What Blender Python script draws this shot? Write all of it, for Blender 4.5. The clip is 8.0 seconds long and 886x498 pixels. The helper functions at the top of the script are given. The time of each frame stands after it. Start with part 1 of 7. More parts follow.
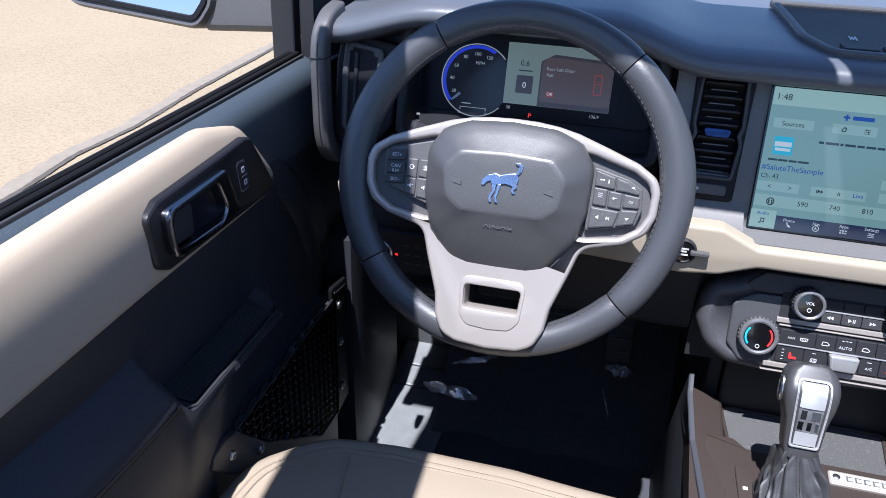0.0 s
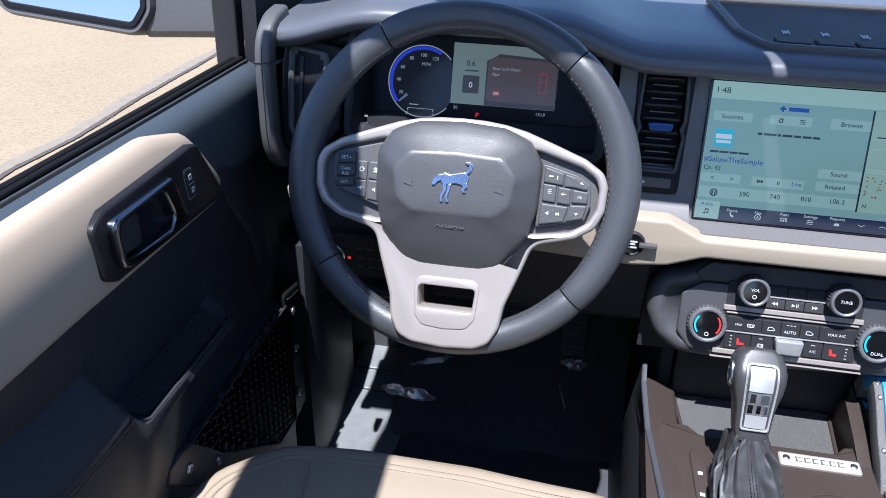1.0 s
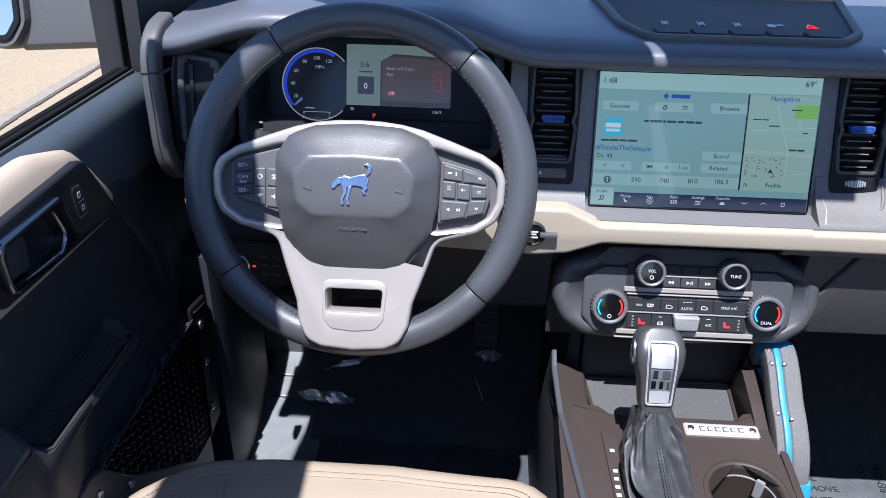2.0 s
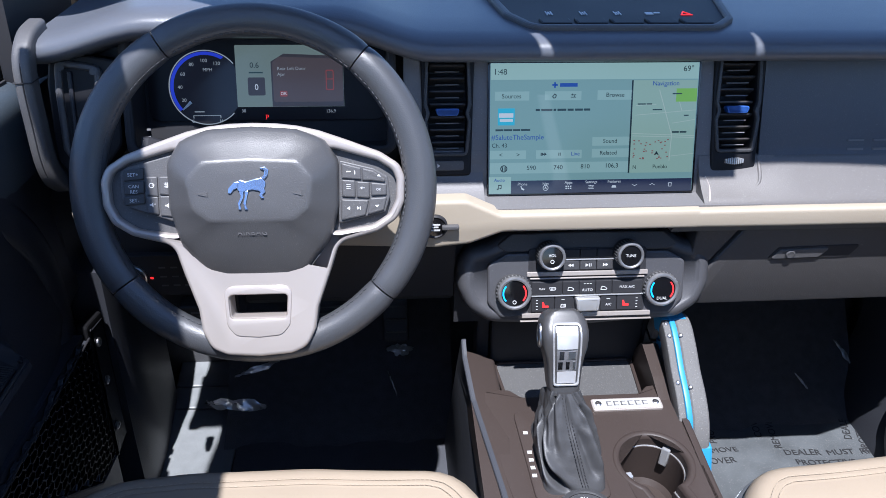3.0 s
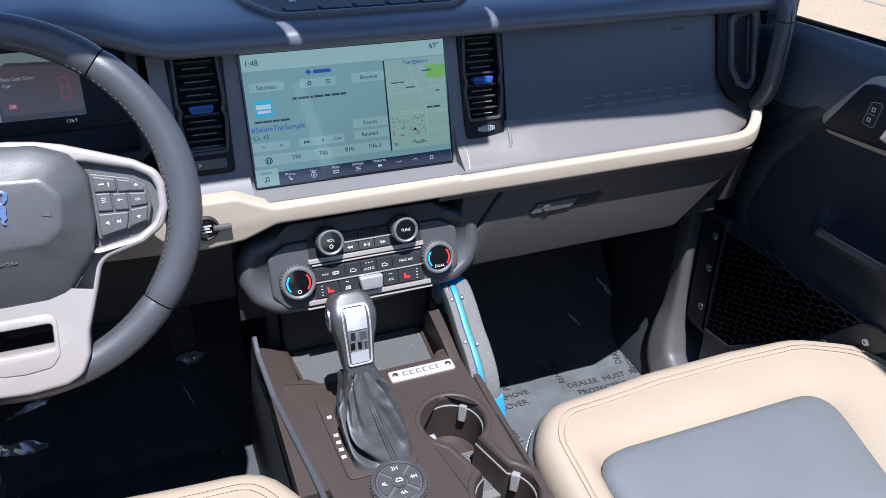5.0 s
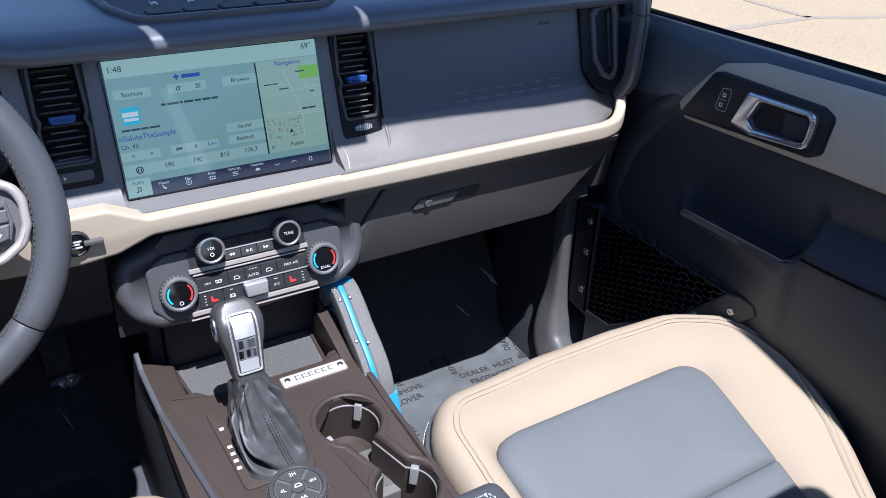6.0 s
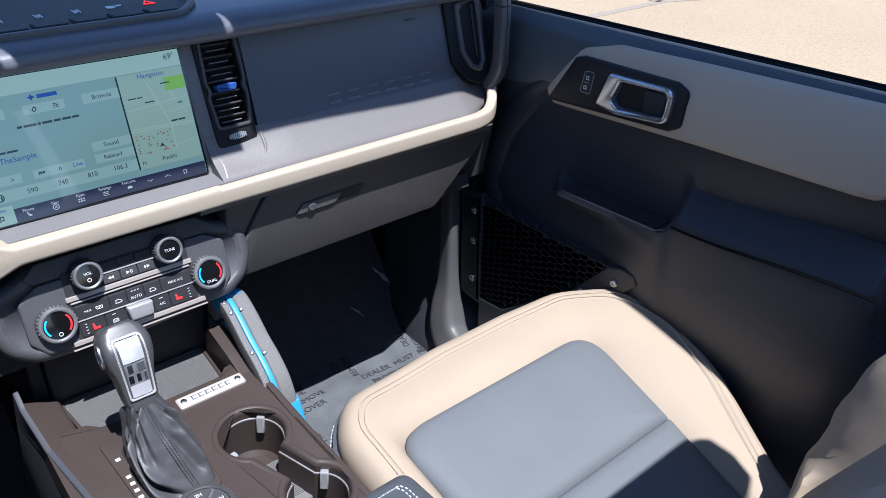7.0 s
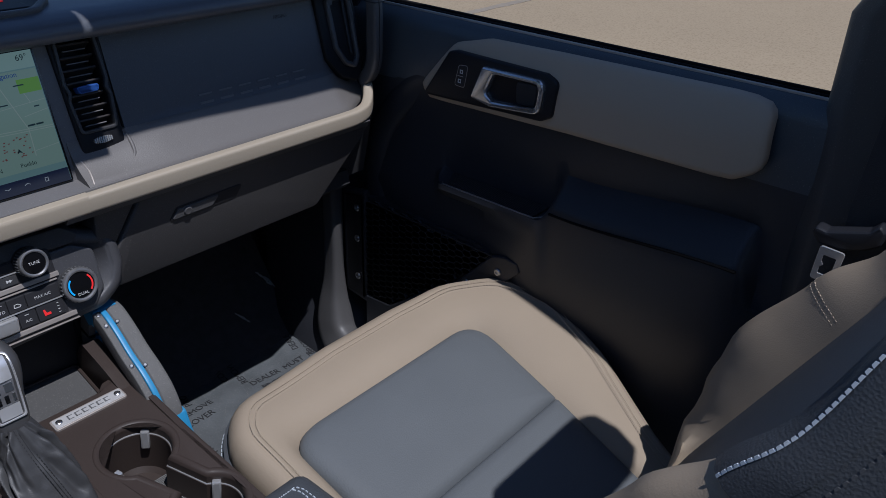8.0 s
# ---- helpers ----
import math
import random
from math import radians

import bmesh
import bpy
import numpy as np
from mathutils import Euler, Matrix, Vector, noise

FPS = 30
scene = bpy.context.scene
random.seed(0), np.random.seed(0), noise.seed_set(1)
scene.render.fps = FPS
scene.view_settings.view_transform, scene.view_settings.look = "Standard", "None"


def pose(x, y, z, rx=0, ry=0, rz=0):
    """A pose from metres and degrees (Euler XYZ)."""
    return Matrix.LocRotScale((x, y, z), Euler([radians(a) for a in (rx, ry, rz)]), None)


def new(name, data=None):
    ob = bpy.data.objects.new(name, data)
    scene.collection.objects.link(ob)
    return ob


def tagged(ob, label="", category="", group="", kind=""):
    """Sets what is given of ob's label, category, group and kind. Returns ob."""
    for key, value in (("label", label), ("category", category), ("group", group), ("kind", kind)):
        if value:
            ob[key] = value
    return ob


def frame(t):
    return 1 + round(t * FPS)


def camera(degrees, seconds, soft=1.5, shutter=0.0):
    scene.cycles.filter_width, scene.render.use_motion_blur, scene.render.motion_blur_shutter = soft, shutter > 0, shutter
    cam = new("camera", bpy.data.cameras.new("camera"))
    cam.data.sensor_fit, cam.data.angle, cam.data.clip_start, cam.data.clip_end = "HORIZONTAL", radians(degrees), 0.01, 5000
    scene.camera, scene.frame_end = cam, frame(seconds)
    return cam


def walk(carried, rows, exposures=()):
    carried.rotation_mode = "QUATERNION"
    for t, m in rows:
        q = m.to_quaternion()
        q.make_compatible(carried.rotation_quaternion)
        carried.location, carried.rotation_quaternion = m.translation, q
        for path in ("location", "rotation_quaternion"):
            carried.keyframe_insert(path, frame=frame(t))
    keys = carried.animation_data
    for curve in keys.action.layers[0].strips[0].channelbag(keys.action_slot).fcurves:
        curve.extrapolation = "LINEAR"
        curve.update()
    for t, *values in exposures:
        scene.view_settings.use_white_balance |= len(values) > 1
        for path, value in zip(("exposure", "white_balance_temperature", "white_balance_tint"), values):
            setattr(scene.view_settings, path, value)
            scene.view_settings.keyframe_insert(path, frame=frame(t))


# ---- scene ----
EXPOSURES = ((0.0, 0.98, 5720, 14), (7.5, 0.98, 5720, 14), (7.7, 0.74, 5720, 14), (7.8, 0.27, 5720, 14), (7.9, -0.10, 5720, 14), (8.0, -0.52, 5720, 14))
cam = camera(58.74, 8.0, soft=0.6)
walk(cam, [
    (0.0, pose(-0.2766, -0.7631, 0.9511, 62.368, -1.774, 14.785)),
    (0.5, pose(-0.2767, -0.7648, 0.9514, 62.454, -1.596, 14.211)),
    (1.0, pose(-0.2766, -0.7662, 0.9504, 62.648, -1.514, 10.739)),
    (1.5, pose(-0.2713, -0.7675, 0.9528, 62.668, -1.335, 7.050)),
    (3.0, pose(-0.2643, -0.7712, 0.9601, 62.222, -0.860, -4.393)),
    (3.5, pose(-0.2625, -0.7731, 0.9626, 61.885, -1.120, -8.650)),
    (4.0, pose(-0.2575, -0.7770, 0.9647, 61.535, -0.890, -13.202)),
    (4.5, pose(-0.2562, -0.7791, 0.9687, 61.170, -0.730, -17.400)),
    (6.0, pose(-0.2578, -0.7872, 0.9766, 60.962, -1.791, -30.891)),
    (6.5, pose(-0.2593, -0.7905, 0.9762, 61.022, -1.767, -35.034)),
    (7.0, pose(-0.2611, -0.7965, 0.9748, 61.236, -0.685, -40.588)),
    (7.5, pose(-0.2627, -0.7985, 0.9728, 61.350, -1.077, -45.935)),
    (8.0, pose(-0.2642, -0.8011, 0.9700, 61.410, -1.931, -49.405)),
], exposures=EXPOSURES)

# ---- world, sun, exposure ----
SUN_DIR = Vector((0.05, 0.45, -1.0)).normalized()
world = bpy.data.worlds.new("sky")
scene.world = world
world.use_nodes = True
wt = world.node_tree
sky = wt.nodes.new("ShaderNodeTexSky")
sky.sky_type = "NISHITA"
sky.sun_disc = False
sky.ozone_density, sky.dust_density = 5.0, 0.2
sky.sun_elevation = math.asin(-SUN_DIR.z)
sky.sun_rotation = math.atan2(-SUN_DIR.x, -SUN_DIR.y)
wt.links.new(sky.outputs[0], wt.nodes["Background"].inputs[0])
wt.nodes["Background"].inputs[1].default_value = 0.112
sun_data = bpy.data.lights.new("sun", "SUN")
sun_data.energy, sun_data.angle, sun_data.color = 5.0, radians(0.53), (1.0, 0.96, 0.90)
sun = new("sun", sun_data)
sun.matrix_world = Matrix.Translation((0, 0, 6)) @ SUN_DIR.to_track_quat("-Z", "Y").to_matrix().to_4x4()


# ---- materials ----
def mat(name, base, rough=0.6, metal=0.0, vary=0.12, scale=6.0, grain=0.0, gscale=900.0, coat=0.0, specks=0.0, glow=None, spec=0.5):
    """A surface with slow variation, fine relief and, where asked, light specks for dust and painted sparkle."""
    m = bpy.data.materials.new(name)
    m.use_nodes = True
    t = m.node_tree
    b = t.nodes["Principled BSDF"]
    co = t.nodes.new("ShaderNodeTexCoord")
    n1 = t.nodes.new("ShaderNodeTexNoise")
    n1.inputs["Scale"].default_value, n1.inputs["Detail"].default_value = scale, 5
    t.links.new(co.outputs["Object"], n1.inputs["Vector"])
    ramp = t.nodes.new("ShaderNodeMixRGB")
    ramp.inputs[1].default_value = (*[c * (1 - vary) for c in base], 1)
    ramp.inputs[2].default_value = (*[min(1, c * (1 + vary)) for c in base], 1)
    t.links.new(n1.outputs["Fac"], ramp.inputs[0])
    colour = ramp.outputs[0]
    n2 = t.nodes.new("ShaderNodeTexNoise")
    n2.inputs["Scale"].default_value, n2.inputs["Detail"].default_value = gscale, 3
    t.links.new(co.outputs["Object"], n2.inputs["Vector"])
    if specks:
        n3 = t.nodes.new("ShaderNodeTexNoise")
        n3.inputs["Scale"].default_value, n3.inputs["Detail"].default_value = 620, 3
        t.links.new(co.outputs["Object"], n3.inputs["Vector"])
        r3 = t.nodes.new("ShaderNodeValToRGB")
        r3.color_ramp.elements[0].position, r3.color_ramp.elements[1].position = 0.62, 0.73
        t.links.new(n3.outputs["Fac"], r3.inputs[0])
        mul = t.nodes.new("ShaderNodeMath")
        mul.operation = "MULTIPLY"
        mul.inputs[1].default_value = specks
        t.links.new(r3.outputs[0], mul.inputs[0])
        mix = t.nodes.new("ShaderNodeMixRGB")
        mix.inputs[2].default_value = (0.42, 0.40, 0.38, 1)
        t.links.new(mul.outputs[0], mix.inputs[0])
        t.links.new(colour, mix.inputs[1])
        colour = mix.outputs[0]
    t.links.new(colour, b.inputs["Base Color"])
    rr = t.nodes.new("ShaderNodeMapRange")
    rr.inputs["To Min"].default_value, rr.inputs["To Max"].default_value = max(0.02, rough * 0.85), min(1, rough * 1.15)
    t.links.new(n1.outputs["Fac"], rr.inputs["Value"])
    t.links.new(rr.outputs[0], b.inputs["Roughness"])
    b.inputs["Metallic"].default_value = metal
    b.inputs["Coat Weight"].default_value = coat
    b.inputs["Coat Roughness"].default_value = 0.08
    b.inputs["Specular IOR Level"].default_value = spec
    if grain:
        bump = t.nodes.new("ShaderNodeBump")
        bump.inputs["Strength"].default_value, bump.inputs["Distance"].default_value = grain, 0.0006
        t.links.new(n2.outputs["Fac"], bump.inputs["Height"])
        t.links.new(bump.outputs[0], b.inputs["Normal"])
    if glow:
        b.inputs["Emission Color"].default_value = (*glow[:3], 1)
        b.inputs["Emission Strength"].default_value = glow[3]
    return m


def leather(name, base, rough=0.5, grain=0.35, pebble=900.0, spec=0.4):
    """Leather with a cell-shaped pebble and slow tone changes."""
    m = mat(name, base, rough, vary=0.09, scale=9, grain=grain, gscale=1500, spec=spec)
    t = m.node_tree
    b = t.nodes["Principled BSDF"]
    co = next(n for n in t.nodes if n.type == "TEX_COORD")
    v = t.nodes.new("ShaderNodeTexVoronoi")
    v.inputs["Scale"].default_value = pebble
    t.links.new(co.outputs["Object"], v.inputs["Vector"])
    bump = t.nodes.new("ShaderNodeBump")
    bump.inputs["Strength"].default_value, bump.inputs["Distance"].default_value = grain, 0.0007
    t.links.new(v.outputs["Distance"], bump.inputs["Height"])
    old = next((n for n in t.nodes if n.type == "BUMP" and n != bump), None)
    if old:
        t.links.new(old.outputs[0], bump.inputs["Normal"])
    t.links.new(bump.outputs[0], b.inputs["Normal"])
    return m


M = {}
M["pad"] = mat("soft_dash_skin", (0.100, 0.107, 0.124), 0.34, vary=0.06, grain=0.28, gscale=620, specks=0.10)
M["grey"] = mat("grey_moulded_plastic", (0.150, 0.145, 0.145), 0.5, vary=0.08, grain=0.42, gscale=620, specks=0.30)
M["dark"] = mat("charcoal_moulded_plastic", (0.045, 0.045, 0.047), 0.5, vary=0.1, grain=0.4, gscale=620, specks=0.14)
M["flank"] = mat("smooth_charcoal_plastic", (0.050, 0.053, 0.062), 0.5, vary=0.14, grain=0.3, gscale=620, specks=0.05, spec=0.2)
M["mid"] = mat("dark_grey_plastic", (0.085, 0.083, 0.084), 0.5, vary=0.1, grain=0.4, gscale=620, specks=0.2)
M["black"] = mat("black_plastic", (0.028, 0.028, 0.031), 0.5, vary=0.15, grain=0.3, spec=0.25)
M["lens"] = mat("smoked_lens", (0.010, 0.010, 0.014), 0.35, vary=0.1, spec=0.22)
M["bright"] = mat("bright_silver_finish", (0.56, 0.56, 0.56), 0.24, 0.6, vary=0.03)
M["gloss"] = mat("piano_black", (0.006, 0.006, 0.007), 0.12, vary=0.1, coat=0.5)
M["beige"] = mat("beige_trim_plastic", (0.39, 0.332, 0.252), 0.5, vary=0.05, grain=0.22, gscale=620)
M["beige_hide"] = leather("beige_leather", (0.318, 0.258, 0.190), 0.72, 0.18, 520, 0.3)
M["beige_pad"] = mat("soft_beige_door_skin", (0.44, 0.355, 0.265), 0.60, vary=0.06, grain=0.16, gscale=560, spec=0.35)
M["door_skin"] = mat("charcoal_door_skin", (0.034, 0.036, 0.043), 0.40, vary=0.16, grain=0.45, gscale=560, specks=0.03, spec=0.36)
M["handle_black"] = mat("black_grained_bezel", (0.013, 0.013, 0.016), 0.42, vary=0.1, grain=0.3, gscale=620, specks=0.02, spec=0.3)
M["thread_brown"] = mat("brown_thread", (0.43, 0.35, 0.26), 0.8, vary=0.1)
M["dark_hide"] = leather("dark_slate_leather", (0.062, 0.067, 0.074), 0.46, 0.42, 420)
M["slate_hide"] = leather("slate_blue_leather", (0.114, 0.124, 0.132), 0.62, 0.24, 480, 0.35)
M["wheel_hide"] = leather("black_wheel_leather", (0.060, 0.062, 0.067), 0.37, 0.17, 700, 0.75)
M["hub"] = mat("grained_airbag_cover", (0.074, 0.073, 0.074), 0.40, vary=0.08, grain=0.34, gscale=1000, specks=0.10, spec=0.8)
M["silver"] = mat("satin_silver_paint", (0.43, 0.385, 0.350), 0.36, 0.35, vary=0.03, scale=12)
M["knob"] = mat("grey_knob_plastic", (0.052, 0.051, 0.052), 0.36, vary=0.08, grain=0.10, gscale=900, specks=0.06)
M["sill_skin"] = mat("grained_sill_skin", (0.058, 0.073, 0.088), 0.40, vary=0.12, grain=0.6, gscale=560, specks=0.22)
M["chrome_soft"] = mat("satin_chrome", (0.62, 0.62, 0.63), 0.22, 0.85, vary=0.04)
M["panel_shaded"] = mat("padded_dash_skin_shaded_tone", (0.076, 0.078, 0.087), 0.43, vary=0.06, grain=0.36, gscale=620, specks=0.20)
M["polished"] = mat("polished_silver", (0.74, 0.74, 0.75), 0.24, 0.55, vary=0.03)
M["smoked"] = mat("smoked_grey_window", (0.24, 0.24, 0.25), 0.14, 0.5, vary=0.5, scale=90, coat=0.6)
M["panel"] = mat("charcoal_control_plastic", (0.064, 0.064, 0.069), 0.46, vary=0.08, grain=0.35, gscale=620, specks=0.18)
M["slat"] = mat("satin_black_slat", (0.046, 0.041, 0.039), 0.42, vary=0.1, grain=0.2, spec=0.3)
M["bezel"] = mat("slate_vent_bezel", (0.020, 0.021, 0.026), 0.40, vary=0.08, grain=0.2, gscale=700, spec=0.35)
M["knurl"] = mat("knurled_grey_metal", (0.27, 0.27, 0.275), 0.34, 0.6, vary=0.3, scale=120)
M["glove"] = mat("grey_glovebox_plastic", (0.060, 0.057, 0.057), 0.52, vary=0.08, grain=0.42, gscale=620, specks=0.25)
M["seal"] = mat("dull_black_rubber", (0.008, 0.008, 0.009), 0.92, vary=0.15, grain=0.2, spec=0.08)
M["vent_black"] = mat("matt_black_vent_plastic", (0.009, 0.009, 0.011), 0.5, vary=0.1, grain=0.15, spec=0.25)
M["ledge"] = mat("speckled_grey_ledge_sunlit_tone", (0.138, 0.128, 0.120), 0.48, vary=0.07, grain=0.40, gscale=620, specks=0.30)
M["chrome"] = mat("chrome", (0.75, 0.76, 0.78), 0.12, 1.0, vary=0.05)
M["dark_chrome"] = mat("dark_chrome", (0.22, 0.22, 0.23), 0.22, 1.0, vary=0.1)
M["steel"] = mat("brushed_metal", (0.50, 0.50, 0.51), 0.32, 1.0, vary=0.08, scale=30)
M["brown"] = mat("brown_console_plastic", (0.046, 0.0345, 0.0300), 0.48, vary=0.10, grain=0.2, gscale=700, specks=0.04, spec=0.30)
M["rubber"] = mat("ribbed_rubber", (0.125, 0.123, 0.120), 0.75, vary=0.15, grain=0.8, gscale=700, specks=0.5)
M["tray_rubber"] = mat("grey_tray_rubber", (0.082, 0.081, 0.080), 0.7, vary=0.18, grain=0.5, gscale=600, specks=0.45)
M["blue"] = mat("bright_blue_plastic", (0.035, 0.25, 0.48), 0.4, vary=0.05)
M["vent_blue"] = mat("blue_vent_tab_paint", (0.03, 0.10, 0.36), 0.4, vary=0.05)
M["thread"] = mat("dark_thread", (0.07, 0.073, 0.078), 0.8, vary=0.1)
M["thread_pale"] = mat("pale_blue_thread", (0.52, 0.57, 0.62), 0.7, vary=0.1)
M["white_ink"] = mat("white_print", (0.62, 0.62, 0.62), 0.5, vary=0.02)
M["red_ink"] = mat("red_print", (0.6, 0.02, 0.02), 0.5, vary=0.02, glow=(0.9, 0.03, 0.03, 0.5))
M["blue_ink"] = mat("blue_print", (0.02, 0.35, 0.75), 0.5, vary=0.02, glow=(0.02, 0.35, 0.8, 0.5))
M["black_ink"] = mat("black_print", (0.02, 0.02, 0.022), 0.8, vary=0.1)
M["carpet"] = mat("dark_carpet", (0.075, 0.076, 0.082), 0.95, vary=0.4, scale=60, grain=1.0, gscale=500)
# pale specks and strong tone changes paint the glints of the film
M["mat_film"] = mat("grey_film_covered_mat", (0.092, 0.100, 0.106), 0.36, vary=0.45, scale=22, grain=0.7, gscale=220, specks=0.6)
M["film_grey"] = mat("grey_film_over_mat", (0.19, 0.20, 0.205), 0.35, vary=0.22, scale=30, grain=0.9, gscale=120, specks=0.3)
M["film"] = mat("creased_plastic_film", (0.84, 0.86, 0.89), 0.1, 0.35, vary=0.3, scale=40, coat=0.6)
M["belt"] = mat("black_webbing", (0.03, 0.03, 0.032), 0.8, vary=0.1, grain=0.9, gscale=900)
M["paint"] = mat("dark_body_paint", (0.05, 0.055, 0.06), 0.3, vary=0.05, coat=0.6)
M["roof"] = mat("black_soft_top_cloth", (0.02, 0.02, 0.021), 0.9, vary=0.2, grain=0.8)
M["mirror"] = mat("mirror_glass", (0.70, 0.64, 0.70), 0.02, 1.0, vary=0.01)


def ground_material():
    m = mat("sunlit_tan_concrete", (0.330, 0.261, 0.172), 0.95, vary=0.10, scale=0.9, grain=0.10, gscale=90, spec=0.1)
    t = m.node_tree
    b = t.nodes["Principled BSDF"]
    co = next(n for n in t.nodes if n.type == "TEX_COORD")
    n = t.nodes.new("ShaderNodeTexNoise")
    n.inputs["Scale"].default_value, n.inputs["Detail"].default_value = 55, 8
    t.links.new(co.outputs["Object"], n.inputs["Vector"])
    r = t.nodes.new("ShaderNodeValToRGB")
    r.color_ramp.elements[0].position, r.color_ramp.elements[0].color = 0.33, (0.80, 0.78, 0.76, 1)
    r.color_ramp.elements[1].position, r.color_ramp.elements[1].color = 0.55, (1, 1, 1, 1)
    t.links.new(n.outputs["Fac"], r.inputs[0])
    mul = t.nodes.new("ShaderNodeMixRGB")
    mul.blend_type = "MULTIPLY"
    mul.inputs[0].default_value = 1
    src = b.inputs["Base Color"].links[0].from_socket
    t.links.new(src, mul.inputs[1])
    t.links.new(r.outputs[0], mul.inputs[2])
    t.links.new(mul.outputs[0], b.inputs["Base Color"])
    return m


M["ground"] = ground_material()
M["crack"] = mat("dark_crack_dirt", (0.085, 0.07, 0.055), 0.95, vary=0.5, scale=30, grain=1.0, gscale=200)
M["tar"] = mat("grey_joint_filler", (0.240, 0.200, 0.150), 0.95, vary=0.25, scale=14, grain=1.0, gscale=80)


def screen_material(name, colour, strength, base=(0.02, 0.022, 0.024)):
    m = mat(name, base, 0.14, vary=0.02, glow=(*colour, strength * 0.79), spec=0.35)
    return m


M["lcd"] = screen_material("lit_display_teal", (0.29, 0.52, 0.51), 0.32)
M["lcd_light"] = screen_material("lit_display_pale", (0.42, 0.66, 0.60), 0.36)
M["lcd_bar"] = screen_material("lit_display_navy", (0.012, 0.018, 0.05), 0.6)
M["lcd_button"] = screen_material("lit_display_button", (0.36, 0.585, 0.56), 0.36)
M["lcd_map"] = screen_material("lit_display_map", (0.36, 0.56, 0.47), 0.36)
M["lcd_road"] = screen_material("lit_display_road", (0.50, 0.66, 0.58), 0.36)
M["lcd_park"] = screen_material("lit_display_green", (0.25, 0.60, 0.08), 0.36)
M["lcd_print"] = screen_material("display_soft_writing", (0.012, 0.035, 0.04), 0.5)
M["lcd_ink"] = screen_material("display_black_writing", (0.004, 0.014, 0.018), 0.5)
M["lcd_blue"] = screen_material("display_blue_writing", (0.008, 0.05, 0.27), 0.6)
M["lcd_white"] = screen_material("display_white_writing", (0.55, 0.62, 0.66), 0.5)
M["lcd_cover"] = screen_material("display_cyan_tile", (0.03, 0.36, 0.50), 0.6)
M["lcd_red"] = screen_material("display_red", (0.22, 0.05, 0.05), 0.5)
M["gauge"] = screen_material("gauge_face", (0.01, 0.012, 0.02), 0.4, (0.01, 0.01, 0.012))
M["gauge_blue"] = screen_material("gauge_blue_ring", (0.03, 0.06, 0.65), 0.42)
M["clus_ink"] = screen_material("cluster_dim_writing", (0.42, 0.48, 0.52), 0.34)
M["clus_pale"] = screen_material("cluster_pale_panel", (0.34, 0.46, 0.42), 0.21)
M["clus_dark"] = screen_material("cluster_dark_panel", (0.030, 0.028, 0.034), 0.6)
M["clus_warn"] = screen_material("cluster_warning_panel", (0.070, 0.056, 0.060), 0.5)


# ---- building blocks ----
ROOT = {}


def thing(name, m, label, category, group="", kind=""):
    ob = new(name)
    ob.empty_display_size = 0.05
    ob.matrix_world = m
    ROOT[ob] = m.copy()
    return tagged(ob, label, category, group, kind)


def part(name, bm, material, parent, label="", f=None, kind="", sharp=22.0):
    """Links bm, given in the frame f (the world where none is given), as one mesh under a thing or part."""
    root = ROOT[parent] if parent else Matrix()
    bmesh.ops.transform(bm, matrix=root.inverted() @ (f or Matrix()), verts=bm.verts)
    bmesh.ops.recalc_face_normals(bm, faces=bm.faces)
    limit = radians(sharp)
    for face in bm.faces:
        face.smooth = True
    for e in bm.edges:
        if len(e.link_faces) == 2 and e.calc_face_angle(0) > limit:
            e.smooth = False
    me = bpy.data.meshes.new(name)
    bm.to_mesh(me)
    bm.free()
    ob = new(name, me)
    me.materials.append(material)
    if parent:
        ob.parent = parent
    ROOT[ob] = root
    if label:
        ob["label"] = label
    if kind:
        ob["kind"] = kind
    return ob


def plane_frame(x, y, z, tilt):
    """X right, Y up along a face that leans back by tilt degrees, Z towards the cabin's rear."""
    a = radians(tilt)
    m = Matrix(((1, 0, 0, x), (0, math.sin(a), -math.cos(a), y), (0, math.cos(a), math.sin(a), z), (0, 0, 0, 1)))
    return m


def join(a, b):
    me = bpy.data.meshes.new("tmp")
    b.to_mesh(me)
    a.from_mesh(me)
    bpy.data.meshes.remove(me)
    b.free()
    return a


def moved(bm, m):
    bmesh.ops.transform(bm, matrix=m, verts=bm.verts)
    return bm


def rbox(x0, x1, y0, y1, z0, z1, b=0.003, seg=2):
    bm = bmesh.new()
    bmesh.ops.create_cube(bm, size=1)
    m = Matrix.Translation(((x0 + x1) / 2, (y0 + y1) / 2, (z0 + z1) / 2)) @ Matrix.Diagonal((x1 - x0, y1 - y0, z1 - z0, 1))
    bmesh.ops.transform(bm, matrix=m, verts=bm.verts)
    if b:
        bmesh.ops.bevel(bm, geom=bm.edges[:], offset=min(b, 0.49 * min(abs(x1 - x0), abs(y1 - y0), abs(z1 - z0))), segments=seg, affect="EDGES", profile=0.5)
    return bm


def mirrored(half):
    """A closed outline from its right half, given from top to bottom."""
    return half + [(-x, y) for x, y in reversed(half) if abs(x) > 1e-6]


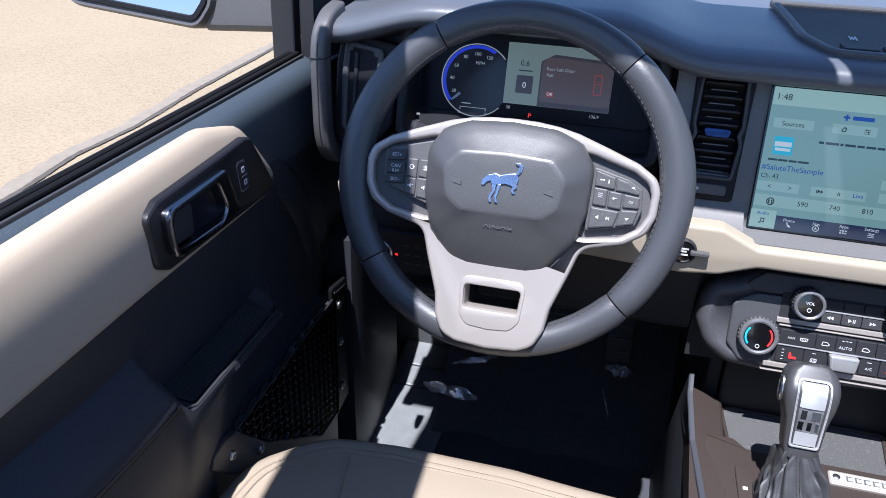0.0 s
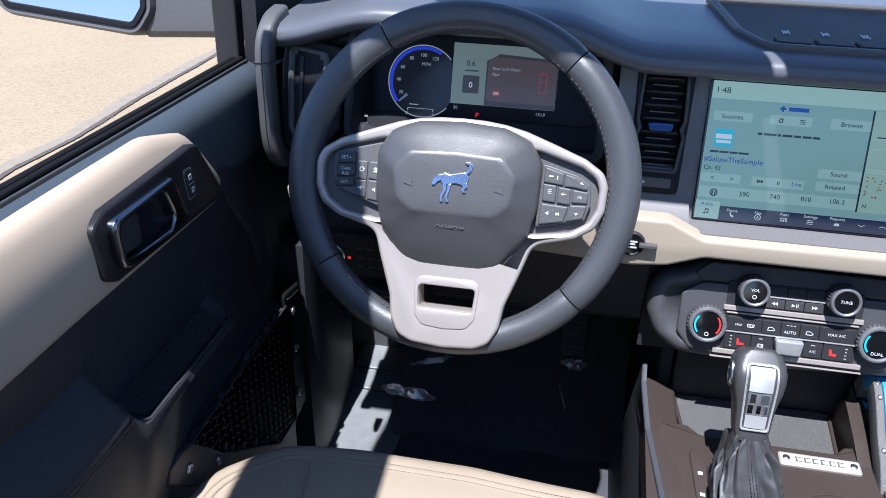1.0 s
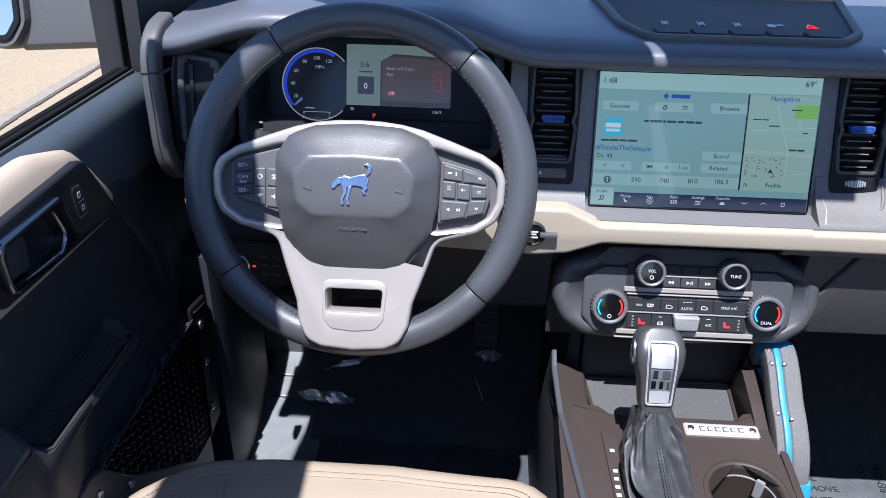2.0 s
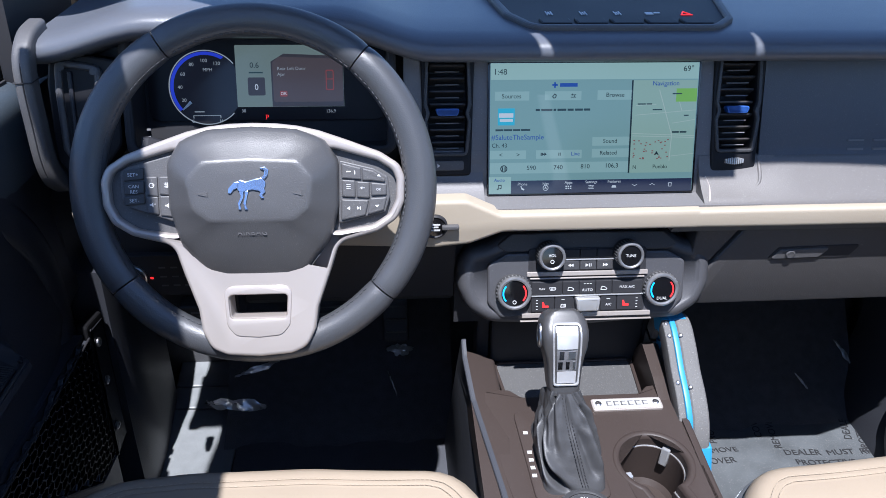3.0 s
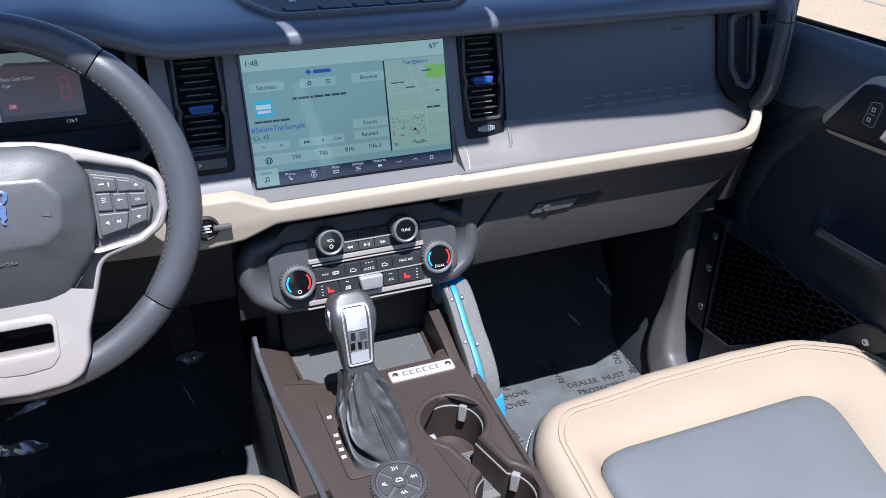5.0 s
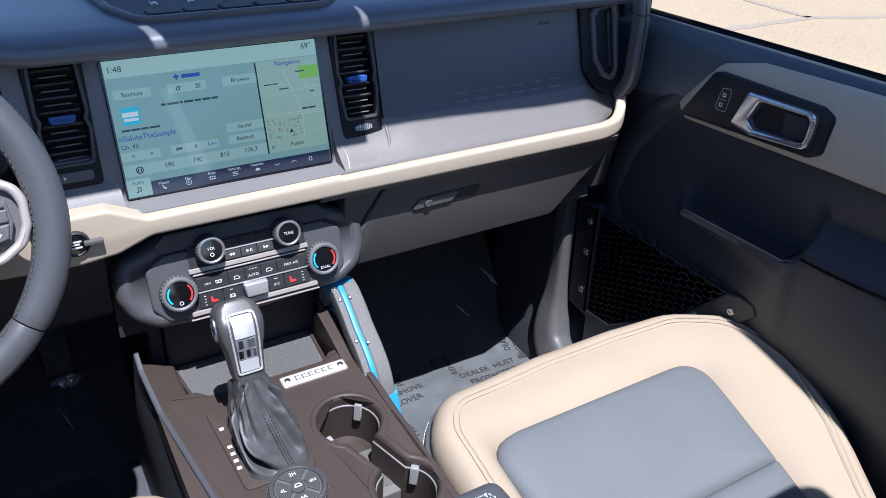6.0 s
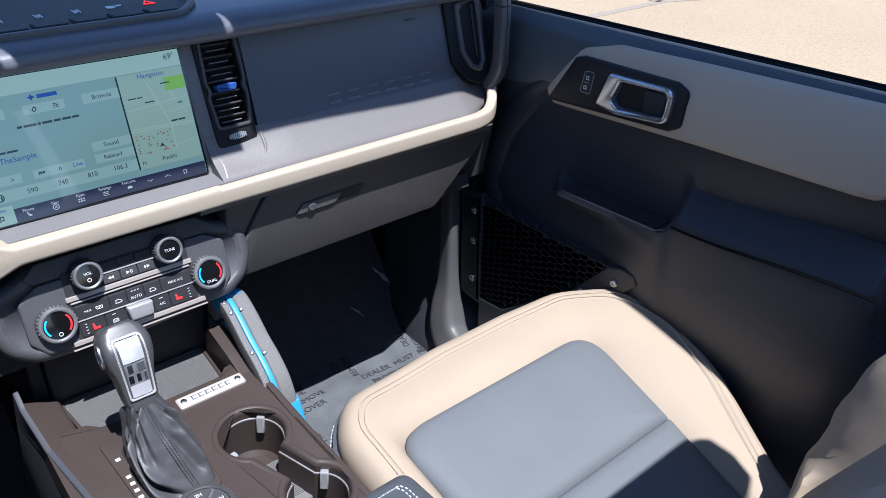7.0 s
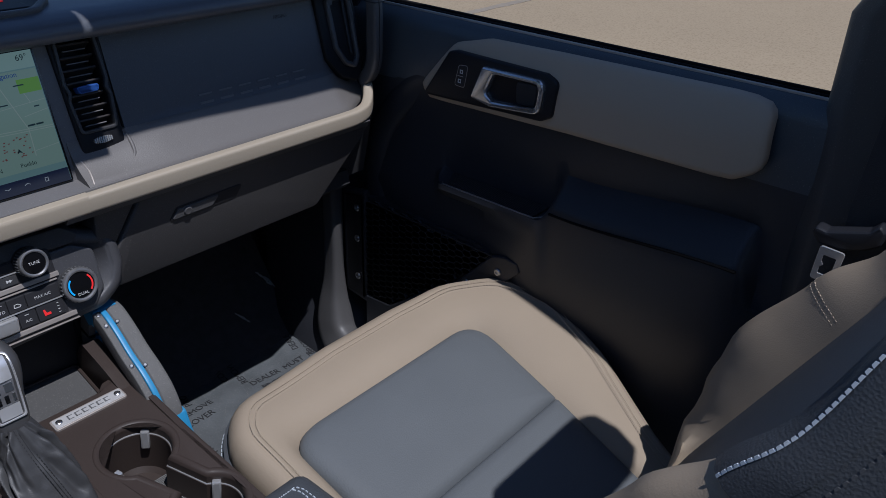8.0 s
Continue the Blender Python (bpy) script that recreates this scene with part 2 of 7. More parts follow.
def rpoly(pts, r, n=4):
    """Rounds the corners of a polygon; r is one radius or one for each corner."""
    out = []
    k = len(pts)
    for i in range(k):
        p, a, c = Vector(pts[i]), Vector(pts[i - 1]), Vector(pts[(i + 1) % k])
        ri = r[i] if isinstance(r, (list, tuple)) else r
        u, v = (a - p), (c - p)
        lu, lv = u.length, v.length
        u.normalize(), v.normalize()
        ang = u.angle(v) if lu and lv else math.pi
        if ri <= 0 or ang > 3.05:
            out.append(tuple(p))
            continue
        d = min(ri / math.tan(ang / 2), 0.48 * lu, 0.48 * lv)
        s, e = p + u * d, p + v * d
        for j in range(n + 1):
            t = j / n
            q = s * (1 - t) ** 2 + p * 2 * t * (1 - t) + e * t * t
            out.append(tuple(q))
    return out


def offset(pts, d):
    """The outline moved inwards by d."""
    k = len(pts)
    area = sum(pts[i - 1][0] * pts[i][1] - pts[i][0] * pts[i - 1][1] for i in range(k))
    s = 1 if area > 0 else -1
    out = []
    for i in range(k):
        p, a, c = Vector(pts[i]), Vector(pts[i - 1]), Vector(pts[(i + 1) % k])
        e1, e2 = p - a, c - p
        e1 = e1.normalized() if e1.length > 1e-9 else e2.normalized()
        e2 = e2.normalized() if e2.length > 1e-9 else e1
        n1, n2 = Vector((-e1.y, e1.x)) * s, Vector((-e2.y, e2.x)) * s
        n = n1 + n2
        q = max(0.35, 1 + n1.dot(n2))
        out.append(tuple(p + n * d / q))
    return out


def fill(loops):
    """Triangles (or one face, where the outline is convex) that cover the first loop without the others, as indices into all loops in turn."""
    def turn(a, b, c):
        return (b[0] - a[0]) * (c[1] - a[1]) - (b[1] - a[1]) * (c[0] - a[0])

    def cross(p, q, a, b):
        return turn(p, q, a) * turn(p, q, b) < 0 and turn(a, b, p) * turn(a, b, q) < 0

    pts = [p for loop in loops for p in loop]
    start, chains = 0, []
    for j, loop in enumerate(loops):
        ids = list(range(start, start + len(loop)))
        start += len(loop)
        area = sum(pts[ids[i - 1]][0] * pts[ids[i]][1] - pts[ids[i]][0] * pts[ids[i - 1]][1] for i in range(len(ids)))
        chains.append(ids if (area > 0) == (j == 0) else ids[::-1])
    chain = chains[0]
    if len(chains) == 1 and all(turn(pts[chain[i - 2]], pts[chain[i - 1]], pts[chain[i]]) >= -1e-14 for i in range(len(chain))):
        return [tuple(chain)]
    rest = sorted(chains[1:], key=lambda c: -max(pts[i][0] for i in c))
    edges = [(c[i - 1], c[i]) for c in chains for i in range(len(c))]
    for hole in rest:
        k = max(range(len(hole)), key=lambda i: pts[hole[i]][0])
        m = hole[k]
        order = sorted(range(len(chain)), key=lambda i: (pts[chain[i]][0] - pts[m][0]) ** 2 + (pts[chain[i]][1] - pts[m][1]) ** 2)
        for i in order:
            v = chain[i]
            if not any(cross(pts[m], pts[v], pts[a], pts[b]) for a, b in edges if m not in (a, b) and v not in (a, b)):
                break
        edges.append((m, v))
        chain = chain[:i + 1] + hole[k:] + hole[:k + 1] + chain[i:]
    out = []
    guard = 0
    while len(chain) > 3 and guard < 20000:
        n, best = len(chain), None
        for i in range(n):
            guard += 1
            a, b, c = chain[i - 1], chain[i], chain[(i + 1) % n]
            pa, pb, pc = pts[a], pts[b], pts[c]
            if turn(pa, pb, pc) <= 1e-15:
                continue
            lo_x, hi_x = min(pa[0], pb[0], pc[0]), max(pa[0], pb[0], pc[0])
            lo_y, hi_y = min(pa[1], pb[1], pc[1]), max(pa[1], pb[1], pc[1])
            clear = True
            for q in chain:
                if q in (a, b, c):
                    continue
                p = pts[q]
                if lo_x <= p[0] <= hi_x and lo_y <= p[1] <= hi_y and turn(pa, pb, p) >= 0 and turn(pb, pc, p) >= 0 and turn(pc, pa, p) >= 0 and p not in (pa, pb, pc):
                    clear = False
                    break
            if clear:
                best = i
                break
        if best is None:
            best = min(range(n), key=lambda i: abs(turn(pts[chain[i - 1]], pts[chain[i]], pts[chain[(i + 1) % n]])))
        a, b, c = chain[best - 1], chain[best], chain[(best + 1) % len(chain)]
        if len({a, b, c}) == 3:
            out.append((a, b, c))
        chain.pop(best)
    if len(chain) == 3 and len(set(chain)) == 3:
        out.append(tuple(chain))
    return out


def slab(pts, z0, z1, b=0.002, holes=(), steps=2):
    """A plate of that outline between z0 and z1 with a rounded upper edge, and holes that go through it."""
    bm = bmesh.new()

    def wall(rows):
        made = [[bm.verts.new((x, y, z)) for x, y in ring] for ring, z in rows]
        k = len(made[0])
        for lo, hi in zip(made, made[1:]):
            for i in range(k):
                bm.faces.new((lo[i - 1], lo[i], hi[i], hi[i - 1]))
        return made[0], made[-1]

    s = 1 if z1 > z0 else -1
    tops, bottoms = [], []
    for j, ring in enumerate([pts, *holes]):
        sign = 1 if j == 0 else -1
        rows = [(ring, z0)]
        if b:
            for i in range(steps + 1):
                a = math.pi / 2 * i / steps
                rows.append((offset(ring, sign * b * (1 - math.cos(a))), z1 - s * b * (1 - math.sin(a))))
        else:
            rows.append((ring, z1))
        lo, hi = wall(rows)
        bottoms.append(lo)
        tops.append(hi)
    for loops in (tops, bottoms):
        flat = [v for loop in loops for v in loop]
        for tri in fill([[(v.co.x, v.co.y) for v in loop] for loop in loops]):
            try:
                bm.faces.new([flat[i] for i in tri])
            except ValueError:
                pass
    return bm


def loft(rings, cap0=True, cap1=True, closed=True):
    bm = bmesh.new()
    made = [[bm.verts.new(p) for p in ring] for ring in rings]
    k = len(made[0])
    for lo, hi in zip(made, made[1:]):
        for i in range(0 if closed else 1, k):
            bm.faces.new((lo[i - 1], lo[i], hi[i], hi[i - 1]))
    if cap0 and closed:
        bm.faces.new(made[0])
    if cap1 and closed:
        bm.faces.new(made[-1])
    return bm


def lathe(profile, n=32, cap0=True, cap1=True):
    """A turned solid round Z from (radius, height) pairs."""
    return loft([[(r * math.cos(2 * math.pi * i / n), r * math.sin(2 * math.pi * i / n), z) for i in range(n)] for r, z in profile], cap0, cap1)


def sweep(path, prof, closed=False, up=(0, 0, 1), scales=None):
    """Carries the outline prof (side, up) along a path."""
    path = [Vector(p) for p in path]
    k = len(path)
    rings = []
    for i, p in enumerate(path):
        a = path[i - 1] if (i or closed) else p
        c = path[(i + 1) % k] if (i < k - 1 or closed) else p
        t = (c - a).normalized()
        side = t.cross(Vector(up)).normalized()
        top = side.cross(t)
        s = scales[i] if scales else 1
        rings.append([tuple(p + side * (u * s) + top * (v * s)) for u, v in prof])
    if closed:
        rings.append(rings[0])
    bm = loft(rings, not closed, not closed)
    if closed:
        bmesh.ops.remove_doubles(bm, verts=bm.verts, dist=1e-6)
    return bm


def circle(r, n=10, ry=None):
    return [(r * math.cos(2 * math.pi * i / n), (ry or r) * math.sin(2 * math.pi * i / n)) for i in range(n)]


def disc_pts(x, y, r, n=28):
    return [(x + r * math.cos(2 * math.pi * i / n), y + r * math.sin(2 * math.pi * i / n)) for i in range(n)]


def rect(x0, x1, y0, y1, r=0.0, n=3):
    p = [(x0, y0), (x1, y0), (x1, y1), (x0, y1)]
    return rpoly(p, r, n) if r else p


def stitches(path, length=0.0034, gap=0.0016, width=0.0009, up=(0, 0, 1)):
    """Short raised threads at even steps along a path, in one mesh."""
    path = [Vector(p) for p in path]
    bm = bmesh.new()
    marks = [0.0]
    for a, c in zip(path, path[1:]):
        marks.append(marks[-1] + (c - a).length)
    seg = 0

    def at(d):
        k = seg
        while k < len(marks) - 2 and marks[k + 1] < d:
            k += 1
        span = max(1e-9, marks[k + 1] - marks[k])
        return path[k].lerp(path[k + 1], (d - marks[k]) / span), k

    d = 0.0
    while d + length <= marks[-1]:
        p, seg = at(d)
        q, _ = at(d + length)
        t = (q - p).normalized()
        side = t.cross(Vector(up)).normalized() * width / 2
        top = side.cross(t).normalized() * width * 0.5
        if top.dot(Vector(up)) < 0:
            top = -top
        e = t * length * 0.16
        v = [bm.verts.new(w) for w in (p - side - top, p + side - top, q + side - top, q - side - top, p + e - side * 0.6 + top, p + e + side * 0.6 + top, q - e + side * 0.6 + top, q - e - side * 0.6 + top)]
        for f_ in ((4, 5, 6, 7), (0, 1, 5, 4), (1, 2, 6, 5), (2, 3, 7, 6), (3, 0, 4, 7)):
            bm.faces.new([v[k] for k in f_])
        d += length + gap
    bmesh.ops.recalc_face_normals(bm, faces=bm.faces[:])
    return bm


def letters(text, x, y, size, z=0.0, thick=0.0002, align="CENTER", spacing=1.0, rot=0.0):
    """Writing as a mesh in the X-Y plane."""
    cu = bpy.data.curves.new("writing", "FONT")
    cu.body, cu.size, cu.extrude, cu.align_x, cu.align_y = text, size, thick, align, "CENTER"
    cu.space_character = spacing
    cu.resolution_u = 3
    tmp = bpy.data.objects.new("writing", cu)
    me = bpy.data.meshes.new_from_object(tmp)
    bm = bmesh.new()
    bm.from_mesh(me)
    bpy.data.objects.remove(tmp)
    bpy.data.meshes.remove(me)
    bpy.data.curves.remove(cu)
    bmesh.ops.transform(bm, matrix=pose(x, y, z, 0, 0, rot), verts=bm.verts)
    return bm


def bars(items, z=0.0, thick=0.0003):
    """Plain bars (x0, x1, y0, y1) standing for print."""
    bm = bmesh.new()
    for x0, x1, y0, y1 in items:
        join(bm, slab(rect(x0, x1, y0, y1), z - thick, z + thick, 0))
    return bm


def smooth(t):
    t = max(0.0, min(1.0, t))
    return t * t * (3 - 2 * t)


def curve_pts(pts, n=5):
    out = []
    k = len(pts)
    for i in range(k - 1):
        p0, p1, p2, p3 = [Vector(pts[max(0, min(k - 1, j))]) for j in (i - 1, i, i + 1, i + 2)]
        for j in range(n):
            t = j / n
            out.append(tuple(0.5 * ((2 * p1) + (p2 - p0) * t + (2 * p0 - 5 * p1 + 4 * p2 - p3) * t * t + (3 * p1 - p0 - 3 * p2 + p3) * t ** 3)))
    out.append(tuple(pts[-1]))
    return out


# ---- outside: ground, joints, sky side ----
bm = bmesh.new()
bmesh.ops.create_grid(bm, x_segments=24, y_segments=24, size=900)
ground = part("ground", bm, M["ground"], None, f=Matrix.Translation((0, 0, -0.72)))
tagged(ground, "sun-bleached tan concrete parking lot", "ground", kind="structure")


def joint(name, pts, width, deep=False):
    """An uneven filled joint lying on the concrete."""
    path = []
    for a, c in zip(pts, pts[1:]):
        a, c = Vector(a), Vector(c)
        for i in range(44):
            path.append(a.lerp(c, i / 44))
    path.append(Vector(pts[-1]))
    left, right = [], []
    for i, p in enumerate(path):
        d = (path[min(i + 1, len(path) - 1)] - path[max(i - 1, 0)]).normalized()
        n = Vector((-d.y, d.x))
        w1 = width * (0.5 + 0.16 * noise.noise((p.x * 3, p.y * 3, 1)) + 0.16 * noise.noise((p.x * 17, p.y * 17, 3)) + 0.10 * noise.noise((p.x * 45, p.y * 45, 5)))
        w2 = width * (0.5 + 0.22 * noise.noise((p.x * 4, p.y * 4, 7)) + 0.16 * noise.noise((p.x * 19, p.y * 19, 8)) + 0.10 * noise.noise((p.x * 50, p.y * 50, 9)))
        o = n * width * 0.3 * noise.noise((p.x, p.y, 4))
        left.append((p.x + n.x * w1 + o.x, p.y + n.y * w1 + o.y))
        right.append((p.x - n.x * w2 + o.x, p.y - n.y * w2 + o.y))
    b = bmesh.new()
    rows = [[b.verts.new((x, y, z)) for x, y in side] for side, z in ((left, 0.0), (left, 0.004), (right, 0.004), (right, 0.0))]
    for lo, hi in zip(rows, rows[1:]):
        for i in range(1, len(lo)):
            b.faces.new((lo[i - 1], lo[i], hi[i], hi[i - 1]))
    ob = part(name, b, M["crack"] if deep else M["tar"], None, f=Matrix.Translation((0, 0, -0.7155 if deep else -0.7195)))
    return tagged(ob, "dark filled crack running across the concrete", "crack", kind="structure")


edge = [(-3.15, 0.2), (-3.25, 1.5), (-3.31, 2.27), (-3.375, 2.79), (-3.35, 3.33), (-3.41, 4.13), (-3.43, 5.08), (-3.47, 5.83), (-3.55, 9)]
joint("pavement_crack", edge, 0.12)
joint("pavement_crack", [(x + 0.055, y) for x, y in edge], 0.034, True)
joint("pavement_crack", [(4.2, 4.30), (5.87, 4.21), (6.43, 4.21), (7.10, 4.21), (7.79, 3.95), (9.05, 3.80), (14, 3.5)], 0.10)
joint("pavement_crack", [(7.10, 4.21), (7.15, 4.81), (7.4, 7.0), (7.8, 12)], 0.09)

# ---- the vehicle's shell: floor, roof, pillars ----
def shell(name, b, material, label, category, **kw):
    ob = part(name, b, material, None, **kw)
    return tagged(ob, label, category, kind="structure")


shell("floor", rbox(-0.76, 0.76, -1.9, 0.75, -0.09, -0.035, 0.01), M["carpet"], "dark carpeted vehicle floor", "floor")
shell("wall_front", rbox(-0.72, 0.72, 0.56, 0.70, -0.05, 0.71, 0.02), M["carpet"], "dark carpeted firewall behind the pedals", "firewall")
shell("wall_rear", rbox(-0.72, 0.72, -1.95, -1.85, -0.05, 0.42, 0.02), M["dark"], "dark rear bulkhead of the cabin", "bulkhead")
for s in (-1, 1):
    shell("wall_side", rbox(min(s * 0.73, s * 0.79), max(s * 0.73, s * 0.79), -1.9, -0.66, -0.05, 0.70, 0.01), M["dark"], "dark rear side panel of the cabin", "side panel")
    shell("wall_side", rbox(min(s * 0.715, s * 0.79), max(s * 0.715, s * 0.79), 0.245, 0.72, -0.05, 0.66, 0.01), M["dark"], "dark front side panel of the footwell", "side panel")
# unseen roof, added to shape the sun: open over the front seats, closed behind them, over the windscreen header and
# along the driver's edge
shell("ceiling", rbox(-0.715, 0.715, -1.9, -1.12, 1.235, 1.275, 0.01), M["roof"], "unseen black cloth top folded behind the front seats", "roof")
shell("ceiling", slab([(-0.455, -0.044), (0.715, -0.044), (0.715, 0.16), (-0.715, 0.16), (-0.715, 0.035), (-0.53, 0.02)], 1.22, 1.27, 0.008), M["roof"], "unseen black windscreen header, cut to shape the sun", "roof header")
# added flaps out of view; the slits between them throw sun streaks on the dash
for sun_mask_shape in ([(-0.682, -0.162), (-0.0830, -0.162), (-0.1125, -0.046), (-0.45, -0.046), (-0.52, -0.092), (-0.682, -0.100)],
                   [(-0.0600, -0.162), (0.1530, -0.162), (0.1622, -0.046), (-0.0985, -0.046)], [(0.1746, -0.146), (0.30, -0.1505), (0.45, -0.159), (0.70, -0.162), (0.70, -0.046), (0.1656, -0.046)]):
    shell("ceiling", slab(sun_mask_shape, 1.225, 1.252, 0.004), M["roof"], "unseen black flap added behind the header to mask the sun", "roof lining")
shell("ceiling", slab([(-0.690, -1.115), (-0.498, -1.115), (-0.507, -0.48), (-0.530, -0.32), (-0.556, -0.150), (-0.634, -0.150), (-0.668, -0.53)], 1.235, 1.275, 0.006), M["roof"], "unseen black roof side rail over the driver's door, cut to shape its shadow", "roof rail")
shell("ceiling", rbox(0.616, 0.760, -1.115, -0.166, 1.235, 1.275, 0.01), M["roof"], "unseen black roof side rail over the passenger door, blocking the sun", "roof rail")
for s in (-1, 1):
    post = [(s * 0.735, 0.62, 0.66), (s * 0.70, 0.40, 0.95), (s * 0.62, 0.08, 1.25)]
    shell("pillar", sweep(post, circle(0.045, 10, 0.03)), M["black"], "black windscreen pillar with plastic trim", "pillar")

# ---- dashboard ----
SCF = plane_frame(0, 0.154, 0.637, 14.5)
HVF = plane_frame(0, 0.114, 0.4475, 15.0)
CLF = plane_frame(-0.395, 0.205, 0.682, 15.0)


def face_y(z):
    return 0.154 + (z - 0.637) * 0.2586


def hump(x):
    return 0.030 * smooth((x + 0.66) / 0.14) * smooth((-0.20 - x) / 0.12)


dash = thing("dashboard", Matrix.Translation((0, 0.3, 0.40)), "two-tone charcoal and beige vehicle dashboard", "dashboard")
rings = []
for i in range(81):
    x = -0.655 + 1.31 * i / 80
    h = hump(x)
    prof = [(0.19, 0.712 + h), (0.158, 0.720 + h), (0.144, 0.724 + h), (0.138, 0.730 + h), (0.137, 0.737 + h), (0.142, 0.745 + h), (0.152, 0.750 + h), (0.175, 0.754 + h),
            (0.24, 0.757 + h), (0.34, 0.762 + h), (0.50, 0.768 + h * 0.5), (0.64, 0.772), (0.64, 0.70), (0.40, 0.70 + h * 0.5)]
    rings.append([(x, y, z) for y, z in prof])
part("top_pad", loft(rings), M["pad"], dash, "soft grey dash top with a rolled front lip", sharp=75)

# passenger panel with the ledge below it; shade and sun are painted as two tones
def xprof(prof, x0, x1, n=2):
    return loft([[(x0 + (x1 - x0) * i / (n - 1), y, z) for y, z in prof] for i in range(n)])


def run_out(x):
    return 0.045 * smooth((x - 0.565) / 0.095)


sheet = []
for i in range(73):
    x = 0.1385 + (0.655 - 0.1385) * i / 72
    k = smooth((x - 0.165) / 0.10)
    row = [] if x < 0.2139 else [(x, face_y(z) + run_out(x), z) for z in (0.728, 0.705, 0.68, 0.655, 0.635)]
    if x < 0.2139:
        row = [(x, face_y(0.613) + 0.0002, 0.613 + 0.0001 * q) for q in range(5, 0, -1)]
    for q in range(17):
        t = q / 16
        z = 0.613 - 0.0565 * t
        soft_ = 0.0435 * max(0.0, (t - 0.04) / 0.96) ** (2.4 - 0.90 * k)
        row.append((x, face_y(0.613) - 0.0008 * (1 - k) - 0.0565 * 0.2586 * t * (1 - t) - soft_ + run_out(x), z))
    sheet.append(row + [(x, 0.0995 + run_out(x), 0.5500), (x, 0.0995 + run_out(x), 0.545), (x, 0.24, 0.545), (x, 0.24, row[0][2])])
# one sheet split near the shadow's edge: shaded tone above, sunlit tone below
panel_rows = [row[:9] + [(row[0][0], 0.24, row[8][2]), (row[0][0], 0.24, row[0][2])] for row in sheet if row[0][0] >= 0.2139]
part("passenger_panel", loft(panel_rows), M["panel_shaded"], dash, "grey padded panel above the ledge, painted in a shaded tone", sharp=60)
part("passenger_ledge", loft([row[8:24] + [(row[0][0], 0.24, 0.545), (row[0][0], 0.24, row[8][2])] for row in sheet]), M["ledge"], dash, "grey ledge sweeping out to the beige rail, painted in a sunlit tone", sharp=60)
part("end_panel", xprof([(0.23, 0.728), (face_y(0.728) + 0.03, 0.728), (face_y(0.612) + 0.03, 0.612), (0.172, 0.596), (0.23, 0.590)], -0.655, -0.577), M["mid"], dash)
centre = [(0.22, 0.728), (face_y(0.728), 0.728), (face_y(0.60), 0.60), (face_y(0.56), 0.56), (0.1335, 0.5565), (0.124, 0.5555), (0.0995, 0.5535), (0.0995, 0.543), (0.22, 0.543)]
front = [(-0.236, -0.084), (0.212, -0.084), (0.212, 0.093), (-0.236, 0.093)]
vents_cut = [rpoly([(c - 0.030, 0.086), (c + 0.030, 0.086), (c + 0.026, -0.030), (c - 0.026, -0.030)], 0.004, 3) for c in (-0.183, 0.183)]
part("centre_panel", slab(front, -0.012, 0.0, 0.0, vents_cut), M["grey"], dash, "speckled grey panel round the screen", f=SCF)
part("centre_ledge", xprof([(0.150, 0.5575), (0.1335, 0.5565), (0.124, 0.5555), (0.0995, 0.5535), (0.0995, 0.543), (0.22, 0.543), (0.22, 0.5575)], -0.236, 0.2135), M["grey"], dash, "speckled grey ledge below the screen")
# flared cheeks that carry the panel out to the ledge on both sides of the screen
for x0, x1 in ((-0.236, -0.1385),):
    curve = [(face_y(0.612) - 0.0006, 0.612)] + [(face_y(0.60) - 0.001 - 0.040 * t ** 2.4, 0.600 - 0.0435 * t) for t in [i / 10 for i in range(11)]]
    b = xprof(curve + [(0.16, 0.556), (0.17, 0.612)], x0, x1)
    part("panel_cheek", b, M["grey"], dash, sharp=40)
panel_edge = curve_pts([(0.1445, 0.1400, 0.588), (0.1465, 0.1332, 0.5795), (0.1495, 0.1222, 0.5695), (0.1480, 0.1125, 0.5625), (0.1455, 0.1040, 0.5562)], 5)
part("panel_edge", sweep(panel_edge, circle(0.0011, 6)), M["silver"], dash, "thin raised edge beside the screen")
lip_path = curve_pts([(0.2150, 0.1446, 0.602), (0.2172, 0.1394, 0.592), (0.2175, 0.1320, 0.582), (0.2155, 0.1250, 0.5735), (0.2105, 0.1205, 0.5685)], 6)
part("vent_lip", sweep(lip_path, circle(0.0030, 8), scales=[0.25 + 0.75 * math.sin(math.pi * (i + 1) / (len(lip_path) + 1)) for i in range(len(lip_path))]), M["ledge"], dash, "soft rounded lip under the vent", sharp=80)
# beige accent rail
RAIL = plane_frame(0, 0.099, -0.0055, 0)
rail = slab(rpoly([(-0.335, 0.576), (-0.163, 0.577), (-0.122, 0.5575), (0.13, 0.5579), (0.13, 0.5340), (-0.118, 0.5335), (-0.158, 0.5185), (-0.20, 0.514), (-0.335, 0.520)],
                  [0.004, 0.02, 0.02, 0.0, 0.0, 0.03, 0.03, 0.02, 0.004], 5), -0.01, 0.014, 0.0050, steps=4)
moved(rail, RAIL)
tail = curve_pts([(0.10, 0.0932, 0.5404), (0.30, 0.0932, 0.5407), (0.50, 0.0932, 0.5410), (0.565, 0.0938, 0.541), (0.592, 0.0970, 0.5412), (0.616, 0.104, 0.544), (0.637, 0.119, 0.551), (0.652, 0.135, 0.562), (0.660, 0.146, 0.570)], 4)
join(rail, sweep(tail, rpoly([(-0.0086, -0.0122), (0.0086, -0.0122), (0.0086, 0.0122), (-0.0086, 0.0122)], 0.0052, 4), scales=[0.93 + 0.07 * smooth(i / 3) for i in range(len(tail))]))
part("accent_rail", rail, M["beige"], dash, "beige accent rail across the dash", sharp=50)
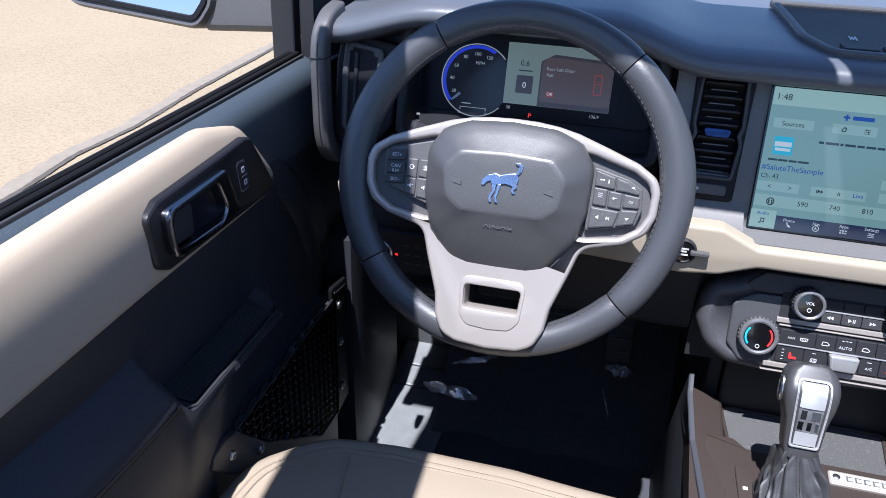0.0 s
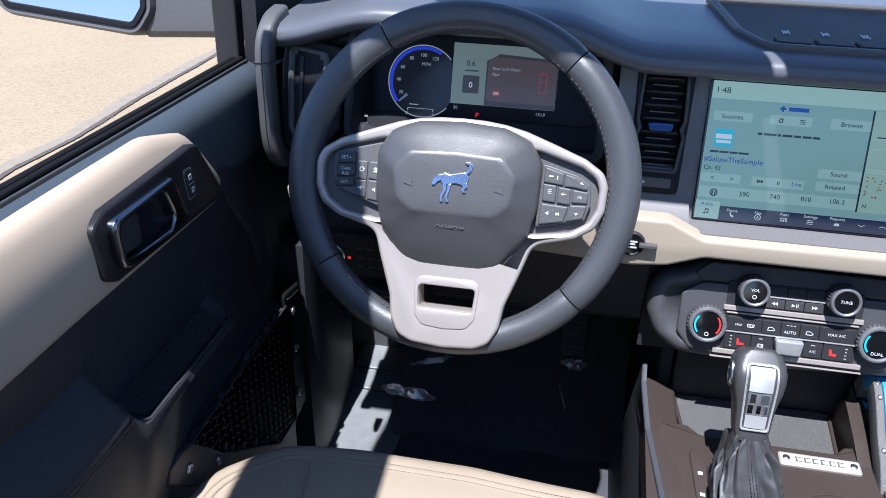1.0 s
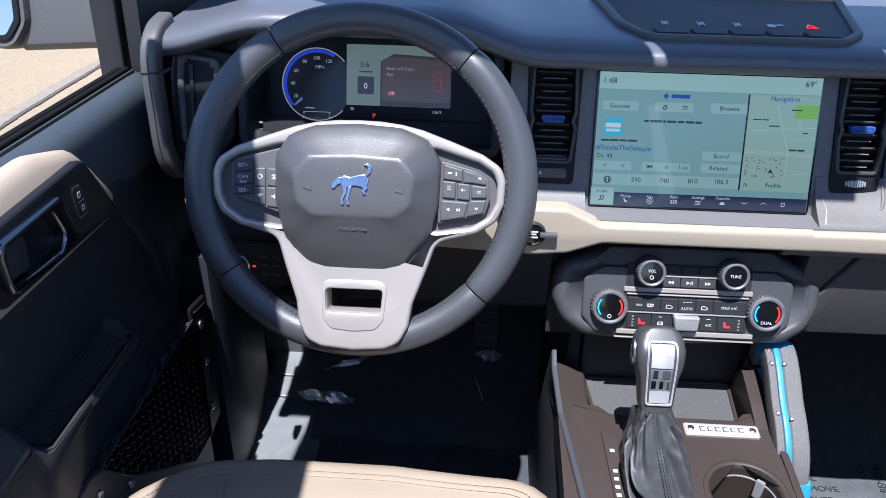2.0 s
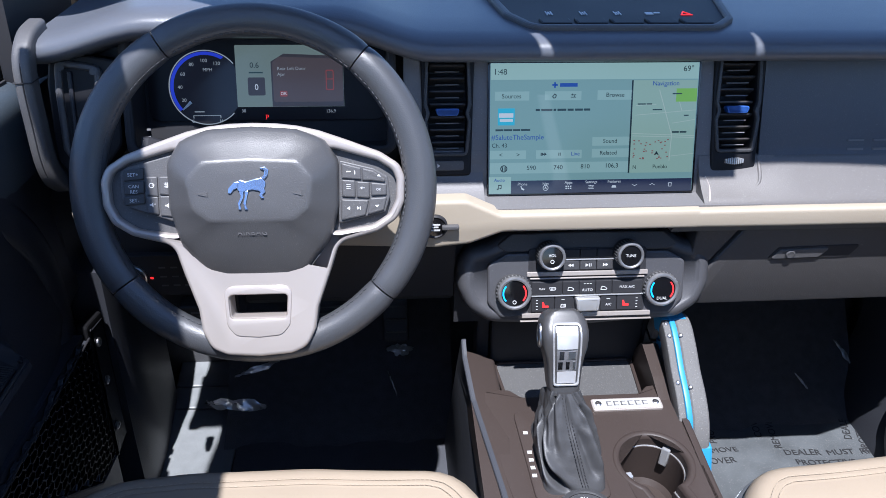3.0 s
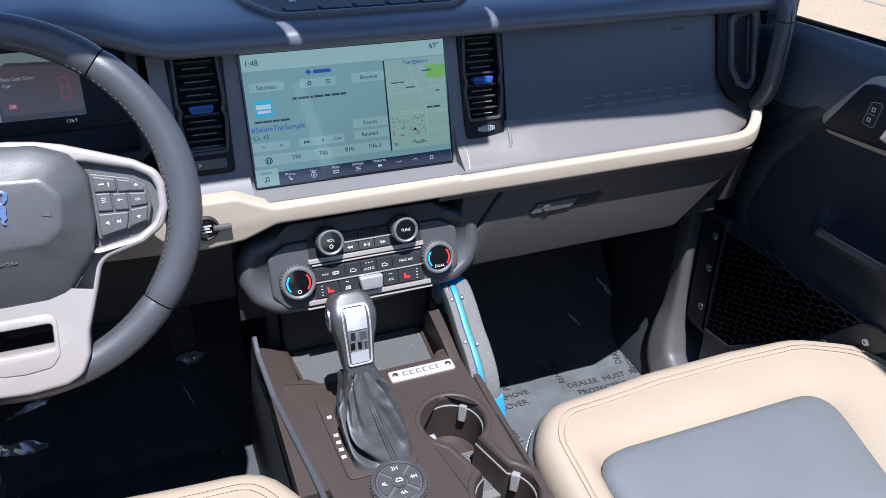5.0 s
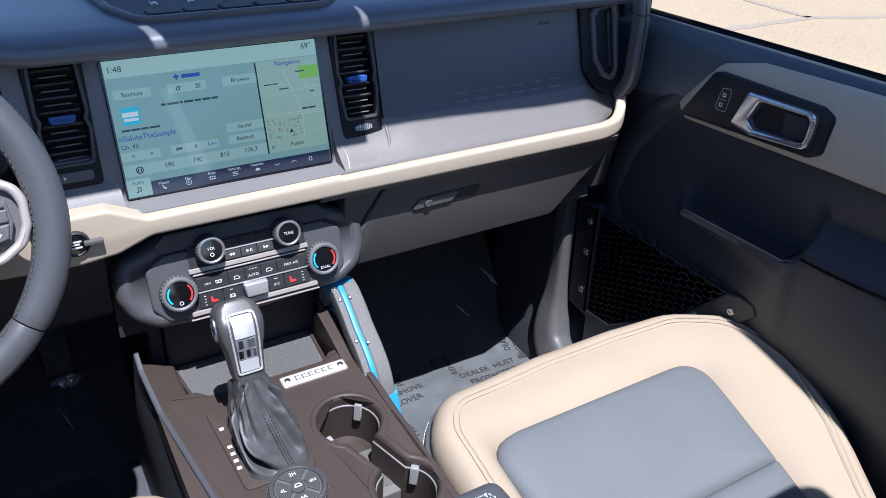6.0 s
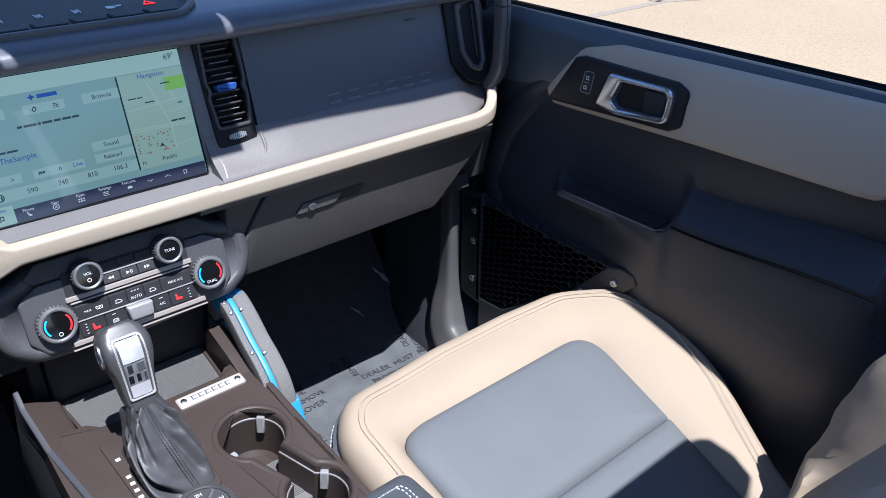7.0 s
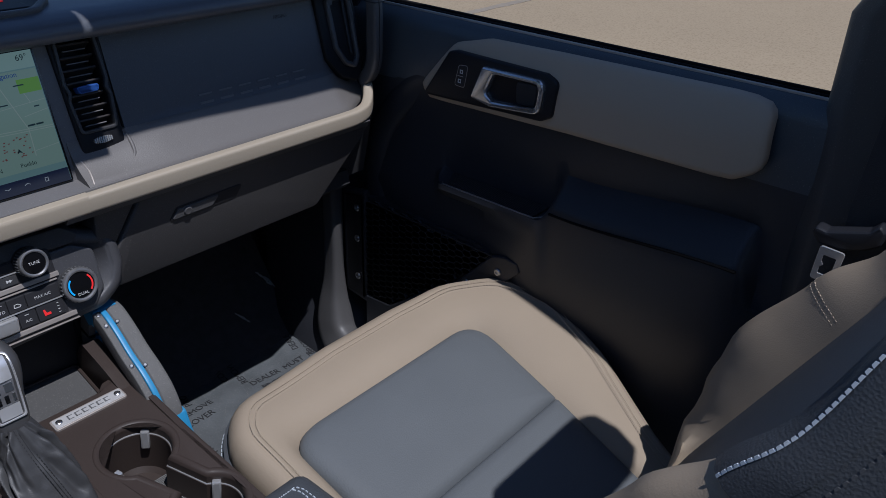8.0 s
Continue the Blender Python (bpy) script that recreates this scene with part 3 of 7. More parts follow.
left_rail = slab(rpoly([(-0.628, 0.572), (-0.612, 0.575), (-0.612, 0.528), (-0.620, 0.530)], 0.01, 4), -0.012, 0.010, 0.0035, steps=3)
part("accent_rail", moved(left_rail, RAIL), M["beige"], dash)
shadow_lip = xprof([(0.11, 0.529), (0.092, 0.528), (0.100, 0.517), (0.14, 0.517)], 0.10, 0.615)
part("rail_underside", shadow_lip, M["mid"], dash)

# lower dash: knee panel, column surround, glovebox
part("knee_panel", xprof([(0.10, 0.55), (0.092, 0.515), (0.096, 0.47), (0.115, 0.405), (0.15, 0.385), (0.30, 0.385), (0.30, 0.55)], -0.594, -0.452), M["black"], dash)
part("knee_panel", xprof([(0.135, 0.55), (0.130, 0.515), (0.132, 0.47), (0.144, 0.405), (0.17, 0.385), (0.30, 0.385), (0.30, 0.55)], -0.450, -0.172), M["black"], dash)
part("knee_panel", xprof([(0.150, 0.55), (0.147, 0.36), (0.30, 0.36), (0.30, 0.55)], -0.170, 0.130), M["black"], dash)
GLV = plane_frame(0, 0.124, 0.457, -8)
glove_fixed = slab(rpoly([(0.140, 0.066), (0.200, 0.064), (0.148, -0.026), (0.156, -0.068), (0.14, -0.068)], 0.003, 2), -0.03, 0.006, 0.003)
part("glove_surround", moved(glove_fixed, GLV), M["glove"], dash)
lid = slab(rpoly([(0.205, 0.064), (0.636, 0.068), (0.613, 0.038), (0.520, -0.064), (0.159, -0.066), (0.152, -0.026)], [0.004, 0.004, 0.03, 0.02, 0.01, 0.01], 4), -0.03, 0.008, 0.005, steps=3)
glove = part("glovebox_lid", moved(lid, GLV), M["glove"], dash, "grey glovebox lid with a latch")
latch_plate = slab(rpoly([(0.247, 0.0115), (0.2575, 0.0265), (0.326, 0.0285), (0.313, 0.0130)], 0.003, 3), 0.004, 0.0112, 0.0012)
latch = part("latch", moved(latch_plate, GLV), M["mid"], glove)
part("latch_recess", moved(slab(rpoly([(0.243, 0.0095), (0.2555, 0.0290), (0.368, 0.0318), (0.355, 0.0120)], 0.004, 3), 0.006, 0.0092, 0.0004), GLV), M["black"], glove)
part("lock", moved(lathe([(0.0065, 0.010), (0.0065, 0.0125), (0.005, 0.0135), (0.0022, 0.0132)], 20), GLV @ Matrix.Translation((0.272, 0.0198, 0))), M["mid"], glove)
part("lower_cover", xprof([(0.150, 0.396), (0.16, 0.386), (0.36, 0.36), (0.36, 0.42), (0.155, 0.42)], 0.15, 0.62), M["dark"], dash)
part("lower_cover", xprof([(0.14, 0.535), (0.17, 0.40), (0.36, 0.37), (0.36, 0.545)], 0.615, 0.672), M["dark"], dash)

# raised lettering on the passenger panel: plain bars
w = 0.0215
marks = [(0.335 + i * 0.034, 0.335 + i * 0.034 + w, -0.0335, -0.0275) for i in range(6)] + [(0.335 + i * 0.034, 0.335 + i * 0.034 + w, -0.0215, -0.0165) for i in range(6)]
part("emblem", moved(bars([(x0, x1, y0 + 0.002, y1 - 0.001) for x0, x1, y0, y1 in marks], 0.0008, 0.0008), SCF), M["grey"], dash, "row of raised bars", kind="stuff")
part("airbag_mark", moved(letters("AIRBAG", 0.503, 0.066, 0.0075, 0.0004), SCF), M["dark"], dash)

# dark end openings with a rounded vent bezel, and the upright end caps
for s in (-1, 1):
    o = rpoly([(s * 0.570, 0.086), (s * 0.646, 0.100), (s * 0.652, 0.06), (s * 0.650, -0.030), (s * 0.630, -0.058), (s * 0.597, -0.044), (s * 0.572, -0.012)], [0.006, 0.01, 0.01, 0.012, 0.012, 0.012, 0.02], 4)
    hole = rpoly([(s * 0.588, 0.080), (s * 0.640, 0.088), (s * 0.642, 0.05), (s * 0.640, -0.018), (s * 0.628, -0.036), (s * 0.606, -0.026), (s * 0.590, 0.002)], 0.010, 4)
    part("end_vent_plate", moved(slab(o, -0.03, 0.006, 0.003), SCF), M["vent_black"], dash, "black plate at the dash end")
    ringed = offset(hole, 0.0085)
    part("end_vent_bezel", moved(slab(hole, 0.0, 0.0125, 0.004, [ringed], steps=3), SCF), M["panel"], dash, "rounded charcoal vent bezel")
    part("end_vent_mouth", moved(slab(offset(ringed, -0.001), 0.004, 0.0068, 0.0), SCF), M["vent_black"], dash)
    part("end_vent_bar", moved(slab(rpoly([(s * 0.6215, 0.074), (s * 0.6270, 0.074), (s * 0.6270, -0.014), (s * 0.6215, -0.010)], 0.002, 3), 0.005, 0.0105, 0.002), SCF), M["bezel"], dash)
    cap = [(s * 0.6555, 0.190, 0.7560), (s * 0.6560, 0.158, 0.7500), (s * 0.6560, 0.136, 0.732), (s * 0.6560, 0.130, 0.70), (s * 0.6560, 0.130, 0.66), (s * 0.6560, 0.131, 0.62), (s * 0.6550, 0.139, 0.594), (s * 0.6520, 0.156, 0.578)]
    cap = curve_pts([(x, y - 0.0085, z) for x, y, z in cap], 5)
    part("end_cap", sweep(cap, rpoly([(-0.0115, -0.0100), (0.0115, -0.0100), (0.0115, 0.0100), (-0.0115, 0.0100)], 0.0055, 4), up=(1, 0, 0)), M["mid"], dash, "grey grained end cap of the dash", sharp=50)
    seam_path = [(x, y - 0.0118, z) for x, y, z in cap[10:31]]
    part("cap_seam", sweep(seam_path, circle(0.0008, 6), up=(1, 0, 0)), M["black"], dash)
    part("cap_joint", moved(rbox(s * 0.656 - 0.0104, s * 0.656 + 0.0104, 0.1095, 0.135, 0.7105, 0.7120, 0.0004, 1), Matrix()), M["black"], dash)

# ---- tray with switches in the dash top ----
tray = thing("switch_tray", Matrix.Translation((0.05, 0.24, 0.756)), "gloss black switch bank set into the dash top", "switch panel")
TRF = Matrix.Translation((0, 0.172, 0.7535)) @ pose(0, 0, 0, 3.4, 0, 0) @ Matrix.Translation((0, -0.172, 0.0))
out = rpoly([(-0.125, 0.40), (-0.108, 0.235), (-0.082, 0.172), (0.150, 0.172), (0.182, 0.212), (0.222, 0.40)], [0.0, 0.03, 0.03, 0.03, 0.03, 0.0], 5)
part("rim", moved(slab(out, -0.01, 0.0065, 0.003, [offset(out, 0.010)]), TRF), M["mid"], tray)
part("bed", moved(slab(offset(out, 0.0095), -0.01, 0.002, 0.0), TRF), M["vent_black"], tray)
for i in range(5):
    x = -0.048 + i * 0.0445
    part("switch", moved(rbox(x - 0.019, x + 0.019, 0.188, 0.214, 0.0, 0.0055, 0.002), TRF), M["vent_black"], tray)
    ink = M["red_ink"] if i == 4 else M["white_ink"]
    b = bars([(x - 0.004, x - 0.0025, 0.236, 0.252), (x + 0.0025, x + 0.004, 0.236, 0.252), (x - 0.004, x + 0.004, 0.243, 0.2455), (x - 0.0008, x + 0.0008, 0.238, 0.250)], 0.0025, 0.0004) if i < 3 else \
        (bars([(x - 0.008, x + 0.002, 0.238, 0.248), (x + 0.004, x + 0.012, 0.244, 0.249)], 0.0025, 0.0004) if i == 3 else
         slab([(x - 0.008, 0.236), (x + 0.008, 0.236), (x, 0.254)], 0.002, 0.003, 0, [[(x - 0.005, 0.2378), (x + 0.005, 0.2378), (x, 0.2495)]]))
    part("symbol", moved(b, TRF), ink, tray)

# ---- centre screen ----
scr = thing("touch_screen", SCF, "wide lit touch screen in the dash showing radio page", "screen")
part("glass", slab(rect(-0.1335, 0.1335, -0.0825, 0.0825, 0.004), -0.006, 0.0032, 0.0012), M["gloss"], scr, f=SCF)
part("picture", bars([(-0.1305, 0.1305, -0.0798, 0.0798)], 0.0034, 0.0002), M["lcd"], scr, "teal lit radio page", f=SCF)


def sx(px):
    return (px - 489) / 905 * 0.262


def sy(py):
    return (300 - py) / 550 * 0.162


ZL = 0.0038
lit = lambda name, items, material, z=ZL: part(name, bars(items, z, 0.0001), material, scr, f=SCF, kind="stuff" if len(items) > 1 else "")
pr = lambda x0, x1, y0, y1: (sx(x0), sx(x1), sy(y1), sy(y0))
lit("header", [pr(40, 938, 28, 95)], M["lcd_light"])
lit("tab", [pr(36, 132, 500, 572)], M["lcd_light"])
lit("dock", [pr(133, 938, 517, 572)], M["lcd_bar"])
lit("button", [pr(58, 205, 143, 180)], M["lcd_button"])
lit("button", [pr(272, 430, 143, 180)], M["lcd_button"])
lit("button", [pr(500, 650, 140, 180)], M["lcd_button"])
lit("button", [pr(485, 648, 335, 372)], M["lcd_button"])
lit("button", [pr(485, 648, 385, 422)], M["lcd_button"])
lit("button", [pr(40, 196, 388, 424)], M["lcd_button"])
lit("button", [pr(240, 440, 388, 424)], M["lcd_button"])
lit("button", [pr(40, 648, 440, 486)], M["lcd_button"])
lit("map", [pr(655, 936, 100, 490)], M["lcd_map"])
lit("map_divider", [pr(648, 655, 100, 490)], M["lcd_ink"])
lit("park", [pr(845, 936, 135, 190)], M["lcd_park"], ZL + 0.0003)
roads = bmesh.new()
for x0, y0, x1, y1, wd in [(660, 322, 936, 334, 0.0006), (660, 332, 936, 342, 0.0006), (770, 140, 835, 330, 0.0008), (835, 330, 830, 440, 0.0008), (850, 160, 875, 230, 0.0006), (670, 205, 760, 200, 0.0005), (668, 245, 936, 225, 0.0005), (835, 280, 936, 265, 0.0005), (835, 420, 936, 410, 0.0005)]:
    a, c = Vector((sx(x0), sy(y0))), Vector((sx(x1), sy(y1)))
    n = Vector((-(c - a).y, (c - a).x)).normalized() * wd / 1.4
    join(roads, slab([tuple(a - n), tuple(c - n), tuple(c + n), tuple(a + n)], ZL, ZL + 0.0002, 0))
part("map_lines", roads, M["lcd_road"], scr, f=SCF, kind="stuff")
random.seed(5)
lit("map_marks", [(sx(x), sx(x + 7), sy(y), sy(y - 4)) for x, y in [(random.uniform(665, 820), random.uniform(350, 435)) for _ in range(34)]], M["lcd_red"], ZL + 0.0003)
lit("cover_tile", [pr(72, 144, 212, 282)], M["lcd_cover"], ZL + 0.0002)
lit("cover_bars", [pr(76, 138, 232, 250), pr(80, 136, 256, 267)], M["lcd_white"], ZL + 0.0005)
for x0, x1, y0, y1 in ((234, 252, 215, 224), (258, 306, 215, 224), (311, 322, 215, 224), (328, 366, 215, 224), (372, 398, 215, 224), (404, 438, 215, 224), (443, 470, 215, 224), (62, 96, 298, 306), (99, 134, 298, 306), (138, 168, 298, 306), (172, 212, 298, 306), (677, 712, 196, 201), (716, 740, 196, 201), (744, 786, 220, 225), (828, 870, 154, 159), (836, 866, 314, 321), (870, 900, 314, 321), (884, 905, 245, 250)):
    lit("print_bar", [pr(x0, x1, y0, y1)], M["lcd_print"], ZL + 0.0004)
lit("source_bars", [pr(336, 412, 110, 125), pr(303, 326, 113, 121), pr(311, 318, 106, 129)], M["lcd_blue"], ZL + 0.0002)
for text, x, y, size, ink in [("1:48", 80, 64, 30, "lcd_ink"), ("69°", 893, 54, 30, "lcd_ink"), ("Sources", 129, 163, 23, "lcd_ink"), ("Browse", 577, 160, 23, "lcd_ink"), ("Navigation", 797, 114, 24, "lcd_blue"),
                              ("#SaluteTheSample", 158, 333, 27, "lcd_blue"), ("Ch. 43", 80, 367, 22, "lcd_ink"), ("Sound", 563, 353, 22, "lcd_ink"), ("Related", 557, 403, 22, "lcd_ink"), ("Live", 412, 405, 21, "lcd_blue"),
                              ("590", 220, 463, 24, "lcd_ink"), ("740", 338, 462, 24, "lcd_ink"), ("810", 457, 460, 24, "lcd_ink"), ("106.3", 574, 458, 24, "lcd_ink"), ("<", 86, 407, 24, "lcd_ink"), (">", 161, 407, 24, "lcd_ink"),
                              ("N", 676, 466, 20, "lcd_ink"), ("Pueblo", 790, 465, 21, "lcd_ink"), ("Audio", 82, 514, 17, "lcd_blue"), ("Phone", 183, 532, 15, "lcd_white"), ("Nav", 285, 532, 15, "lcd_white"),
                              ("Apps", 386, 528, 15, "lcd_white"), ("Settings", 487, 527, 15, "lcd_white"), ("Features", 589, 526, 15, "lcd_white")]:
    part("writing", letters(text, sx(x), sy(y), size / 550 * 0.162 * 1.12, ZL + 0.0005, 0.0001), M[ink], scr, f=SCF)
icons = bmesh.new()
for x, kind in ((183, 0), (285, 1), (386, 2), (487, 3), (589, 4), (681, 5), (760, 6), (840, 7)):
    cx, cy = sx(x), sy(549 if x < 640 else 542)
    if kind == 1:
        join(icons, slab(disc_pts(cx, cy, 0.0036, 16), ZL, ZL + 0.0006, 0, [disc_pts(cx, cy, 0.0029, 16)]))
        join(icons, slab([(cx - 0.0015, cy - 0.0015), (cx, cy - 0.0006), (cx + 0.0015, cy - 0.0015), (cx, cy + 0.002)], ZL, ZL + 0.0006, 0))
    elif kind == 2:
        join(icons, bars([(cx + dx - 0.0009, cx + dx + 0.0009, cy + dy - 0.0008, cy + dy + 0.0008) for dx in (-0.0028, 0, 0.0028) for dy in (-0.0012, 0.0014)], ZL + 0.0004, 0.0002))
    elif kind == 3:
        join(icons, bars([(cx - 0.0034, cx + 0.0034, cy + dy - 0.0003, cy + dy + 0.0003) for dy in (-0.002, 0, 0.002)] + [(cx - 0.0015, cx - 0.0007, cy + 0.0012, cy + 0.0028), (cx + 0.001, cx + 0.0018, cy - 0.0008, cy + 0.0008)], ZL + 0.0004, 0.0002))
    elif kind in (5, 6):
        s = 1 if kind == 5 else -1
        join(icons, slab([(cx - 0.0034, cy + s * 0.001), (cx, cy - s * 0.0008), (cx + 0.0034, cy + s * 0.001), (cx + 0.0034, cy + s * 0.0003), (cx, cy - s * 0.0015), (cx - 0.0034, cy + s * 0.0003)], ZL, ZL + 0.0006, 0))
    elif kind == 7:
        join(icons, slab(rect(cx - 0.002, cx + 0.0022, cy - 0.0028, cy + 0.0022), ZL, ZL + 0.0006, 0, [rect(cx - 0.0014, cx + 0.0016, cy - 0.0022, cy + 0.0016)]))
    else:
        join(icons, slab(rpoly([(cx - 0.0034, cy - 0.0012), (cx - 0.002, cy + 0.0018), (cx + 0.002, cy + 0.0018), (cx + 0.0034, cy - 0.0012)] if kind == 4 else [(cx - 0.0026, cy + 0.0026), (cx - 0.0012, cy + 0.003), (cx - 0.001, cy + 0.0008), (cx + 0.0026, cy - 0.0016), (cx + 0.002, cy - 0.003), (cx - 0.001, cy - 0.0018)], 0.0006, 2), ZL, ZL + 0.0006, 0))
part("icons", icons, M["lcd_white"], scr, f=SCF, kind="stuff")
dark_icons = bmesh.new()
join(dark_icons, slab(disc_pts(sx(100), sy(465), 0.0045, 16), ZL, ZL + 0.0006, 0, [disc_pts(sx(100), sy(465), 0.0033, 16)]))
join(dark_icons, bars([pr(92, 97, 458, 474), pr(103, 108, 458, 474), pr(76, 79, 536, 552), pr(88, 91, 533, 549), pr(76, 91, 533, 537), pr(70, 78, 549, 554), pr(82, 90, 546, 551),
                       pr(384, 406, 155, 157), pr(384, 406, 162, 164), pr(384, 406, 169, 171), pr(390, 393, 153, 160), pr(398, 401, 160, 167), pr(260, 264, 399, 412), pr(338, 341, 399, 412), pr(344, 347, 399, 412)], ZL + 0.0004, 0.0002))
join(dark_icons, slab([(sx(266), sy(398)), (sx(266), sy(412)), (sx(276), sy(405))], ZL, ZL + 0.0006, 0))
join(dark_icons, slab([(sx(276), sy(398)), (sx(276), sy(412)), (sx(286), sy(405))], ZL, ZL + 0.0006, 0))
join(dark_icons, slab([(sx(303), sy(165)), (sx(314), sy(152)), (sx(323), sy(158)), (sx(320), sy(170)), (sx(310), sy(173))], ZL, ZL + 0.0006, 0, [[(sx(307), sy(165)), (sx(314), sy(157)), (sx(319), sy(160)), (sx(317), sy(168)), (sx(311), sy(169))]]))
join(dark_icons, slab([(sx(761), sy(416)), (sx(771), sy(411)), (sx(783), sy(416)), (sx(771), sy(397))], ZL + 0.0004, ZL + 0.0006, 0))
part("dark_icons", dark_icons, M["lcd_ink"], scr, f=SCF, kind="stuff")


# ---- air vents beside the screen ----
def air_vent(s):
    f = plane_frame(s * 0.183, face_y(0.655), 0.655, 14.5)
    v = thing("air_vent", f, "tall black dash air vent with blue tab", "air vent", "vents beside the screen")
    o = rpoly([(-0.033, 0.074), (0.033, 0.074), (0.029, -0.075), (-0.029, -0.075)], 0.006, 4)
    inner = rpoly([(-0.023, 0.064), (0.023, 0.064), (0.025, 0.012), (0.0215, 0.002), (0.025, -0.008), (0.021, -0.046), (-0.021, -0.046), (-0.025, -0.008), (-0.0215, 0.002), (-0.025, 0.012)], 0.003, 2)
    part("bezel", slab(o, -0.02, 0.0045, 0.0025, [inner], steps=3), M["vent_black"], v, "black vent surround", f=f)
    ring = offset(inner, -0.0042)
    part("inner_ring", slab(ring, 0.0, 0.0074, 0.0014, [inner], steps=3), M["dark"], v, "dark grey waisted ring", f=f)
    part("duct", moved(rbox(-0.026, 0.026, -0.05, 0.066, -0.05, -0.03, 0), Matrix()), M["black"], v, f=f)
    for k in range(7):
        y = 0.055 - k * 0.0155
        sl = slab(rpoly([(-0.022, -0.011), (0.022, -0.011), (0.022, 0.012), (-0.022, 0.012)], 0.003, 2), -0.001, 0.0012, 0.0006)
        part("slat", moved(sl, Matrix.Translation((0, y, -0.011)) @ pose(0, 0, 0, 68)), M["slat"], v, f=f)
        # lip paler than its slat: the light along the front edge is painted on
        part("slat_lit_lip", rbox(-0.0145, 0.0145, y - 0.0042, y - 0.0028, -0.004, -0.0005, 0.0005, 1), M["grey"], v, "thin front lip of a slat, painted pale as its lit edge", f=f)
    tab_o = rpoly([(-0.0155, 0.0080), (0.0155, 0.0080), (0.012, -0.001), (-0.012, -0.001)], 0.003, 3)
    tab = part("tab", slab(tab_o, -0.004, 0.008, 0.0012, [offset(tab_o, 0.0022)]), M["vent_blue"], v, "blue tab", f=f)
    part("tab_recess", slab(offset(tab_o, 0.0020), -0.004, 0.0062, 0.0), M["vent_black"], tab, f=f)
    if s > 0:
        wheel = bmesh.new()
        for k in range(9):
            x = -0.011 + k * 0.00275
            join(wheel, rbox(x - 0.001, x + 0.001, -0.0655 + abs(k - 4) ** 2 * 0.0001, -0.0565 - abs(k - 4) ** 2 * 0.0001, 0.002, 0.0085, 0.0006, 1))
        part("thumbwheel", wheel, M["bright"], v, "ridged pale thumbwheel", f=f)
    else:
        part("side_button", slab(rect(-0.02, 0.02, -0.068, -0.056, 0.003), 0, 0.0062, 0.001), M["mid"], v, f=f)
        part("mark", slab([(-0.013, -0.0645), (-0.0095, -0.062), (-0.013, -0.0595)], 0.006, 0.0066, 0), M["white_ink"], v, f=f)


air_vent(-1)
air_vent(1)

# ---- climate and audio panel ----
hv = thing("climate_panel", HVF, "charcoal climate and audio panel with chrome-ringed knobs", "control panel")
body = rpoly(mirrored([(0.0, 0.064), (0.104, 0.062), (0.130, 0.047), (0.158, 0.040), (0.169, 0.020), (0.1695, -0.014), (0.157, -0.043), (0.128, -0.062), (0.0, -0.069)]), [0.0, 0.02, 0.03, 0.02, 0.03, 0.04, 0.04, 0.04, 0.0, 0.04, 0.04, 0.04, 0.03, 0.02, 0.03, 0.02], 6)
rings = [[(x, y, z) for x, y in offset(body, d)] for d, z in ((0.0, -0.07), (0.0, -0.014), (0.0006, -0.008), (0.0024, -0.002), (0.0056, 0.0026), (0.0100, 0.0052), (0.0145, 0.0060), (0.0180, 0.0050), (0.0195, 0.0030))]
part("housing", loft(rings), M["panel"], hv, "rounded charcoal housing", f=HVF, sharp=60)
panel = rpoly(mirrored([(0.0, 0.034), (0.106, 0.034), (0.131, 0.020), (0.131, -0.032), (0.114, -0.052), (0.0, -0.055)]), 0.010, 4)
part("fascia", slab(panel, 0.0, 0.0085, 0.003), M["panel"], hv, f=HVF)
part("upper_fascia", slab(rpoly(mirrored([(0.0, 0.061), (0.100, 0.060), (0.120, 0.044), (0.108, 0.0355), (0.0, 0.0355)]), 0.004, 3), 0.0, 0.007, 0.002), M["dark"], hv, f=HVF)
part("well", slab(rect(-0.078, 0.078, -0.0465, 0.040, 0.004), 0.0, 0.0092, 0.0006), M["black"], hv, f=HVF)
for name, y0, y1, x, z in (("chrome_bar", 0.0245, 0.0262, 0.036, 0.013), ("chrome_bar", -0.0238, -0.0222, 0.078, 0.013)):
    part(name, rbox(-x, x, y0, y1, 0.006, z, 0.0006), M["bright"], hv, f=HVF)
for y0, y1, x in ((0.0035, 0.0095, 0.080), (-0.0005, 0.0015, 0.076), (-0.0525, -0.0465, 0.086), (-0.058, -0.0565, 0.088)):
    part("silver_bar", rbox(-x, x, y0, y1, 0.006, 0.0118, 0.0008), M["silver"], hv, f=HVF)


def button(x0, x1, y0, y1, z=0.0115, material="black"):
    return part("button", slab(rect(x0 + 0.0004, x1 - 0.0004, y0, y1, 0.0015), 0.006, z, 0.0008), M[material], hv, f=HVF)


for x0, x1 in ((-0.033, -0.011), (-0.011, 0.011), (0.011, 0.033)):
    button(x0, x1, 0.0275, 0.0385)
    button(x0, x1, 0.0115, 0.0238, 0.0118, "dark")
cols = (-0.074, -0.033, -0.011, 0.011, 0.033, 0.074)
for x0, x1 in zip(cols, cols[1:]):
    button(x0, x1, -0.0214, -0.0040)
for x0, x1 in ((-0.074, -0.043), (-0.043, -0.018), (0.018, 0.040), (0.040, 0.074)):
    button(x0, x1, -0.0445, -0.0245)
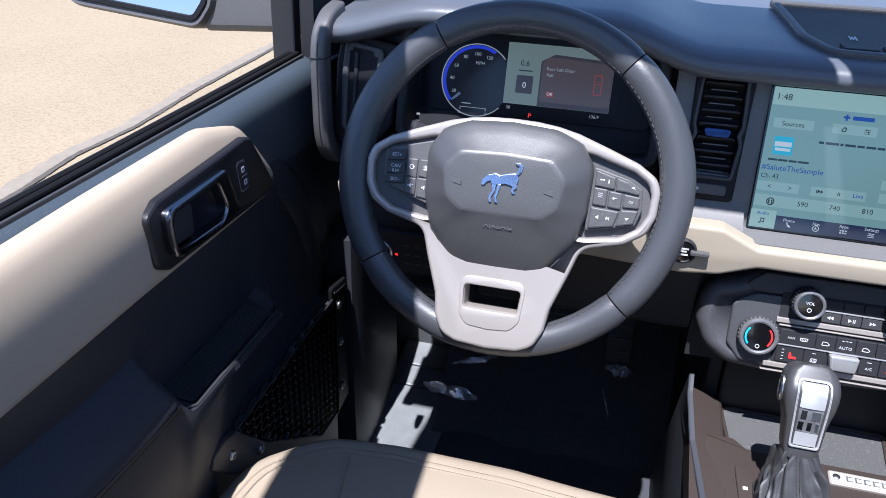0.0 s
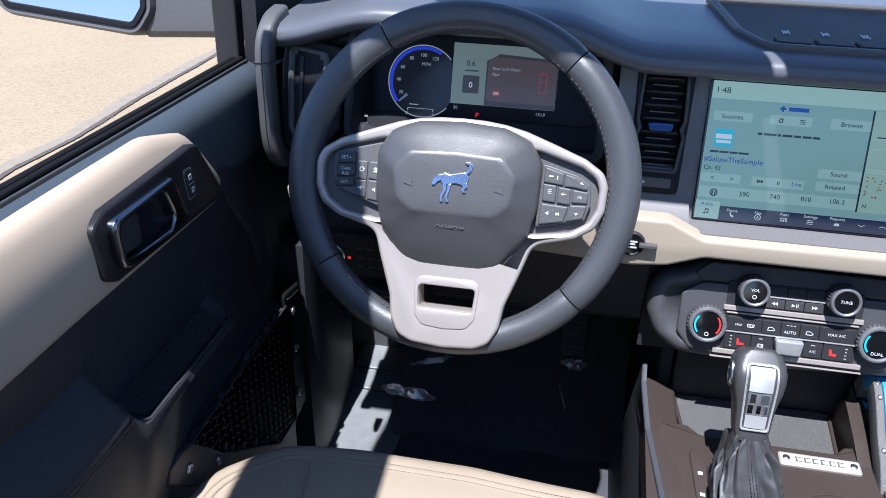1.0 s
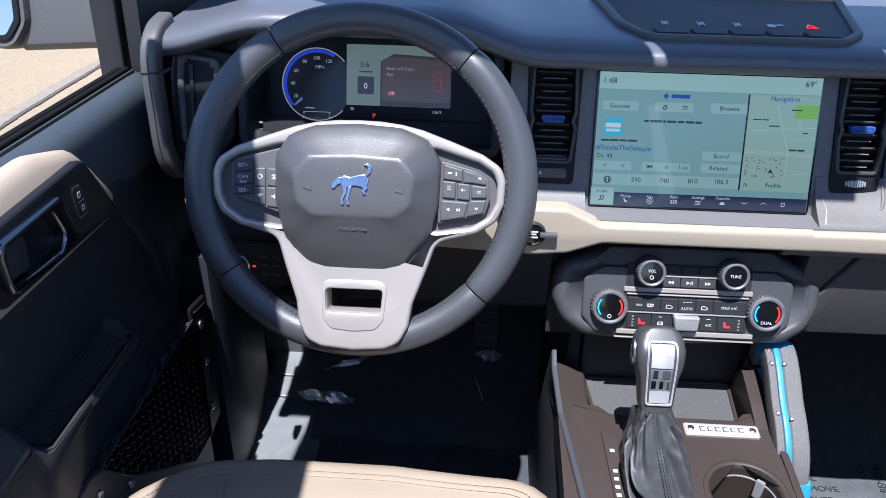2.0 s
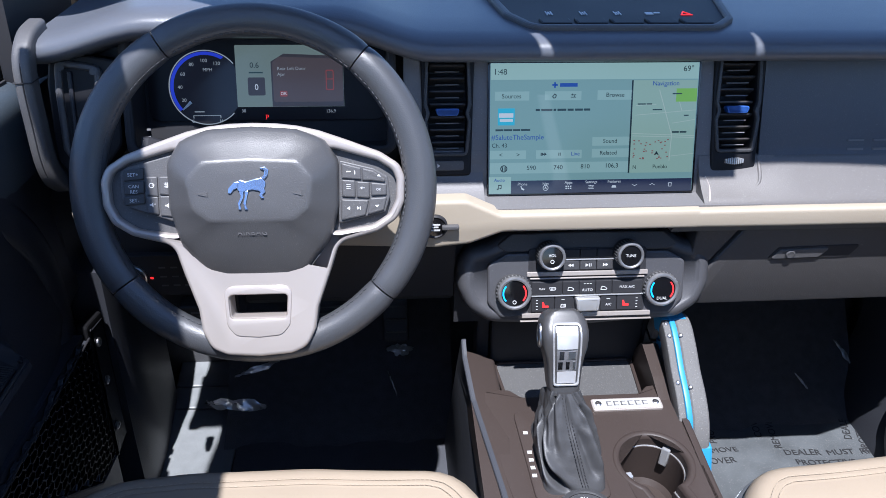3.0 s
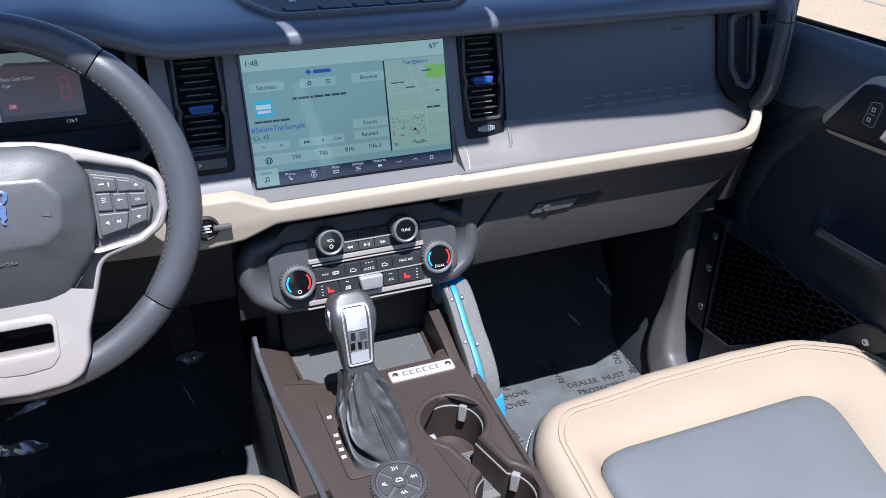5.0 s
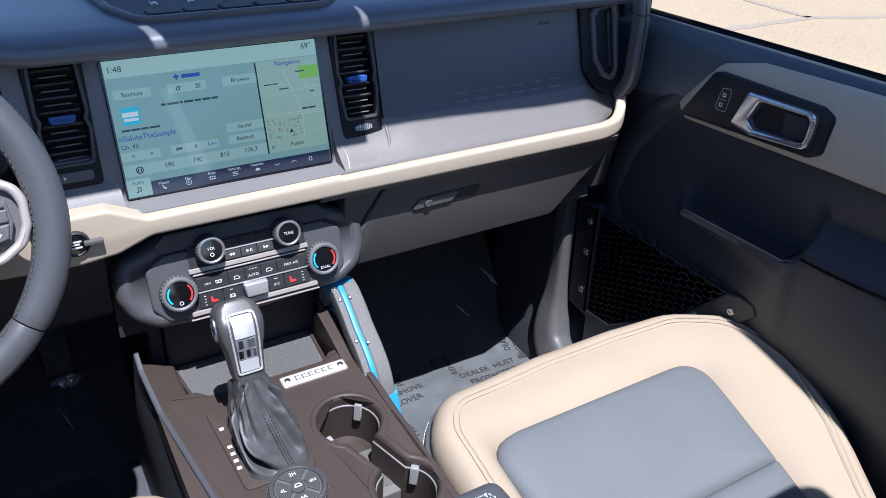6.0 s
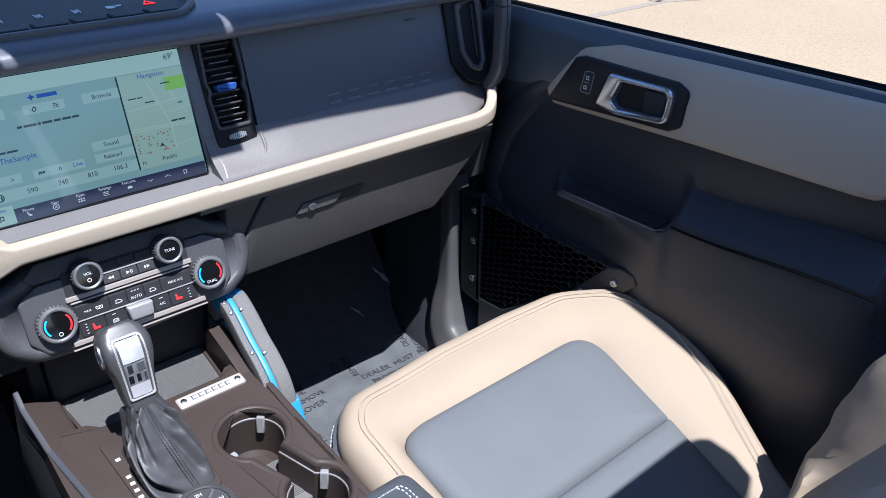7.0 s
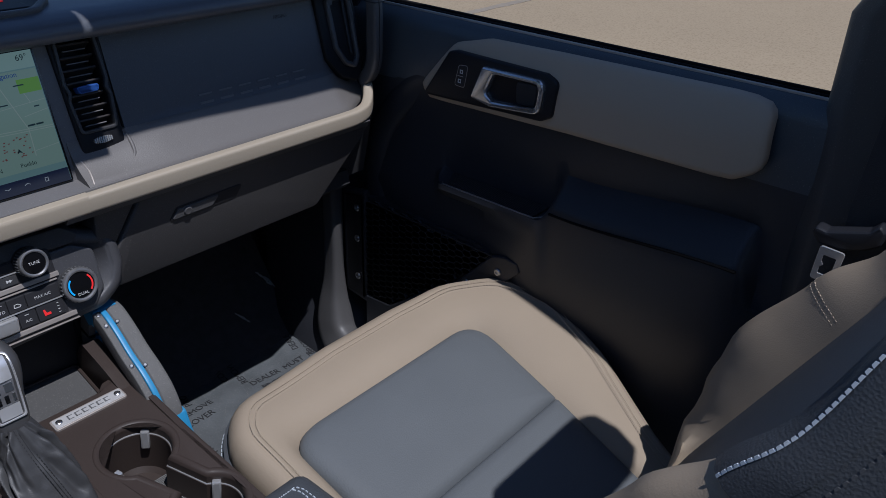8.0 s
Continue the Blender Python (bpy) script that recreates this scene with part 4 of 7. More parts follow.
part("toggle", slab(rpoly([(-0.017, -0.0245), (0.017, -0.0245), (0.014, -0.0435), (-0.014, -0.0435)], 0.003, 3), 0.006, 0.021, 0.004, steps=3), M["bright"], hv, "bright mode toggle", f=HVF)
ZH = 0.0122
for text, x, y, size in (("AUTO", 0, -0.0160, 0.0050), ("MAX A/C", 0.053, -0.0130, 0.0048), ("A/C", 0.029, -0.0365, 0.0047), ("MAX", -0.060, -0.0135, 0.0038)):
    part("writing", letters(text, x, y, size, ZH, 0.0001, spacing=1.05), M["white_ink"], hv, f=HVF)
small = bmesh.new()
for x in (-0.023, 0.0, 0.023):
    if x:
        s = 1 if x > 0 else -1
        join(small, slab([(x - s * 0.0035, 0.0155), (x - s * 0.0035, 0.0198), (x, 0.0177)], ZH - 0.0004, ZH + 0.0001, 0))
        join(small, slab([(x, 0.0155), (x, 0.0198), (x + s * 0.0035, 0.0177)], ZH - 0.0004, ZH + 0.0001, 0))
    else:
        join(small, slab([(-0.0035, 0.0155), (-0.0035, 0.0198), (0.0005, 0.0177)], ZH - 0.0004, ZH + 0.0001, 0))
        join(small, bars([(0.0015, 0.0023, 0.0155, 0.0198), (0.0033, 0.0041, 0.0155, 0.0198)], ZH, 0.0001))
for seat_icon in ([(dx - 0.0045, -0.0165), (dx - 0.0035, -0.0118), (dx + 0.001, -0.0118), (dx + 0.0048, -0.0145), (dx + 0.0030, -0.0165)] for dx in (-0.022, 0.022)):
    ico = rpoly(seat_icon, 0.0007, 2)
    join(small, slab(ico, ZH - 0.0004, ZH + 0.0001, 0, [offset(ico, 0.0007)]))
for glass_icon in ([(-0.0495, -0.0155), (-0.0425, -0.0155), (-0.0412, -0.0115), (-0.0508, -0.0115)], [(-0.0355, -0.0390), (-0.0280, -0.0390), (-0.0280, -0.0345), (-0.0345, -0.0345)]):
    ico = rpoly(glass_icon, 0.0008, 2)
    join(small, slab(ico, ZH - 0.0004, ZH + 0.0001, 0, [offset(ico, 0.0007)]))
    cx_, cy_ = sum(q[0] for q in glass_icon) / 4, sum(q[1] for q in glass_icon) / 4
    join(small, bars([(cx_ + o_ - 0.0003, cx_ + o_ + 0.0003, cy_ - 0.0012, cy_ + 0.0010) for o_ in (-0.0018, 0.0, 0.0018)], ZH, 0.0001))
join(small, bars([(x + dx, x + dx + 0.0025, -0.0078, -0.0070) for x in (-0.004, 0.0, 0.004) for dx in (-0.001,)] + [(s * 0.0665 - 0.0012, s * 0.0665 + 0.0012, y, y + 0.0008) for s in (-1, 1) for y in (-0.041, -0.037, -0.033, -0.029)] + [(-0.034, -0.030, -0.0285, -0.0278), (0.026, 0.031, -0.029, -0.0283)], ZH, 0.0001))
part("symbols", small, M["white_ink"], hv, f=HVF, kind="stuff")
red = bmesh.new()
for x in (-0.055, 0.052):
    join(red, slab(rpoly([(x - 0.004, -0.039), (x + 0.004, -0.039), (x + 0.004, -0.036), (x - 0.001, -0.036), (x - 0.0025, -0.031), (x - 0.0045, -0.031)], 0.0006, 2), ZH - 0.0004, ZH + 0.0001, 0))
part("heat_symbols", red, M["red_ink"], hv, f=HVF, kind="stuff")


def knob(x, y, r, depth, text, power, ring):
    f = HVF @ Matrix.Translation((x, y, 0))
    k = part("knob", lathe([(r * 1.04, 0.006), (r * 1.04, 0.010), (r, 0.012), (r, depth * 0.82), (r * 0.96, depth), (r * 0.86, depth), (r * 0.84, depth - 0.0012)], 40, cap1=False), M["dark"], hv, "ribbed knob", f=f)
    ribs = bmesh.new()
    n = 30
    for i in range(n):
        join(ribs, moved(rbox(r * 0.985, r * 1.035, -r * 0.045, r * 0.045, 0.013, depth * 0.85, 0.0004, 1), pose(0, 0, 0, 0, 0, 360 / n * i)))
    part("grip", ribs, M["knurl"], k, f=f)
    part("ring", lathe([(r * 0.995, depth * 0.84), (r * 0.985, depth - 0.0006), (r * 0.94, depth + 0.0008), (r * 0.86, depth + 0.0012), (r * 0.77, depth + 0.0004), (r * 0.77, depth - 0.001)], 40, False, False), M["knurl"], k, "satin metal ring", f=f)
    part("face", lathe([(r * 0.77, depth - 0.0012), (r * 0.5, depth - 0.0010), (0.0005, depth - 0.0008)], 40, False), M["gloss"], k, f=f)
    zf = depth - 0.0004
    if text:
        part("writing", letters(text, 0, 0.0025 if power else 0.0, 0.0052, zf, 0.0001), M["white_ink"], k, f=f)
    if power:
        yp = -0.0055 if text else -r * 0.52
        part("power_mark", slab(disc_pts(0, yp, 0.0026, 14), zf - 0.0003, zf + 0.0002, 0, [disc_pts(0, yp, 0.0018, 14)]), M["white_ink"], k, f=f)
    if ring:
        for s, ink in ((-1, "blue_ink"), (1, "red_ink")):
            arc = [(s * r * 0.70 * math.cos(a), r * 0.70 * math.sin(a)) for a in [radians(-42 + 84 * i / 10) for i in range(11)]]
            arc += [(s * r * 0.61 * math.cos(a), r * 0.61 * math.sin(a)) for a in [radians(42 - 84 * i / 10) for i in range(11)]]
            part("arc", slab(arc, zf - 0.0003, zf + 0.0002, 0), M[ink], k, f=f)


knob(-0.051, 0.0325, 0.0176, 0.029, "VOL", True, False)
knob(0.051, 0.0325, 0.0176, 0.029, "TUNE", False, False)
knob(-0.0975, -0.016, 0.0226, 0.021, "", True, True)
knob(0.0975, -0.016, 0.0226, 0.021, "", False, True)
part("writing", letters("DUAL", 0.0975, -0.0275, 0.0055, 0.0208, 0.0001), M["white_ink"], hv, f=HVF)

# ---- start button in the beige rail ----
st = thing("start_button", plane_frame(-0.202, 0.0845, 0.5395, 0), "round black start button with a bar lever", "button")
SF = plane_frame(-0.202, 0.0845, 0.5395, 0)
part("bezel", lathe([(0.0155, -0.002), (0.0155, 0.003), (0.0135, 0.0045), (0.012, 0.003)], 28, cap1=False), M["black"], st, f=SF)
part("cap", lathe([(0.012, 0.0), (0.0118, 0.0035), (0.0008, 0.0042)], 28), M["gloss"], st, f=SF)
part("print", bars([(-0.006, 0.006, 0.0028, 0.0048), (-0.006, 0.004, -0.0005, 0.0014), (-0.005, 0.006, -0.0046, -0.0026)], 0.0046, 0.0002), M["white_ink"], st, f=SF)
part("lever", rbox(0.008, 0.029, -0.0022, 0.0032, 0.001, 0.009, 0.0015), M["mid"], st, f=SF)

# ---- instrument cluster ----
cl = thing("instrument_cluster", CLF, "digital instrument cluster with blue-ringed speed gauge", "instrument cluster")
hoodo = rpoly([(-0.172, 0.066), (0.150, 0.066), (0.150, -0.085), (-0.172, -0.085)], [0.03, 0.03, 0.02, 0.02], 5)
part("hood", slab(hoodo, -0.03, 0.052, 0.004, [offset(hoodo, 0.012)]), M["black"], cl, f=CLF)
part("back", slab(rect(-0.20, 0.152, -0.10, 0.070, 0.01), -0.03, -0.004, 0), M["black"], cl, f=CLF)
part("lens", slab(rpoly([(-0.155, 0.056), (0.138, 0.056), (0.138, -0.045), (-0.155, -0.045)], 0.015, 4), -0.004, 0.0, 0.0005), M["lens"], cl, f=CLF)
gx, gy = -0.084, -0.004
gauge = part("gauge", lathe([(0.044, 0.0), (0.044, 0.001), (0.0015, 0.001)], 40), M["gauge"], cl, f=CLF @ Matrix.Translation((gx, gy, 0)))
arc = [(gx + 0.0435 * math.cos(radians(a)), gy + 0.0435 * math.sin(radians(a))) for a in range(58, 226, 6)]
arc += [(gx + 0.0395 * math.cos(radians(a)), gy + 0.0395 * math.sin(radians(a))) for a in range(222, 54, -6)]
part("blue_ring", slab(arc, 0.0005, 0.0016, 0), M["gauge_blue"], gauge, f=CLF)
rim = [(gx + 0.0455 * math.cos(radians(a)), gy + 0.0455 * math.sin(radians(a))) for a in range(40, 320, 6)]
rim += [(gx + 0.0443 * math.cos(radians(a)), gy + 0.0443 * math.sin(radians(a))) for a in range(316, 36, -6)]
part("pale_ring", slab(rim, 0.0005, 0.0014, 0), M["clus_ink"], gauge, f=CLF)
for i, text in enumerate(("20", "40", "60", "80", "100", "120")):
    a = radians(208 - i * 29)
    part("number", letters(text, gx + 0.0315 * math.cos(a), gy + 0.0325 * math.sin(a), 0.0060, 0.0018, 0.0001), M["clus_ink"], gauge, f=CLF)
part("number", letters("MPH", gx + 0.003, gy + 0.0215, 0.0058, 0.0018, 0.0001), M["clus_ink"], gauge, f=CLF)
a = radians(222)
needle = Vector((math.cos(a), math.sin(a)))
side = Vector((-needle.y, needle.x))
o = Vector((gx, gy))
part("needle", slab([tuple(o + needle * 0.026 + side * 0.002), tuple(o + needle * 0.040 + side * 0.0008), tuple(o + needle * 0.040 - side * 0.0008), tuple(o + needle * 0.026 - side * 0.002)], 0.002, 0.003, 0), M["white_ink"], gauge, f=CLF)
for x0, x1, y0, y1 in ((-0.018, 0.016, -0.0345, -0.0338), (-0.018, -0.017, -0.0375, -0.034), (0.015, 0.016, -0.0375, -0.034), (-0.016, -0.004, -0.030, -0.0288)):
    part("temperature_mark", bars([(gx + x0, gx + x1, gy + y0, gy + y1)], 0.0018, 0.0001), M["clus_ink"], gauge, f=CLF)
for text, x in (("C", -0.0185), ("H", 0.016)):
    part("writing", letters(text, gx + x, gy - 0.041, 0.0052, 0.0018, 0.0001), M["clus_ink"], gauge, f=CLF)
disp = part("display", slab(rect(-0.047, 0.085, -0.028, 0.047), -0.001, 0.0012, 0), M["clus_pale"], cl, "pale lit display with a warning", f=CLF)
part("dark_side", slab([(-0.004, -0.0278), (0.0848, -0.0278), (0.0848, 0.0335), (0.012, 0.0365), (-0.004, 0.027)], 0.001, 0.0014, 0), M["clus_dark"], disp, f=CLF)
part("warning_panel", slab(rpoly([(-0.002, -0.022), (0.084, -0.022), (0.084, 0.030), (0.006, 0.033), (-0.002, 0.026)], 0.003, 3), 0.001, 0.0017, 0), M["clus_warn"], disp, f=CLF)
part("speed_tile", slab(rect(-0.033, -0.012, -0.014, 0.008, 0.002), 0.001, 0.0017, 0), M["clus_dark"], disp, f=CLF)
part("writing", letters("0", -0.0225, -0.004, 0.010, 0.002, 0.0001), M["lcd_white"], disp, f=CLF)
part("writing", letters("Rear Left Door", 0.0035, 0.0185, 0.0056, 0.002, 0.0001, "LEFT"), M["clus_ink"], disp, f=CLF)
part("writing", letters("Ajar", 0.0035, 0.0115, 0.0056, 0.002, 0.0001, "LEFT"), M["clus_ink"], disp, f=CLF)
part("writing", letters("0.6", -0.024, 0.0225, 0.0095, 0.002, 0.0001), M["lcd_ink"], disp, f=CLF)
part("print_bar", bars([(-0.031, -0.014, 0.0130, 0.0146)], 0.002, 0.0001), M["lcd_print"], disp, f=CLF)
part("ok_key", slab(rect(0.006, 0.015, -0.0155, -0.0085, 0.001), 0.0014, 0.002, 0), M["lcd_red"], disp, f=CLF)
part("writing", letters("OK", 0.0105, -0.012, 0.0052, 0.0023, 0.0001), M["lcd_white"], disp, f=CLF)
part("door_symbol", slab(rect(0.063, 0.073, -0.008, 0.017, 0.002), 0.0014, 0.002, 0, [rect(0.0642, 0.0718, -0.0066, 0.0155, 0.0015)]), M["lcd_red"], disp, f=CLF)
part("door_symbol", bars([(0.0642, 0.0718, 0.005, 0.0062)], 0.0018, 0.0001), M["lcd_red"], disp, f=CLF)
part("gear_letter", letters("P", -0.0116, -0.041, 0.0085, 0.0006, 0.0001), M["red_ink"], cl, "red letter", f=CLF)
part("odometer", letters("136.9", 0.068, -0.034, 0.0056, 0.0004, 0.0001), M["clus_ink"], cl, f=CLF)
part("range_figure", letters("30", -0.040, -0.033, 0.0056, 0.0004, 0.0001), M["clus_ink"], cl, f=CLF)

# ---- steering wheel ----
WF = plane_frame(-0.3975, 0.011, 0.6265, 21.0)
sw = thing("steering_wheel", WF, "black leather steering wheel with satin silver spokes", "steering wheel")
SEAMS = [50, 122, 216, 319, 410]


def rim_section(a):
    """Half-width and half-depth of the rim at an angle in degrees."""
    side = abs(math.cos(radians(a)))
    return 0.0165 + 0.0015 * side, 0.0150 + 0.0015 * side


RM = 0.1735
for a0, a1 in zip(SEAMS, SEAMS[1:]):
    rings = []
    n = int((a1 - a0) / 2.5)
    for i in range(n + 1):
        a = a0 + 0.25 + (a1 - a0 - 0.5) * i / n
        k = 1 - (0.07 if i in (0, n) else 0.015 if i in (1, n - 1) else 0)
        rx, rz = rim_section(a)
        c, s = math.cos(radians(a)), math.sin(radians(a))
        ring = []
        for j in range(18):
            b = 2 * math.pi * j / 18
            r = RM + rx * k * math.cos(b)
            ring.append((r * c, r * s, rz * k * math.sin(b)))
        rings.append(ring)
    grip = part("rim_section", loft(rings), M["wheel_hide"], sw, "black leather rim section", f=WF, sharp=70)
    path = []
    for i in range(n * 2 + 1):
        a = a0 + 1 + (a1 - a0 - 2) * i / (n * 2)
        rx, rz = rim_section(a)
        b = radians(148)
        r = RM + (rx + 0.0006) * math.cos(b)
        path.append((r * math.cos(radians(a)), r * math.sin(radians(a)), (rz + 0.0006) * math.sin(b)))
    part("stitching", stitches(path, 0.0042, 0.0022, 0.0010), M["thread"], grip, f=WF)

outer = rpoly(mirrored([(0.0, 0.0665), (0.024, 0.0658), (0.046, 0.0632), (0.068, 0.0582), (0.100, 0.0470), (0.132, 0.035), (0.152, 0.022), (0.157, 0.008), (0.156, -0.018), (0.148, -0.036), (0.128, -0.049), (0.086, -0.060), (0.077, -0.088), (0.0625, -0.128), (0.059, -0.152), (0.050, -0.1695), (0.034, -0.1765), (0.0, -0.1790)]), 0.020, 8)
slot = rpoly([(-0.030, -0.1135), (0.030, -0.1135), (0.0285, -0.1370), (-0.0285, -0.1370)], 0.004, 3)
bays = [rpoly([(s * 0.066, 0.044), (s * 0.128, 0.026), (s * 0.144, 0.016), (s * 0.148, 0.004), (s * 0.147, -0.016), (s * 0.140, -0.030), (s * 0.122, -0.042), (s * 0.072, -0.050)], 0.016, 8) for s in (1, -1)]
spokes = slab(outer, -0.010, 0.0135, 0.0045, [slot, *bays], steps=4)
for v in spokes.verts:
    if v.co.z > 0:
        v.co.z += 0.085 * max(0.0, -0.055 - v.co.y)
part("spoke_frame", spokes, M["silver"], sw, "satin silver spoke frame", f=WF, sharp=30)
lower = rpoly(mirrored([(0.0, -0.1030), (0.036, -0.1030), (0.033, -0.145), (0.024, -0.1560), (0.0, -0.1580)]), 0.012, 6)
chin = slab(lower, 0.008, 0.0150, 0.0015, [offset(slot, -0.001)], steps=3)
for v in chin.verts:
    v.co.z += 0.085 * max(0.0, -0.055 - v.co.y)
part("lower_bezel", chin, M["silver"], sw, f=WF)
for s, bay in zip((1, -1), bays):
    part("spoke_backing", slab(offset(bay, -0.002), -0.012, 0.004, 0), M["mid"], sw, f=WF)
hub_o = rpoly(mirrored([(0.0, 0.063), (0.046, 0.060), (0.074, 0.049), (0.088, 0.026), (0.087, -0.022), (0.078, -0.056), (0.052, -0.090), (0.034, -0.0985), (0.0, -0.100)]), 0.014, 4)
in_o = rpoly(mirrored([(0.0, 0.030), (0.048, 0.028), (0.064, 0.010), (0.058, -0.022), (0.042, -0.034), (0.0, -0.034)]), 0.008, 4)


def by_angle(poly, n=72, c=(0.0, -0.004)):
    """The outline's points at n even angles round c."""
    res = []
    k = len(poly)
    for i in range(n):
        a = 2 * math.pi * i / n
        d = Vector((math.cos(a), math.sin(a)))
        best = 0
        for j in range(k):
            p, q = Vector(poly[j - 1]) - Vector(c), Vector(poly[j]) - Vector(c)
            e = q - p
            den = d.x * e.y - d.y * e.x
            if abs(den) < 1e-12:
                continue
            t = (p.x * e.y - p.y * e.x) / den
            u = (p.x * d.y - p.y * d.x) / den
            if -1e-6 <= u <= 1 + 1e-6 and t > best:
                best = t
        res.append((c[0] + d.x * best, c[1] + d.y * best))
    return res


H, I2 = by_angle(hub_o), by_angle(in_o)
mixp = lambda a, b, t: [(x * (1 - t) + u * t, y * (1 - t) + v * t) for (x, y), (u, v) in zip(a, b)]
mid_c = [(0, -0.004)] * 72
rings = [[(x, y, z) for x, y in pts] for pts, z in ((H, 0.0), (H, 0.0150), (mixp(H, mid_c, 0.012), 0.0205), (mixp(H, mid_c, 0.04), 0.0245), (mixp(H, mid_c, 0.085), 0.0275), (mixp(H, I2, 0.5), 0.0345), (mixp(H, I2, 0.92), 0.0424), (mixp(H, I2, 0.985), 0.0440),
                                                        (mixp(I2, mid_c, 0.03), 0.0449), (mixp(I2, mid_c, 0.12), 0.0453), (mixp(I2, mid_c, 0.5), 0.0459), (mixp(I2, mid_c, 0.97), 0.046))]
rings = [[(x, y, z - 3.3 * max(0.0, -0.032 - y) ** 2 * (z > 0.018) - 0.9 * max(0.0, abs(x) - 0.055) ** 2 * (z > 0.018)) for x, y, z in ring] for ring in rings]
hub = part("airbag_cover", loft(rings), M["hub"], sw, "grained charcoal airbag cover", f=WF, sharp=32)
part("writing", letters("AIRBAG", 0.0, -0.0455, 0.0078, 0.0377, 0.0022, spacing=1.15), M["mid"], hub, f=WF)
# plain emblem: a stylised blue-silver badge of bent bars
badge = bmesh.new()
for pts, r in (([(-0.013, 0.003), (-0.010, 0.009), (-0.003, 0.007), (0.006, 0.0095), (0.013, 0.0105), (0.0165, 0.006), (0.0155, 0.0), (0.010, -0.003), (0.003, -0.0015), (-0.004, -0.003), (-0.0085, -0.0045), (-0.0115, -0.002)], 0.0025),
               ([(-0.009, 0.0075), (-0.015, 0.0065), (-0.0205, 0.0005), (-0.0215, -0.005), (-0.0185, -0.0055), (-0.0155, -0.0015), (-0.011, 0.0005)], 0.0015),
               ([(0.0115, 0.0095), (0.0155, 0.0085), (0.0185, 0.0125), (0.0195, 0.0185), (0.0155, 0.0215), (0.0105, 0.0205), (0.0125, 0.0185), (0.0155, 0.0175), (0.0150, 0.0135)], 0.0012),
               ([(-0.0105, -0.002), (-0.0055, -0.002), (-0.0065, -0.010), (-0.0095, -0.016), (-0.0085, -0.0215), (-0.0115, -0.0215), (-0.0120, -0.015), (-0.0090, -0.009)], 0.001),
               ([(-0.0050, -0.0025), (-0.0005, -0.0015), (-0.0025, -0.009), (-0.0040, -0.016), (-0.0020, -0.0215), (-0.0055, -0.0215), (-0.0065, -0.015), (-0.0045, -0.008)], 0.001),
               ([(0.0085, -0.002), (0.0145, 0.001), (0.0160, -0.004), (0.0125, -0.0075), (0.0150, -0.0105), (0.0110, -0.0105), (0.0095, -0.0070), (0.0110, -0.0045)], 0.001)):
    join(badge, slab(rpoly(pts, r, 3), 0.044, 0.0478, 0.0008))
part("badge", badge, mat("blue_tinted_chrome", (0.45, 0.56, 0.78), 0.2, 0.9, vary=0.1), hub, "blue-silver abstract badge", f=WF)
for s in (-1, 1):
    hx = 0.047 * s
    part("horn_mark", join(bars([(hx - 0.004, hx + 0.002, -0.0052, -0.0046), (hx + 0.0045, hx + 0.0052, -0.008, -0.002)], 0.0463, 0.0003), slab([(hx - 0.004, -0.0056), (hx + 0.004, -0.0075), (hx + 0.004, -0.0025), (hx - 0.004, -0.0044)], 0.0455, 0.0465, 0)), M["mid"], hub, f=WF)


def pad(name, pts, z1, material, r=0.003):
    return part(name, slab(rpoly(pts, r, 3), 0.0, z1, 0.0014), M[material], sw, f=WF)


# left switch block
pad("switch_block", [(-0.136, 0.018), (-0.128, 0.0225), (-0.078, 0.036), (-0.080, -0.036), (-0.128, -0.020), (-0.136, -0.010)], 0.0125, "mid")
for y0, y1 in ((0.0075, 0.0195), (-0.0065, 0.0065), (-0.0175, -0.0075)):
    pad("switch", [(-0.133, y0), (-0.112, y0 + 0.002), (-0.112, y1 + 0.002), (-0.133, y1)], 0.0150, "dark", 0.0015)
for x0, x1, y0, y1 in ((-0.1105, -0.0985, -0.0065, 0.0125), (-0.0970, -0.0810, -0.006, 0.0125), (-0.1105, -0.0985, -0.025, -0.008), (-0.0970, -0.0812, -0.028, -0.0075)):
    pad("switch", [(x0, y0), (x1, y0 - 0.002), (x1, y1), (x0, y1)], 0.0148, "mid", 0.0015)
for text, y, size in (("SET+", 0.0145, 0.0052), ("SET-", -0.0120, 0.0052), ("CAN", 0.0025, 0.0050), ("RES", -0.0030, 0.0050)):
    part("writing", letters(text, -0.1225, y, size, 0.0153, 0.0001), M["white_ink"], sw, f=WF)
def shrink(bm, cells, k):
    """Draws the marks lying in each cell (x, y, half-size) closer to its centre by k."""
    for v in bm.verts:
        for x, y, h in cells:
            if abs(v.co.x - x) <= h and abs(v.co.y - y) <= h:
                v.co.x, v.co.y = x + (v.co.x - x) * k, y + (v.co.y - y) * k
                break
    return bm


gl = bmesh.new()
join(gl, slab(disc_pts(-0.1045, 0.0035, 0.0034, 14), 0.0148, 0.0153, 0, [disc_pts(-0.1045, 0.0035, 0.0024, 14)]))
join(gl, bars([(-0.1035, -0.1005, 0.0035, 0.0045), (-0.0925, -0.0855, 0.0045, 0.0055), (-0.0925, -0.0855, 0.0010, 0.0020), (-0.0905, -0.0895, 0.0, 0.0070), (-0.0885, -0.0875, 0.0, 0.0070)], 0.0151, 0.0002))
